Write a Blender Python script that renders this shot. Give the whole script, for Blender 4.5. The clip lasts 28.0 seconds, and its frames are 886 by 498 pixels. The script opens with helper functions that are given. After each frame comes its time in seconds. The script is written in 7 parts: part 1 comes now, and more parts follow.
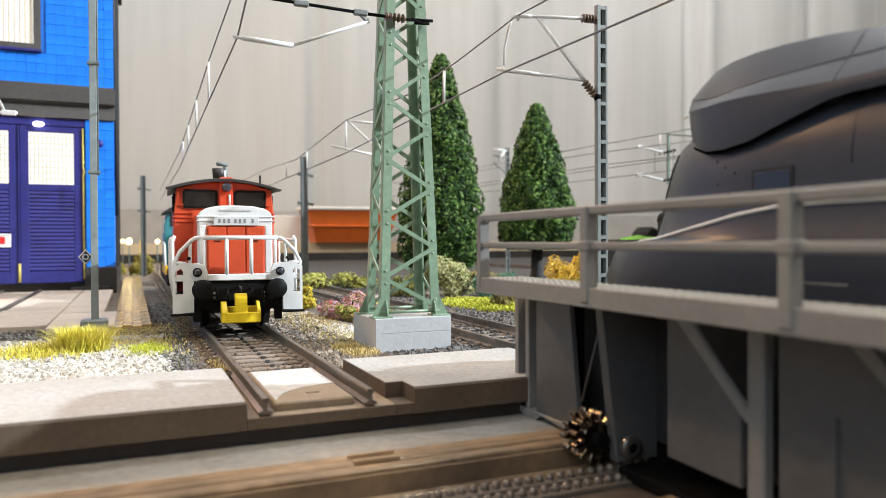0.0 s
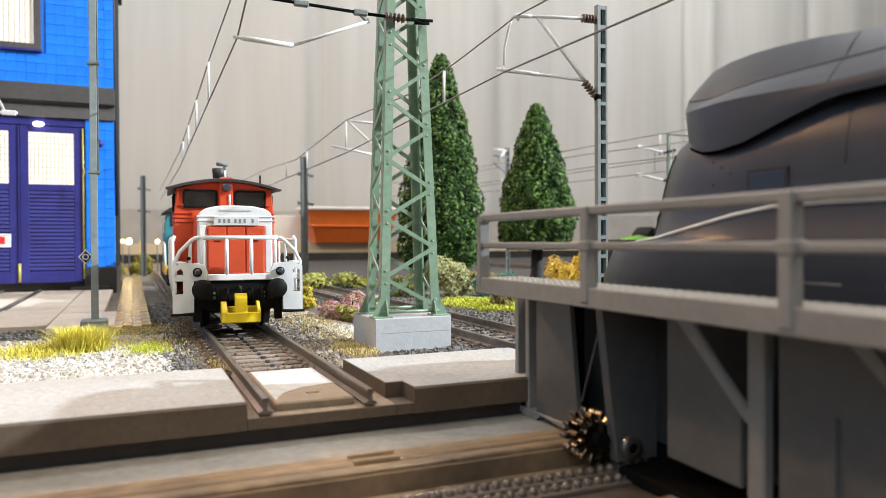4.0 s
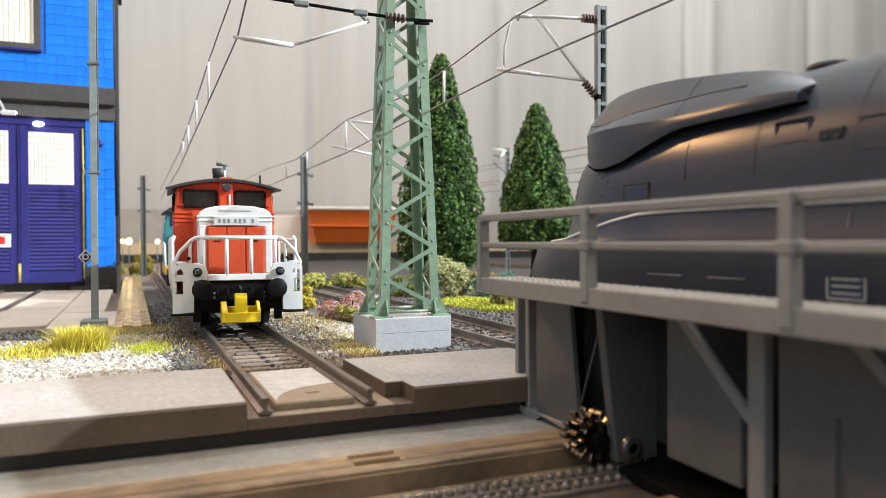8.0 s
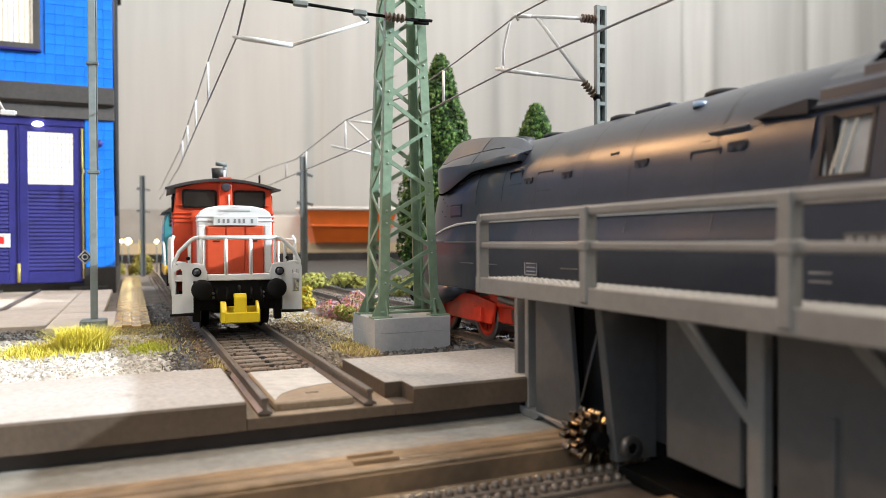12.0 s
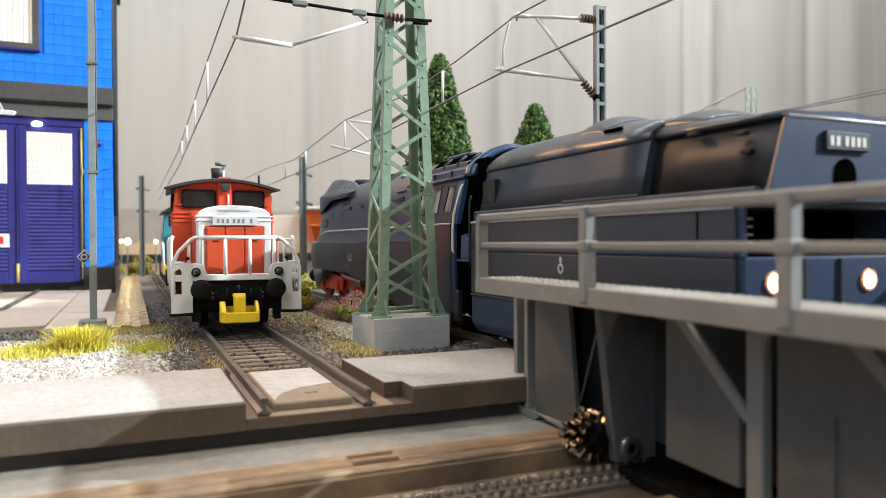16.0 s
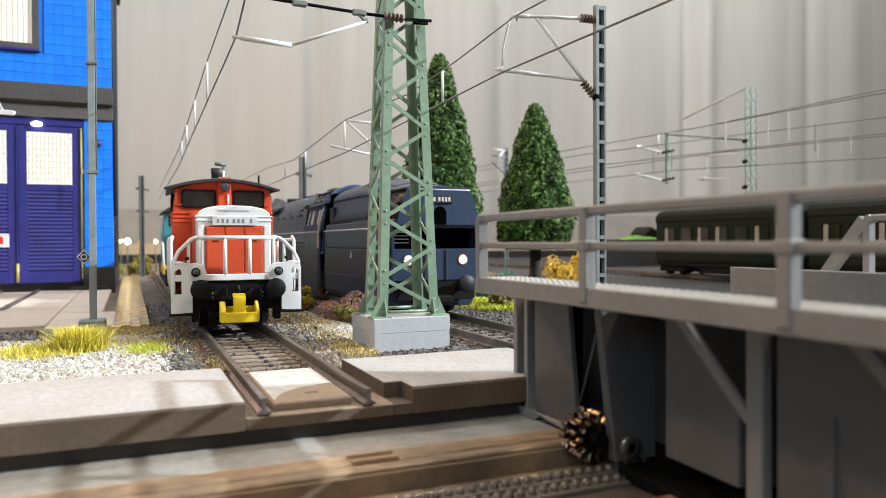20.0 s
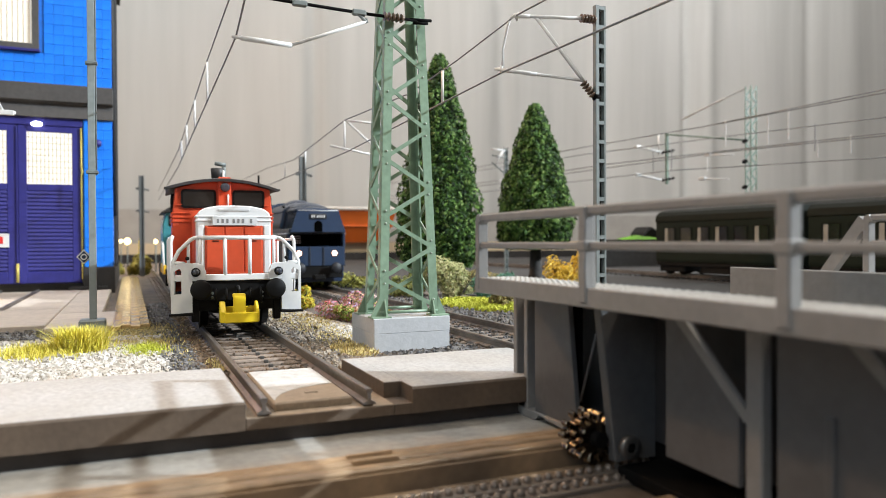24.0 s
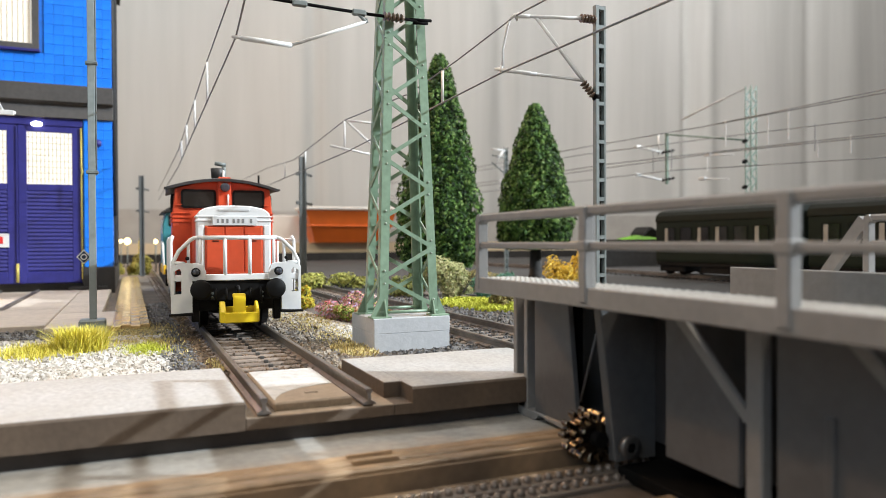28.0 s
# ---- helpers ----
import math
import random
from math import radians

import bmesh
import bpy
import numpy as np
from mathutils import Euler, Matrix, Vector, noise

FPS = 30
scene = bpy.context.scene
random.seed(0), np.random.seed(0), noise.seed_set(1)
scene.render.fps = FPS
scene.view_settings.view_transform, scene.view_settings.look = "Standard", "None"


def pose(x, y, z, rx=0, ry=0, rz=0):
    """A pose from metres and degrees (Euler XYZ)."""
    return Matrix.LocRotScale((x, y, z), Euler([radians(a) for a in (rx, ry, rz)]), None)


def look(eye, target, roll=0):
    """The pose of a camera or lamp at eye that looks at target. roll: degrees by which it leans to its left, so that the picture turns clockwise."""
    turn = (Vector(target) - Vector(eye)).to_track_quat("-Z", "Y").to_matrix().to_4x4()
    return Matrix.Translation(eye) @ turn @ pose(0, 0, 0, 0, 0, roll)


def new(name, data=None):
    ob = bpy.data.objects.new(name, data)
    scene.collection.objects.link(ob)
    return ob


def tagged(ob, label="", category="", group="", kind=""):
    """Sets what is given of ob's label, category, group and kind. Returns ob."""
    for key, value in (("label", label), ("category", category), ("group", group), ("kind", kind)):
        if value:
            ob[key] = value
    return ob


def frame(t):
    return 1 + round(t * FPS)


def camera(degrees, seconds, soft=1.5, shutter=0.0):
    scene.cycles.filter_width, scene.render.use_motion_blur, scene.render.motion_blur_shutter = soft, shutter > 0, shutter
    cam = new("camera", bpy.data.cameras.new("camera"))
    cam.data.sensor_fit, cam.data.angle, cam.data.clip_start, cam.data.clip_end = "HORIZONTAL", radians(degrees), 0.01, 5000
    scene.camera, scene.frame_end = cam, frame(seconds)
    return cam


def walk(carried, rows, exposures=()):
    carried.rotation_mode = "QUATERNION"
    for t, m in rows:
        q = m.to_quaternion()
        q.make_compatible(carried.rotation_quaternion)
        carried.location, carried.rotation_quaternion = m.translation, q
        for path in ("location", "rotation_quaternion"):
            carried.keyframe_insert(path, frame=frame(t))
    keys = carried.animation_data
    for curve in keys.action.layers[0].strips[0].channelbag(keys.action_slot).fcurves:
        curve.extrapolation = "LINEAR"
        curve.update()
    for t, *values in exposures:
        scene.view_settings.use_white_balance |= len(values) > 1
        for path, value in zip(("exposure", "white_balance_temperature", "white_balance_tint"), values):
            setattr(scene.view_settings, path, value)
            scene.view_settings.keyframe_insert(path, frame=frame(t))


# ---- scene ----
MM = 0.001


# the camera stands on the edge of the pit, a hand's width from the bridge
cam = camera(63.39, 28.0, soft=0.5)
EYE = Vector((-28.0, -115.06, 24.74)) * MM


def aim(yaw, pitch):
    return EYE + Vector((math.sin(yaw) * math.cos(pitch), math.cos(yaw) * math.cos(pitch), math.sin(pitch)))


walk(cam, [(0.0, look(EYE, aim(0.40940, -0.01034), -0.254)), (8.0, look(EYE, aim(0.40945, -0.01036), -0.254)),
           (16.0, look(EYE, aim(0.41110, -0.01040), -0.254)), (28.0, look(EYE, aim(0.41140, -0.01040), -0.254))],
     exposures=[(0.0, 0.06), (5.5, 0.06), (9.0, 0.08), (12.0, 0.2), (17.0, 0.1), (20.0, -0.04), (28.0, -0.04)])
cam.data.dof.use_dof = True
cam.data.dof.focus_distance = 0.19
cam.data.dof.aperture_fstop = 31.0

# ---- room light: one bright spot lamp to the right, unseen soft fill lamps added ----
world = bpy.data.worlds.new("room")
scene.world = world
world.use_nodes = True
world.node_tree.nodes["Background"].inputs[0].default_value = (1.0, 0.96, 0.9, 1)
world.node_tree.nodes["Background"].inputs[1].default_value = 0.004


def lamp(name, kind, place, target, power, size, colour):
    data = bpy.data.lights.new(name, kind)
    data.energy, data.color = power, colour
    if kind == "AREA":
        data.shape, data.size, data.size_y = "RECTANGLE", size[0], size[1]
    else:
        data.shadow_soft_size = size
    ob = new(name, data)
    ob.matrix_world = look(place, target)
    return ob


KEY = lamp("key_spot", "SPOT", (1.85, -0.82, 1.04), (0.05, 0.06, 0), 410, 0.014, (0.82, 0.92, 1.0))
KEY.data.spot_size, KEY.data.spot_blend = radians(34), 0.7
# unseen area fills, added to lift the layout and the curtain
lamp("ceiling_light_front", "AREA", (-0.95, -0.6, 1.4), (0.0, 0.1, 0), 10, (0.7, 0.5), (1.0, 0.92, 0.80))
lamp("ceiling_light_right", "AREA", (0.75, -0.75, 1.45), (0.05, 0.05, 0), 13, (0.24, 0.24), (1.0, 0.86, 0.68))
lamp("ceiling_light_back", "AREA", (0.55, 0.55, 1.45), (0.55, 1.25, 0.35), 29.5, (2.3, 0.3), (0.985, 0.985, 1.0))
lamp("warm_lamp", "AREA", (-0.42, 0.86, 0.68), (0.03, 0.0, 0), 6.5, (0.05, 0.05), (1.0, 0.55, 0.24))
# cool fill added on the left to lift the west-facing sides; no window there
lamp("window_light", "AREA", (-1.45, -1.15, 0.8), (0.06, -0.04, 0.02), 7.0, (1.0, 0.8), (0.62, 0.80, 1.0))


# ---- materials ----
def mat(name, colour, rough=0.6, metal=0.0, vary=0.12, grain=400.0, blotch=60.0, bump=0.05, second=None, amount=0.5, piece=0.0, spec=0.5, coat=0.0):
    """A painted, moulded or natural surface: colour with grain and blotches, and a fine relief."""
    m = bpy.data.materials.new(name)
    m.use_nodes = True
    nt = m.node_tree
    b = nt.nodes["Principled BSDF"]
    b.inputs["Metallic"].default_value = metal
    b.inputs["Specular IOR Level"].default_value = spec
    b.inputs["Coat Weight"].default_value = coat
    co = nt.nodes.new("ShaderNodeTexCoord")
    n1 = nt.nodes.new("ShaderNodeTexNoise")
    n2 = nt.nodes.new("ShaderNodeTexNoise")
    n1.inputs["Scale"].default_value, n1.inputs["Detail"].default_value = grain, 3.0
    n2.inputs["Scale"].default_value, n2.inputs["Detail"].default_value = blotch, 4.0
    for n in (n1, n2):
        nt.links.new(co.outputs["Object"], n.inputs["Vector"])
    ramp = nt.nodes.new("ShaderNodeValToRGB")
    ramp.color_ramp.elements[0].position, ramp.color_ramp.elements[1].position = 0.5 - amount * 0.3, 0.5 + amount * 0.3
    other = second or tuple(c * (1 - 1.6 * vary) for c in colour)
    ramp.color_ramp.elements[0].color = (*other, 1)
    ramp.color_ramp.elements[1].color = (*colour, 1)
    nt.links.new(n2.outputs["Fac"], ramp.inputs["Fac"])
    hsv = nt.nodes.new("ShaderNodeHueSaturation")
    mr = nt.nodes.new("ShaderNodeMapRange")
    mr.inputs["From Min"].default_value, mr.inputs["From Max"].default_value = 0.3, 0.7
    mr.inputs["To Min"].default_value, mr.inputs["To Max"].default_value = 1 - vary, 1 + vary
    nt.links.new(n1.outputs["Fac"], mr.inputs["Value"])
    value = mr.outputs["Result"]
    if piece:
        info = nt.nodes.new("ShaderNodeObjectInfo")
        pr = nt.nodes.new("ShaderNodeMapRange")
        pr.inputs["To Min"].default_value, pr.inputs["To Max"].default_value = 1 - piece, 1 + piece
        nt.links.new(info.outputs["Random"], pr.inputs["Value"])
        mul = nt.nodes.new("ShaderNodeMath")
        mul.operation = "MULTIPLY"
        nt.links.new(value, mul.inputs[0])
        nt.links.new(pr.outputs["Result"], mul.inputs[1])
        value = mul.outputs[0]
    nt.links.new(value, hsv.inputs["Value"])
    nt.links.new(ramp.outputs["Color"], hsv.inputs["Color"])
    nt.links.new(hsv.outputs["Color"], b.inputs["Base Color"])
    rr = nt.nodes.new("ShaderNodeMapRange")
    rr.inputs["To Min"].default_value, rr.inputs["To Max"].default_value = max(0.03, rough - 0.1), min(1, rough + 0.1)
    nt.links.new(n2.outputs["Fac"], rr.inputs["Value"])
    nt.links.new(rr.outputs["Result"], b.inputs["Roughness"])
    if bump:
        bp = nt.nodes.new("ShaderNodeBump")
        bp.inputs["Strength"].default_value, bp.inputs["Distance"].default_value = bump, 0.0006
        nt.links.new(n1.outputs["Fac"], bp.inputs["Height"])
        nt.links.new(bp.outputs["Normal"], b.inputs["Normal"])
    return m


def island_mat(name, colours, rough=0.8, spec=0.3, light_through=0.0):
    """Loose pieces (stones, leaves, blades) that differ one from the next."""
    m = bpy.data.materials.new(name)
    m.use_nodes = True
    nt = m.node_tree
    b = nt.nodes["Principled BSDF"]
    b.inputs["Roughness"].default_value = rough
    b.inputs["Specular IOR Level"].default_value = spec
    geo = nt.nodes.new("ShaderNodeNewGeometry")
    ramp = nt.nodes.new("ShaderNodeValToRGB")
    while len(ramp.color_ramp.elements) < len(colours):
        ramp.color_ramp.elements.new(0.5)
    for i, c in enumerate(colours):
        ramp.color_ramp.elements[i].position = i / max(1, len(colours) - 1)
        ramp.color_ramp.elements[i].color = (*c, 1)
    nt.links.new(geo.outputs["Random Per Island"], ramp.inputs["Fac"])
    nt.links.new(ramp.outputs["Color"], b.inputs["Base Color"])
    if light_through:
        b.inputs["Subsurface Weight"].default_value = light_through
        b.inputs["Subsurface Radius"].default_value = (0.001, 0.001, 0.0005)
    return m


def glow(name, colour, power):
    m = bpy.data.materials.new(name)
    m.use_nodes = True
    b = m.node_tree.nodes["Principled BSDF"]
    b.inputs["Base Color"].default_value = (*colour, 1)
    b.inputs["Emission Color"].default_value = (*colour, 1)
    b.inputs["Emission Strength"].default_value = power
    return m


def glass(name, colour, rough=0.05):
    m = bpy.data.materials.new(name)
    m.use_nodes = True
    b = m.node_tree.nodes["Principled BSDF"]
    b.inputs["Base Color"].default_value = (*colour, 1)
    b.inputs["Roughness"].default_value = rough
    b.inputs["Transmission Weight"].default_value = 1.0
    b.inputs["IOR"].default_value = 1.45
    return m


# ---- mesh tools: all in millimetres ----
def box(bm, x0, x1, y0, y1, z0, z1, bevel=0.0, seg=1):
    vs = [bm.verts.new((x, y, z)) for x in (x0, x1) for y in (y0, y1) for z in (z0, z1)]
    fs = [bm.faces.new([vs[i] for i in f]) for f in ((0, 1, 3, 2), (4, 6, 7, 5), (0, 4, 5, 1), (2, 3, 7, 6), (0, 2, 6, 4), (1, 5, 7, 3))]
    if bevel:
        es = list({e for f in fs for e in f.edges})
        bmesh.ops.bevel(bm, geom=es, offset=bevel, segments=seg, affect="EDGES", profile=0.5)
    return bm


def boxb(x0, x1, y0, y1, z0, z1, bevel=0.0, seg=1):
    return box(bmesh.new(), x0, x1, y0, y1, z0, z1, bevel, seg)


def rod(bm, a, b, r, seg=8, r2=None):
    a, b = Vector(a), Vector(b)
    d = (b - a).normalized()
    u = d.orthogonal().normalized()
    v = d.cross(u)
    r2 = r if r2 is None else r2
    rings = []
    for p, q in ((a, r), (b, r2)):
        rings.append([bm.verts.new(p + u * math.cos(k * math.tau / seg) * q + v * math.sin(k * math.tau / seg) * q) for k in range(seg)])
    for k in range(seg):
        f = bm.faces.new((rings[0][k], rings[0][(k + 1) % seg], rings[1][(k + 1) % seg], rings[1][k]))
        f.smooth = seg > 5
    bm.faces.new(rings[0][::-1])
    bm.faces.new(rings[1])
    return bm


def rods(pairs, r, seg=8):
    bm = bmesh.new()
    for a, b in pairs:
        rod(bm, a, b, r, seg)
    return bm


def tube(bm, pts, r, seg=8, closed=False):
    """A bent bar of round section along pts."""
    pts = [Vector(p) for p in pts]
    n = len(pts)
    rings = []
    u = None
    for i, p in enumerate(pts):
        a = pts[i - 1] if i or closed else p
        b = pts[(i + 1) % n] if i < n - 1 or closed else p
        d = (b - a).normalized()
        u = d.orthogonal().normalized() if u is None else (u - d * u.dot(d)).normalized()
        v = d.cross(u)
        rings.append([bm.verts.new(p + u * math.cos(k * math.tau / seg) * r + v * math.sin(k * math.tau / seg) * r) for k in range(seg)])
    for i in range(n if closed else n - 1):
        a, b = rings[i], rings[(i + 1) % n]
        for k in range(seg):
            f = bm.faces.new((a[k], a[(k + 1) % seg], b[(k + 1) % seg], b[k]))
            f.smooth = True
    if not closed:
        bm.faces.new(rings[0][::-1])
        bm.faces.new(rings[-1])
    return bm


def strap(bm, a, b, wide, thick, up=(0, 0, 1)):
    """A flat bar from a to b; wide lies along up x direction, thick along the rest."""
    a, b = Vector(a), Vector(b)
    d = (b - a).normalized()
    n = Vector(up) - d * d.dot(Vector(up))
    n = n.normalized() if n.length > 1e-6 else d.orthogonal().normalized()
    s = d.cross(n)
    vs = []
    for p in (a, b):
        for i, j in ((-1, -1), (1, -1), (1, 1), (-1, 1)):
            vs.append(bm.verts.new(p + n * i * wide / 2 + s * j * thick / 2))
    for f in ((3, 2, 1, 0), (4, 5, 6, 7), (0, 1, 5, 4), (1, 2, 6, 5), (2, 3, 7, 6), (3, 0, 4, 7)):
        bm.faces.new([vs[i] for i in f])
    return bm


def prism(bm, outline, axis, lo, hi, bevel=0.0):
    """An outline of (a, b) pairs in the plane across axis, drawn out from lo to hi."""
    def at(a, b, c):
        return {"x": (c, a, b), "y": (a, c, b), "z": (a, b, c)}[axis]
    r0 = [bm.verts.new(at(a, b, lo)) for a, b in outline]
    r1 = [bm.verts.new(at(a, b, hi)) for a, b in outline]
    n = len(outline)
    fs = [bm.faces.new((r0[k], r0[(k + 1) % n], r1[(k + 1) % n], r1[k])) for k in range(n)]
    fs += [bm.faces.new(r0[::-1]), bm.faces.new(r1)]
    bmesh.ops.recalc_face_normals(bm, faces=fs)
    if bevel:
        bmesh.ops.bevel(bm, geom=list({e for f in fs for e in f.edges}), offset=bevel, segments=1, affect="EDGES", profile=0.5)
    return bm


def loft(bm, rings, smooth=True, caps=True):
    """A skin over rings with equal numbers of points."""
    rs = [[bm.verts.new(p) for p in r] for r in rings]
    n = len(rs[0])
    fs = []
    for a, b in zip(rs, rs[1:]):
        for k in range(n):
            f = bm.faces.new((a[k], a[(k + 1) % n], b[(k + 1) % n], b[k]))
            f.smooth = smooth
            fs.append(f)
    if caps:
        fs += [bm.faces.new(rs[0][::-1]), bm.faces.new(rs[-1])]
    bmesh.ops.recalc_face_normals(bm, faces=fs)
    return bm


def turned(bm, profile, centre, axis="z", seg=16):
    """A lathe shape: profile of (radius, height) pairs."""
    c = Vector(centre)
    rings = []
    for r, h in profile:
        ring = []
        for k in range(seg):
            a = k * math.tau / seg
            p = {"z": (math.cos(a) * r, math.sin(a) * r, h), "y": (math.cos(a) * r, h, math.sin(a) * r), "x": (h, math.cos(a) * r, math.sin(a) * r)}[axis]
            ring.append(c + Vector(p))
        rings.append(ring)
    return loft(bm, rings)


def hoop(bm, profile, centre, axis="x", seg=24):
    """A ring with a hollow middle: a closed profile of (radius, height) pairs turned about the axis."""
    c = Vector(centre)
    rings = []
    for r, h in profile + profile[:1]:
        ring = []
        for k in range(seg):
            a = k * math.tau / seg
            p = {"z": (math.cos(a) * r, math.sin(a) * r, h), "y": (math.cos(a) * r, h, math.sin(a) * r), "x": (h, math.cos(a) * r, math.sin(a) * r)}[axis]
            ring.append(c + Vector(p))
        rings.append(ring)
    return loft(bm, rings, caps=False)


def frame_bar(bm, outline, axis, lo, hi, hole):
    """A plate with one opening: outline and hole have equal numbers of points."""
    def at(a, b, c):
        return {"x": (c, a, b), "y": (a, c, b), "z": (a, b, c)}[axis]
    rings = [[bm.verts.new(at(a, b, c)) for a, b in o] for o, c in ((outline, lo), (outline, hi), (hole, hi), (hole, lo))]
    n = len(outline)
    fs = []
    for i in range(4):
        a, b = rings[i], rings[(i + 1) % 4]
        for k in range(n):
            fs.append(bm.faces.new((a[k], a[(k + 1) % n], b[(k + 1) % n], b[k])))
    bmesh.ops.recalc_face_normals(bm, faces=fs)
    return bm


def rect(a0, a1, b0, b1):
    return [(a0, b0), (a1, b0), (a1, b1), (a0, b1)]


def round_rect(a0, a1, b0, b1, r, seg=3):
    out = []
    for ca, cb, s in ((a1 - r, b1 - r, 0), (a0 + r, b1 - r, 90), (a0 + r, b0 + r, 180), (a1 - r, b0 + r, 270)):
        for k in range(seg + 1):
            w = radians(s + 90 * k / seg)
            out.append((ca + r * math.cos(w), cb + r * math.sin(w)))
    return out


def mesh_of(name, bm, material):
    me = bpy.data.meshes.new(name)
    bmesh.ops.scale(bm, vec=(MM, MM, MM), verts=bm.verts)
    bm.to_mesh(me)
    bm.free()
    me.materials.append(material)
    return me


def part(name, bm, material, parent=None, label="", at=(0, 0, 0)):
    """Links a bmesh in millimetres as one mesh object under a thing."""
    ob = new(name, bm if isinstance(bm, bpy.types.Mesh) else mesh_of(name, bm, material))
    ob.parent = parent
    ob.location = Vector(at) * MM
    return tagged(ob, label)


def thing(name, at, label, category, group="", kind="", rz=0.0):
    ob = new(name)
    ob.empty_display_size = 0.01
    ob.matrix_world = Matrix.Translation(Vector(at) * MM) @ Euler((0, 0, radians(rz))).to_matrix().to_4x4()
    return tagged(ob, label, category, group, kind)


def solo(name, bm, material, label, category, group="", kind="", at=(0, 0, 0)):
    ob = part(name, bm, material, None, "", at)
    return tagged(ob, label, category, group, kind)

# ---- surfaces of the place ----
# slab sides: the brown shade of the pit-facing front is in the colour
M_CONCRETE = mat("slab_side_shade", (0.104, 0.074, 0.051), 0.6, vary=0.12, grain=900, blotch=45, bump=0.1, second=(0.080, 0.058, 0.042))
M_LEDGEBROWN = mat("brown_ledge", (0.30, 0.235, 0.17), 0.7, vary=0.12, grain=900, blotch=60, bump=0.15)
M_SLABTOP = mat("pale_slab_top", (0.385, 0.385, 0.385), 0.75, vary=0.15, grain=1100, blotch=38, bump=0.2, second=(0.325, 0.315, 0.30))
# low floor coloured dark for the shade beside the bridge
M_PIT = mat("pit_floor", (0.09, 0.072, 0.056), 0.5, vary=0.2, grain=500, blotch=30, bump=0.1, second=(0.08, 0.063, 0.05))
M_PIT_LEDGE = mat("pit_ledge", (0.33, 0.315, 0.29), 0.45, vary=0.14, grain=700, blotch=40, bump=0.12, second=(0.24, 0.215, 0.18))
# wall under the overhang, with its shade put into the colour
M_PIT_WALL_SHADE = mat("pit_wall_shade", (0.055, 0.045, 0.04), 0.6, vary=0.15)
M_GROUND = mat("earth_ballast", (0.16, 0.13, 0.10), 0.95, vary=0.4, grain=700, blotch=90, bump=0.9, second=(0.09, 0.08, 0.07))
M_YARD = mat("yard_paving", (0.52, 0.45, 0.38), 0.7, vary=0.1, grain=500, blotch=40, bump=0.15, piece=0.06)
# brown planks turned golden: the lamps' glow is mixed into the colour
M_PATH = mat("plank_path_glow", (0.64, 0.44, 0.19), 0.16, second=(0.48, 0.32, 0.14), vary=0.15, grain=300, blotch=50, bump=0.15, piece=0.12)
M_CURTAIN = mat("curtain_cloth", (0.497, 0.498, 0.482), 0.9, vary=0.045, grain=46, blotch=9, bump=0.05, second=(0.42, 0.42, 0.405))
for _n in [n for n in M_CURTAIN.node_tree.nodes if n.type == "TEX_NOISE"]:
    # the cloth's streaks run upright
    _m = M_CURTAIN.node_tree.nodes.new("ShaderNodeMapping")
    _m.inputs["Scale"].default_value = (1.0, 1.0, 0.06)
    M_CURTAIN.node_tree.links.new(_n.inputs["Vector"].links[0].from_socket, _m.inputs["Vector"])
    M_CURTAIN.node_tree.links.new(_m.outputs["Vector"], _n.inputs["Vector"])
M_PIT_STEP = mat("pit_step_brown", (0.27, 0.185, 0.11), 0.35, vary=0.2, grain=400, blotch=40, bump=0.1, second=(0.14, 0.10, 0.068))
M_WALL = mat("wall_paint", (0.72, 0.71, 0.69), 0.8, vary=0.03, grain=40, blotch=4, bump=0.05)
M_LEDGE = mat("ledge_white", (0.74, 0.72, 0.68), 0.6, vary=0.04, grain=60, blotch=8)
M_BOARD = mat("grey_ledge", (0.40, 0.395, 0.38), 0.6, vary=0.06, grain=60, blotch=8, second=(0.34, 0.335, 0.32))
M_PALE_PATCH = mat("crinkled_white", (0.52, 0.52, 0.515), 0.6, vary=0.12, grain=420, blotch=90, bump=0.9, second=(0.43, 0.43, 0.42))
M_CREAM = mat("cream_board", (0.66, 0.55, 0.38), 0.6, vary=0.05, grain=60, blotch=8)
M_DARK = mat("dark_trackbed", (0.030, 0.029, 0.029), 0.8, vary=0.3, grain=200, blotch=20, bump=0.4)
M_RAIL = mat("rail_steel", (0.22, 0.20, 0.185), 0.36, metal=0.6, vary=0.2, grain=500, blotch=80, bump=0.06, second=(0.13, 0.115, 0.10))
M_SLEEPER = mat("brown_sleeper", (0.23, 0.18, 0.145), 0.8, vary=0.25, grain=900, blotch=120, bump=0.3, piece=0.25, second=(0.14, 0.115, 0.095))
M_STUD = mat("contact_stud", (0.10, 0.095, 0.09), 0.5, metal=0.5, vary=0.2)

X_MAIN, X_OUT = 0.0, 66.0
Z_GROUND, Z_SLAB, Z_PIT = -3.0, -0.3, -11.0
Z_SLAB_LOW, Z_PITLEDGE = -4.8, -7.5


def sheet(name, x0, x1, y0, y1, z0, z1, material, label, category):
    return solo(name, boxb(x0, x1, y0, y1, z0, z1), material, label, category, kind="structure")


sheet("ground", -900, 2200, 30, 1130, -30, Z_GROUND, M_GROUND, "brown earth and ballast scatter of a model railway board", "ground")
sheet("pit_floor", -900, 2200, -700, 20, -30, Z_PIT, M_PIT, "brown floor of the transfer table pit, shade in its colour", "pit floor")
sheet("floor", -2200, 3200, -2600, 1700, -960, -950, M_WALL, "plain room floor under the railway board", "floor")
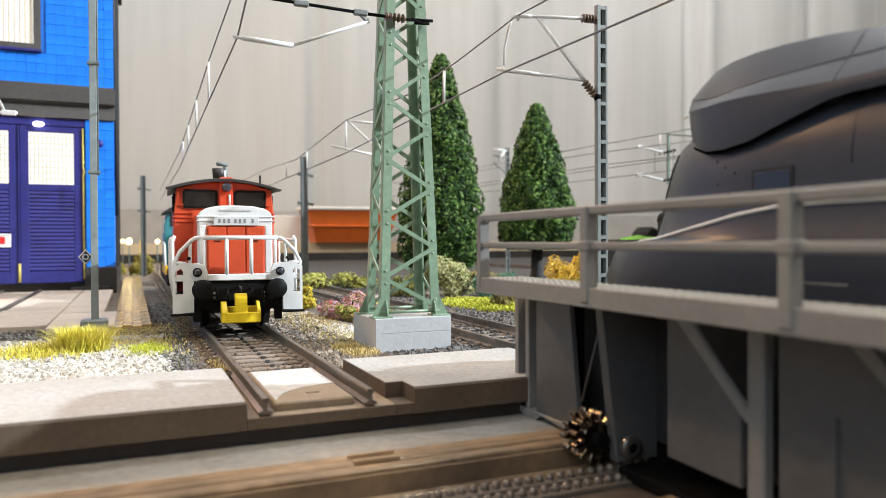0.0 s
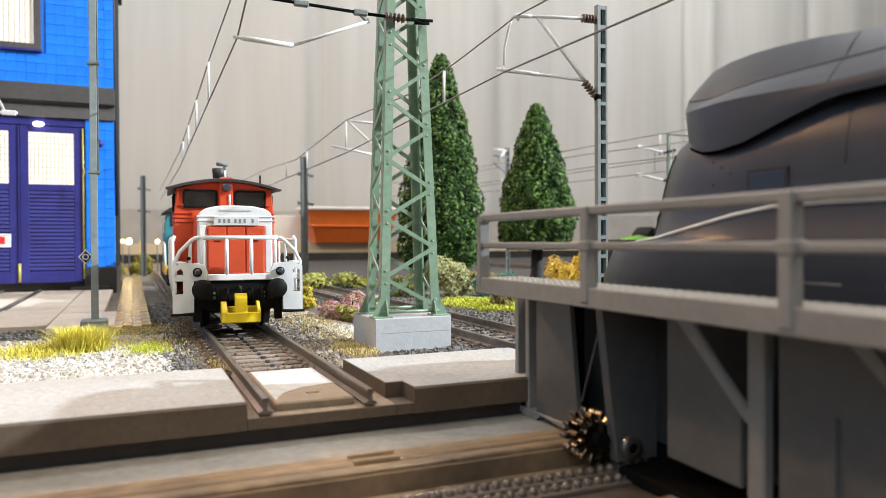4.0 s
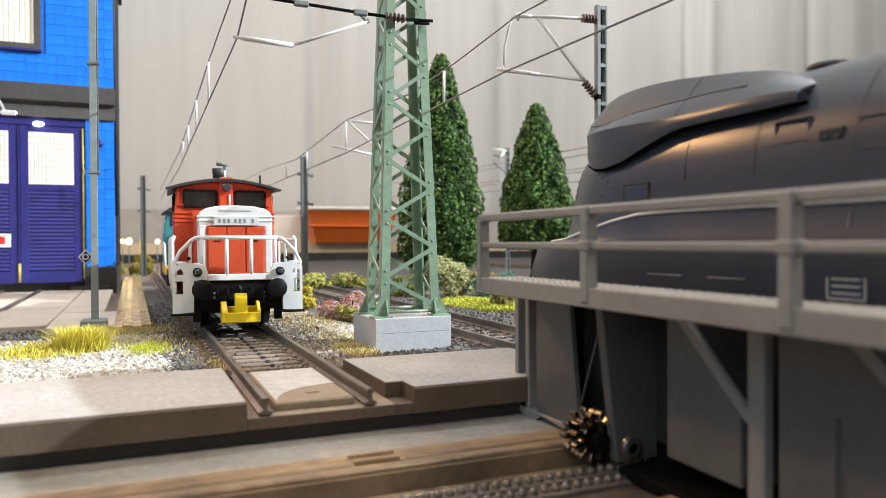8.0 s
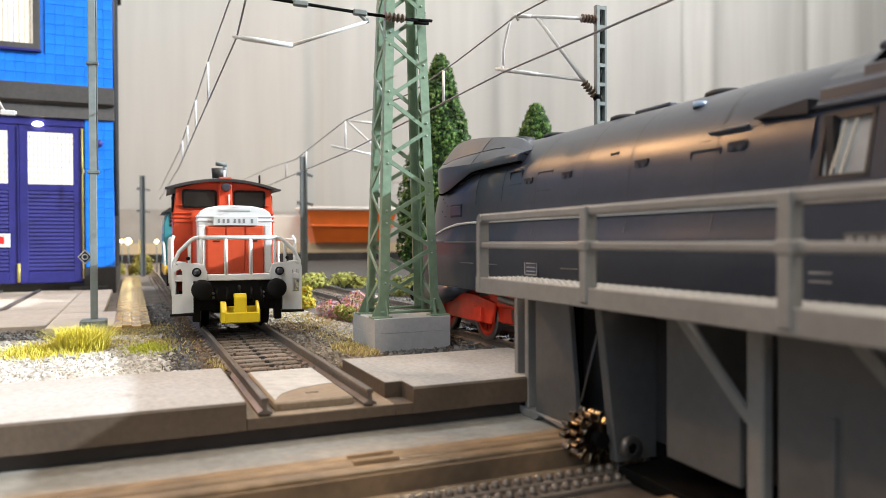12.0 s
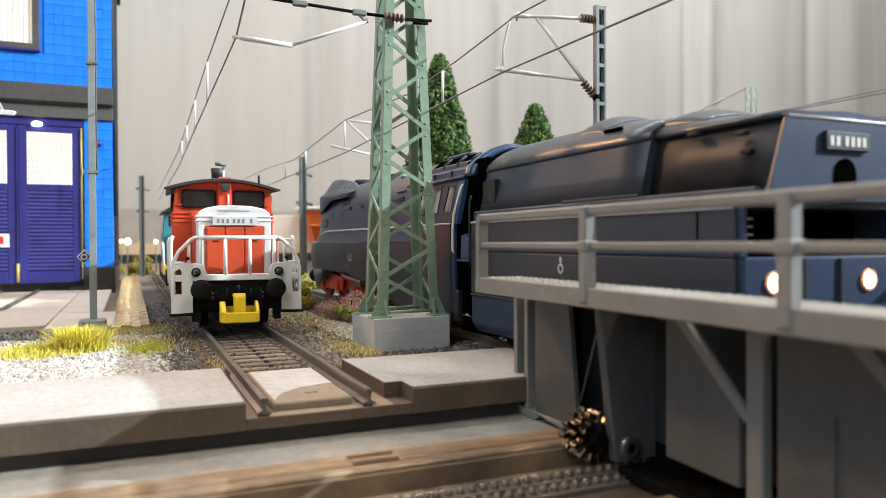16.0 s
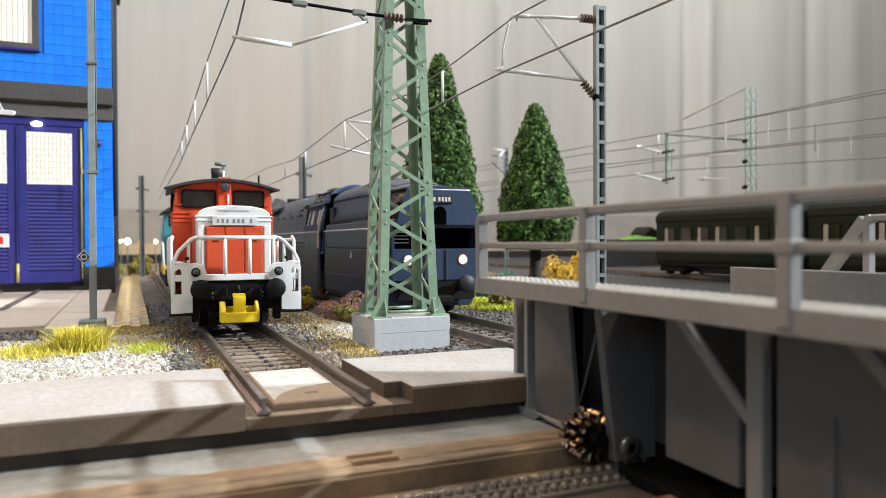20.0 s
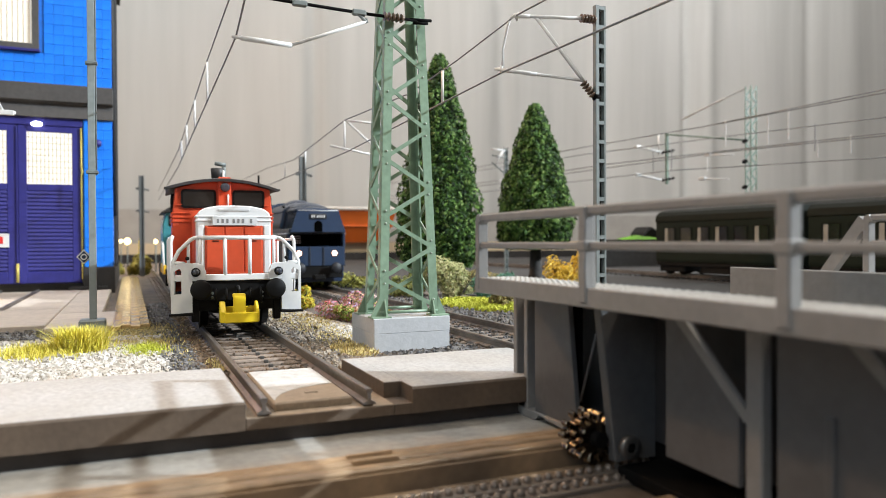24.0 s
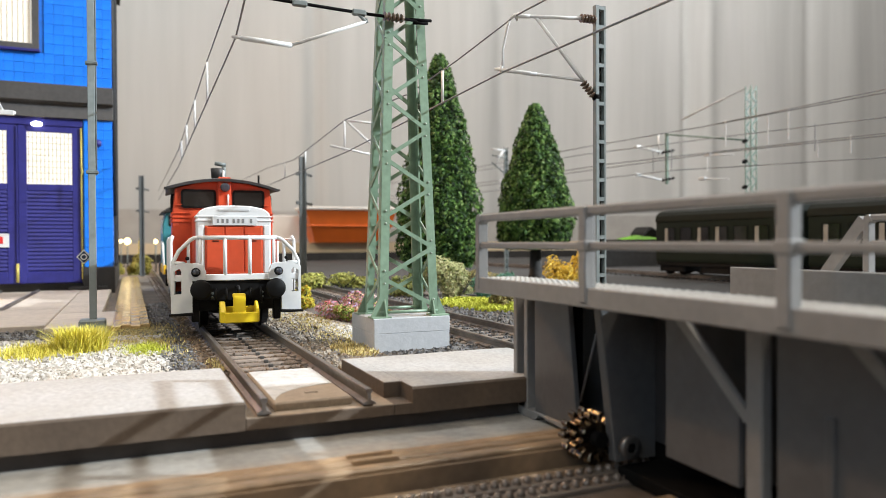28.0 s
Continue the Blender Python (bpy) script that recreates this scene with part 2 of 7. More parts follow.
sheet("wall_west", -2220, -2200, -2600, 1700, -950, 1600, M_WALL, "plain light room wall", "wall")
sheet("wall_east", 3200, 3220, -2600, 1700, -950, 1600, M_WALL, "plain light room wall", "wall")
sheet("wall_south", -2200, 3200, -2620, -2600, -950, 1600, M_WALL, "plain light room wall", "wall")
sheet("wall_north", -2200, 3200, 1700, 1720, -950, 1600, M_WALL, "plain light room wall behind the curtain", "wall")
sheet("ceiling", -2200, 3200, -2600, 1700, 1600, 1620, M_WALL, "plain white ceiling", "ceiling")


def curtain():
    """A pale curtain in soft upright folds behind the board."""
    bm = bmesh.new()
    rnd = random.Random(7)
    cols = []
    x = -1500.0
    while x < 3000:
        f = math.sin(x / 61.0) * 7 + math.sin(x / 27.0 + 1.3) * 1.2 + math.sin(x / 171.0 + 2) * 22 + 14 * math.exp(-((x - 296) / 14) ** 2) + 26 * math.exp(-((x - 1236) / 16) ** 2) - 16 * math.exp(-((x - 1275) / 26) ** 2) + 12 * math.exp(-((x - 700) / 20) ** 2) + 10 * math.exp(-((x - 1620) / 22) ** 2) + rnd.uniform(-0.25, 0.25)
        y = 1250 + f
        cols.append((x, y))
        x += 9
    zs = (-120, 20, 300, 900, 1590)
    rows = [[bm.verts.new((x + z * 0.004 * math.sin(x / 90), y + z * 0.004 * math.sin(x / 57.0), z)) for x, y in cols] for z in zs]
    for a, b in zip(rows, rows[1:]):
        for k in range(len(cols) - 1):
            bm.faces.new((a[k], a[k + 1], b[k + 1], b[k])).smooth = True
    ob = solo("curtain_backdrop", bm, M_CURTAIN, "pale grey curtain hanging in soft upright folds", "curtain", kind="structure")
    ob.modifiers.new("thickness", "SOLIDIFY").thickness = 0.002


curtain()


# ---- the edge of the pit: slabs, notches for the rails ----
def slab(x0, x1, label, west=None):
    """A slab along the pit; west: how far its rear part reaches past the pocket at its front corner."""
    bm = bmesh.new()
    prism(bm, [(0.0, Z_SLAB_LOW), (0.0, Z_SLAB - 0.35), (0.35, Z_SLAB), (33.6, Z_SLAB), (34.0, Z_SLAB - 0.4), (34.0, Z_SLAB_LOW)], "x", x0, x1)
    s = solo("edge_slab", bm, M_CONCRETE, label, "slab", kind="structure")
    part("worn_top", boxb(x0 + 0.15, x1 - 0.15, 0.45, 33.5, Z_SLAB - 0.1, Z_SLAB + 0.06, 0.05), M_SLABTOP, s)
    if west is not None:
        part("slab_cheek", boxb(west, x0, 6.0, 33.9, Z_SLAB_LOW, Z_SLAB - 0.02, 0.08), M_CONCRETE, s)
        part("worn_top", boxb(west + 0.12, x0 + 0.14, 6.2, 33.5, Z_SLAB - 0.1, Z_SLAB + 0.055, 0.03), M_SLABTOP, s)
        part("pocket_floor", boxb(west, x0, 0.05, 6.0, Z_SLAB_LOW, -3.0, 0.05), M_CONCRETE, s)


slab(-420, -11.6, "grey-brown concrete slab along the pit edge")
slab(16.4, 53.4, "grey-brown concrete slab between two track ends", 13.2)
slab(78.6, 140, "grey-brown concrete slab along the pit edge")
slab(140.6, 900, "grey-brown concrete slab along the pit edge")
sheet("pit_ledge", -900, 1600, -10.8, 2.2, -30, Z_PITLEDGE, M_PIT_LEDGE, "dusty grey ledge along the foot of the pit wall", "ledge")
sheet("pit_step", -900, 1600, -19.6, -10.8, -30, -7.9, M_PIT_STEP, "brown step between ledge and rack in the pit", "step")
sheet("pit_wall", -900, 1600, 2.2, 30, -30, Z_SLAB_LOW, M_PIT_WALL_SHADE, "recessed wall under the pit edge, shade in its colour", "wall")
for cx in (X_MAIN + 0.8, X_OUT):
    w = 12.35 if cx < 10 else 12.5
    t = thing("track_end_plate", (cx, 0, 0), "brown end plate with an inlaid board between rail ends", "plate", "track end plates", "structure")
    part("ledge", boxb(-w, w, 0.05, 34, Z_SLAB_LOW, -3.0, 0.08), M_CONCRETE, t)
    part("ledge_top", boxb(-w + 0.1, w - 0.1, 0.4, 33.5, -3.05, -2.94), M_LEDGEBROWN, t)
    bm = boxb(-7.4, 5.8, 3.2, 33.5, -3.0, -1.55, 0.25)
    for k in range(20):
        box(bm, -7.3 + k * 0.66, -6.95 + k * 0.66, 3.08, 3.3, -2.9, -1.8)
    part("board", bm, M_LEDGEBROWN, t)
    # white rear part of the board, ending in a curved edge
    edge = [(-7.0, 5.2), (-6.2, 7.4), (-5.0, 9.8), (-3.2, 12.0), (-0.6, 13.8), (2.4, 15.0), (5.5, 15.8)]
    part("paper_patch", prism(bmesh.new(), edge + [(5.5, 33.2), (-7.0, 33.2)], "z", -1.6, -1.46), M_PALE_PATCH, t, "crinkled white patch with a curved front edge")
    part("clip", boxb(-1.1, 1.1, 8.6, 9.6, -1.6, -1.35, 0.1), M_LEDGEBROWN, t)


# ---- pit rails and toothed racks, along the pit ----
def pit_rail(y, half, top, material, label):
    bm = bmesh.new()
    prism(bm, [(y - half, Z_PIT), (y - half, top - 0.25), (y - half + 0.25, top), (y + half - 0.25, top), (y + half, top - 0.25), (y + half, Z_PIT)], "x", -420, 700)
    solo("pit_rail", bm, material, label, "rail", "pit rails", "structure")


M_PIT_RAIL = mat("pit_rail_brown", (0.36, 0.245, 0.14), 0.3, vary=0.25, grain=300, blotch=40, bump=0.06, second=(0.17, 0.125, 0.085))
for y, half, top in ((-12.1, 1.2, -7.25), (-14.9, 1.1, -7.05), (-17.6, 1.2, -7.2), (-21.6, 0.8, -10.3), (-40.0, 1.5, -9.6), (-46.0, 1.0, -9.8)):
    pit_rail(y, half, top, M_PIT_RAIL, "low brown guide rail along the pit floor")
for y0, y1 in ((-13.0, -12.2), (-16.0, -15.0)):
    sheet("pit_threshold", 1.0, 8.0, y0, y1, -8.0, -6.75, M_PIT_RAIL, "small brown marker strip on the pit step", "strip")
M_RACK = mat("rack_plastic", (0.15, 0.125, 0.105), 0.35, vary=0.15, grain=400, blotch=60)
TOOTH = mesh_of("rack_tooth", turned(bmesh.new(), [(0.72, 0.5), (0.68, 1.0), (0.4, 1.45), (0.05, 1.5)], (0, 0, 0), "z", 8), M_RACK)
for y in (-24.4, -28.8):
    t = thing("gear_rack", (0, y, Z_PIT), "brown toothed rack along the pit floor", "rack", "gear racks")
    part("rack_bar", boxb(-420, 700, -1.5, 1.5, 0, 0.6, 0.1), M_RACK, t)
    x = -40.0
    while x < 62:
        part("rack_tooth", TOOTH, None, t, at=(x, 0, 0))
        x += 1.8


# ---- track ----
def track(cx, y0, y1, ys, label, studs=True, name="railway_track"):
    t = thing(name, (cx, 0, 0), label, "railway track", kind="structure")
    for s in (-1, 1):
        bm = bmesh.new()
        o = s * 8.7
        prism(bm, [(o - 1.1, -2.6), (o + 1.1, -2.6), (o + 1.1, -2.3), (o + 0.3, -1.9), (o + 0.28, -0.8), (o + 0.55, -0.6), (o + 0.55, -0.12), (o + 0.42, 0), (o - 0.42, 0), (o - 0.55, -0.12), (o - 0.55, -0.6), (o - 0.28, -0.8), (o - 0.3, -1.9), (o - 1.1, -2.3)], "y", y0, y1)
        part("rail", bm, M_RAIL, t)
    bm = boxb(-15, 15, -1.35, 1.35, -1.3, 0, 0.25)
    for s in (-1, 1):
        box(bm, s * 8.7 - 2.1, s * 8.7 + 2.1, -0.9, 0.9, -0.1, 0.5, 0.15)
        box(bm, s * 12.5 - 0.4, s * 12.5 + 0.4, -0.3, 0.3, -0.1, 0.3)
    sleeper = mesh_of("sleeper", bm, M_SLEEPER)
    stud = mesh_of("stud", boxb(-0.5, 0.5, -0.45, 0.45, 0, 0.7, 0.12), M_STUD)
    y = ys
    k = 0
    while y < y1 - 3 and k < 80:
        part("sleeper", sleeper, None, t, at=(0, y, -2.5))
        if studs:
            part("stud", stud, None, t, at=(0, y + 0.1, -2.5))
        y += 5.9
        k += 1
    return t


track(X_MAIN, 0.3, 900, 37.5, "shunting siding track with brown sleepers and rusty rails")
track(X_OUT, 0.3, 900, 37.5, "departure track with brown sleepers and rusty rails")


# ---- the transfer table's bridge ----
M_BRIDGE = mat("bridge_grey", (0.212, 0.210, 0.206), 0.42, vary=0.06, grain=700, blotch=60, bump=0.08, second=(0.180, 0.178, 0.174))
# bridge grey made paler for the light falling on the deck
M_TREAD_LIT = mat("tread_lit", (0.40, 0.39, 0.365), 0.4, vary=0.08, grain=700, blotch=50, bump=0.08, second=(0.37, 0.355, 0.33))
# the same moulded grey, darkened for the shade on the girder walls
M_BRIDGE_SHADED = mat("bridge_grey_shaded", (0.092, 0.093, 0.095), 0.5, vary=0.08, grain=600, blotch=50, bump=0.1, second=(0.074, 0.075, 0.077))
# grey plastic painted near black for the shade inside the girder
M_INSIDE_SHADE = mat("bridge_inside_shade", (0.034, 0.033, 0.034), 0.6, vary=0.12, grain=500, blotch=50)
# dark gear metal, tinted with the warm lamp's reflection
M_GEAR = mat("gear_metal_warm", (0.20, 0.155, 0.105), 0.26, metal=1.0, vary=0.2, grain=600, blotch=200, bump=0.1)
# for black parts, and for shade painted under and inside the bridge
M_BLACK = mat("black_parts_and_shade", (0.005, 0.005, 0.005), 0.8, vary=0.2, grain=500, spec=0.05)


def walkway(bridge, x_out, side, y_end, y_near, rail_start):
    """Side = -1: railing on the west edge; +1: on the east edge."""
    def X(d):
        return x_out - side * d
    lo, hi = sorted((X(0.6), X(9.0)))
    w = part("walkway", boxb(lo, hi, y_near, y_end, 15.9, 18.2, 0.2), M_BRIDGE, bridge)
    # chequered tread: small raised lozenges
    bm = bmesh.new()
    y = y_end - 1.0
    k = 0
    while y > y_near + 1:
        for i in range(8):
            cx, cy = lo + 0.7 + i * 0.98 + (0.45 if k % 2 else 0), y
            if cx < hi - 0.3:
                vs = [bm.verts.new(v) for v in ((cx - 0.35, cy, 18.22), (cx, cy - 0.3, 18.22), (cx + 0.35, cy, 18.22), (cx, cy + 0.3, 18.22), (cx, cy, 18.45))]
                for a in range(4):
                    bm.faces.new((vs[a], vs[(a + 1) % 4], vs[4]))
        y -= 0.85
        k += 1
    # thin sheet that carries the lit deck colour
    part("tread_sheet", boxb(lo + 0.2, hi - 0.1, y_near, y_end - 0.1, 18.1, 18.23), M_TREAD_LIT, w)
    tagged(part("tread_plate", bm, M_TREAD_LIT, w), kind="stuff")
    # fascia
    lo2, hi2 = sorted((X(0.0), X(0.75)))
    part("fascia", boxb(lo2, hi2, y_near, y_end, 15.6, 18.35, 0.15), M_BRIDGE, w)
    # railing
    rail = part("railing", boxb(*sorted((X(0.1), X(1.3))), y_near, rail_start - 1.2, 28.2, 29.6, 0.3), M_BRIDGE, bridge)
    bm = bmesh.new()
    a, b = sorted((X(0.1), X(1.3)))
    arc = [(rail_start - 1.2, 29.6), (rail_start - 0.5, 29.4), (rail_start - 0.1, 28.9), (rail_start, 28.2), (rail_start, 16.2), (rail_start - 1.3, 16.2), (rail_start - 1.3, 27.8), (rail_start - 1.5, 28.1), (rail_start - 1.9, 28.25)]
    prism(bm, arc, "x", a - 0.22, b + 0.5, 0.12)
    part("end_post", bm, M_BRIDGE, rail)
    part("middle_bar", boxb(*sorted((X(0.2), X(1.2))), y_near, rail_start - 1.0, 23.5, 24.6, 0.25), M_BRIDGE, rail)
    y = rail_start - 33.2
    while y > y_near + 2:
        bm = boxb(*sorted((X(-0.3), X(1.3))), y - 0.85, y + 0.85, 16.2, 29.5, 0.2)
        box(bm, *sorted((X(1.25), X(1.9))), y - 0.45, y + 0.45, 18.3, 29.3, 0.12)
        box(bm, *sorted((X(-0.45), X(1.9))), y - 1.05, y + 1.05, 23.3, 24.8, 0.2)
        part("post", bm, M_BRIDGE, rail)
        y -= 33.0


bridge = thing("transfer_table_bridge", (0, 0, Z_PIT), "grey moulded transfer table bridge with railed walkways", "bridge")
bridge.location = (0, 0, 0)
walkway(bridge, 28.9, -1, 1.2, -300, 0.6)
walkway(bridge, 103.1, 1, 5.5, -300, -20.5)
part("parapet", boxb(92.4, 94.0, -300, 3.9, -3.0, 18.9, 0.2), M_BRIDGE, bridge)
bm = bmesh.new()
strap(bm, (102.4, -12.0, 17.6), (102.4, -20.6, 28.6), 2.4, 1.6, (0, 1, 0))
part("end_strut", bm, M_BRIDGE, bridge)


def girder(bridge, x, s):
    """A panelled girder wall whose panels lie at x; s points outwards. It carries the walkway."""
    def rx(a, b):
        return sorted((x + s * a, x + s * b))

    def plate(name, outline, lo, hi, material, bevel=0.12):
        return part(name, prism(bmesh.new(), outline, "x", *rx(lo, hi), bevel), material, wall)
    wall = part("girder", boxb(*rx(-1.3, -0.9), -300, -56.0, -6.4, 15.8), M_BRIDGE_SHADED, bridge)
    # black plate paints the shade in the slots between the end ribs
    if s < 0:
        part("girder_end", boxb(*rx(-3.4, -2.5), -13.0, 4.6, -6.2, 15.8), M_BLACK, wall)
    for y0, y1 in ((3.6, 4.9), (-0.3, 1.0)):
        part("end_rib", boxb(*rx(-2.6 if s < 0 else -0.5, 0.1), y0, y1, -6.6, 15.8, 0.15), M_BRIDGE, wall)
    plate("panel", [(-2.8, 15.8), (-13.4, 15.8), (-16.1, -6.0), (-2.8, -6.6)], -1.0, 0.0, M_BRIDGE_SHADED)
    plate("panel", [(-37.4, 15.8), (-40.0, 15.8), (-50.3, 5.4), (-50.3, -5.2), (-37.4, -4.8)], -1.0, 0.0, M_BRIDGE_SHADED)
    plate("corner_plate", [(-51.9, 5.0), (-54.4, 15.8), (-51.9, 15.8)], -0.6, 0.0, M_BRIDGE_SHADED, 0.05)
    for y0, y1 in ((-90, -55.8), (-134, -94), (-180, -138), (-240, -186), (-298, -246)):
        part("panel", boxb(*rx(-0.95, 0.0), y0, y1, -8.0, 15.8, 0.15), M_BRIDGE_SHADED, wall)
    part("panel_strip", boxb(*rx(-0.1, 0.5), -63.4, -62.3, -8.0, 6.2, 0.15), M_BRIDGE_SHADED, wall)
    for y in (-53.2, -92.0, -136.0, -183.0):
        part("stiffener", boxb(*rx(-1.0, 0.7), y - 1.2, y + 1.3, -7.9, 15.8, 0.2), M_BRIDGE, wall)
    part("foot_bar", boxb(*rx(-1.0, 0.4), -90, -49.0, -8.6, -7.0, 0.15), M_BRIDGE, wall)
    for y0, z0, y1, z1 in ((-40.4, 14.6, -52.2, 3.6), (-65.4, 14.6, -78, 3.0), (-106, 14.6, -118, 3.0), (-150, 14.6, -162, 3.0)):
        bm = bmesh.new()
        strap(bm, (x + s * 0.25, y0, z0), (x + s * 0.25, y1, z1), 1.3, 0.7, (0, 1, 0))
        part("brace", bm, M_BRIDGE, wall)
    # diaphragm plate in front of the gear, its outer edge leaning inwards
    bm = bmesh.new()
    inner = 7.6 if s < 0 else 0.5
    prism(bm, [(x + s * 2.9, 15.8), (x - s * inner, 15.8), (x - s * inner, -8.8), (x, -8.8)], "y", -26.4, -24.6, 0.15)
    part("diaphragm", bm, M_BRIDGE_SHADED, wall)
    # added plates that block stray light behind the wall openings
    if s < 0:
        part("inner_web", boxb(*rx(-8.2, -7.6), -300, 2.4, -6.4, 15.8), M_INSIDE_SHADE, wall)
        part("deck_plate", boxb(*rx(-7.5, -1.4), -300, 1.0, 14.9, 15.6), M_INSIDE_SHADE, wall)
    part("tie_rod", rods([((x + s * 0.2, -21.9, 10.2), (x - s * 0.4, -16.6, -1.5))], 0.22, 6), M_BRIDGE_SHADED, wall)
    # sloped shoe at the far end, standing on the ledge
    plate("end_shoe", [(4.9, -5.2), (4.9, -6.2), (1.2, -7.45), (-3.6, -7.45), (-5.0, -6.4), (-12.8, -6.9), (-13.0, -6.0), (-2.6, -6.0), (0.2, -6.0)], -3.5, 0.6, M_BRIDGE, 0.08)


girder(bridge, 39.0, -1)
girder(bridge, 94.6, 1)
# floor blackened and two boxes added as the shade beneath the bridge
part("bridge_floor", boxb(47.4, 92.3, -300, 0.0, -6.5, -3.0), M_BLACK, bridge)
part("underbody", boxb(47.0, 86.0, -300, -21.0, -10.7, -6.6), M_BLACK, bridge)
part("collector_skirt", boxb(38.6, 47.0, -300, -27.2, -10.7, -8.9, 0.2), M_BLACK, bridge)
for s in (-1, 1):
    bm = bmesh.new()
    o = X_OUT + s * 8.7
    prism(bm, [(o - 1.1, -2.9), (o + 1.1, -2.9), (o + 0.3, -1.9), (o + 0.28, -0.8), (o + 0.55, -0.5), (o + 0.45, 0), (o - 0.45, 0), (o - 0.55, -0.5), (o - 0.28, -0.8), (o - 0.3, -1.9)], "y", -298, -0.8)
    part("bridge_rail", bm, M_RAIL, bridge)


def gear(y, turn):
    """A gear whose axle lies along the bridge."""
    out = []
    for k in range(12):
        for r, d in ((2.5, -0.30), (3.6, -0.26), (4.1, -0.10), (4.1, 0.10), (3.6, 0.26), (2.5, 0.30)):
            a = (k + turn + d) * math.tau / 12
            out.append((r * math.cos(a), r * math.sin(a)))
    bm = prism(bmesh.new(), out, "y", -0.75, 0.75, 0.12)
    return bm


for y, turn in ((-20.6, 0.0), (-23.4, 0.5)):
    g = part("gear_wheel", gear(y, turn), M_GEAR, bridge, "dark metal gear wheel, warm reflection in its colour", at=(37.0, y, -5.4))
    part("axle", rods([((0, -2.4, 0), (0, 2.4, 0))], 1.2), M_BLACK, g)
M_TYRE0 = mat("wheel_nickel", (0.16, 0.16, 0.16), 0.3, metal=0.8, vary=0.1)
bm = bmesh.new()
hoop(bm, [(0.8, -0.6), (1.7, -0.6), (1.9, -0.2), (1.6, 0.7), (0.8, 0.7)], (0, 0, 0), "y", 24)
w = part("running_wheel", bm, M_TYRE0, bridge, at=(39.6, -29.0, -5.9))
part("hub", turned(bmesh.new(), [(0.1, -0.3), (0.9, -0.3), (0.9, 0.5), (0.1, 0.5)], (0, 0, 0), "y", 16), M_BLACK, w)


# ---- lattice mast on its footing ----
M_GREEN = mat("mast_green", (0.205, 0.30, 0.215), 0.40, vary=0.1, grain=800, blotch=80, bump=0.06, second=(0.165, 0.245, 0.17))
M_RIVET = mat("rivet_pale", (0.34, 0.40, 0.33), 0.4, vary=0.1)
M_FOOT = mat("footing_grey", (0.43, 0.445, 0.465), 0.75, vary=0.05, grain=900, blotch=80, bump=0.15)
M_GREY = mat("mast_grey", (0.17, 0.195, 0.19), 0.45, vary=0.08, grain=600, blotch=80)
# shade inside the mast's slots, painted on the web behind them
M_SLOT_SHADE = mat("mast_slot_shade", (0.03, 0.031, 0.03), 0.7, vary=0.1, spec=0.2)
M_SILVER = mat("nickel_wire", (0.66, 0.66, 0.65), 0.5, metal=0.1, vary=0.08, grain=800)
M_WIRE = mat("dark_wire", (0.20, 0.21, 0.22), 0.5, metal=0.0, vary=0.1, grain=800)
M_INSUL = mat("brown_insulator", (0.11, 0.07, 0.045), 0.35, vary=0.2, grain=600)


def insulator(bm, a, b, n=4):
    a, b = Vector(a), Vector(b)
    rod(bm, a, b, 0.45, 8)
    for k in range(n):
        p = a.lerp(b, (k + 0.5) / n)
        d = (b - a).normalized() * 0.32
        rod(bm, p - d, p + d, 1.2, 10, 0.8)
    return bm


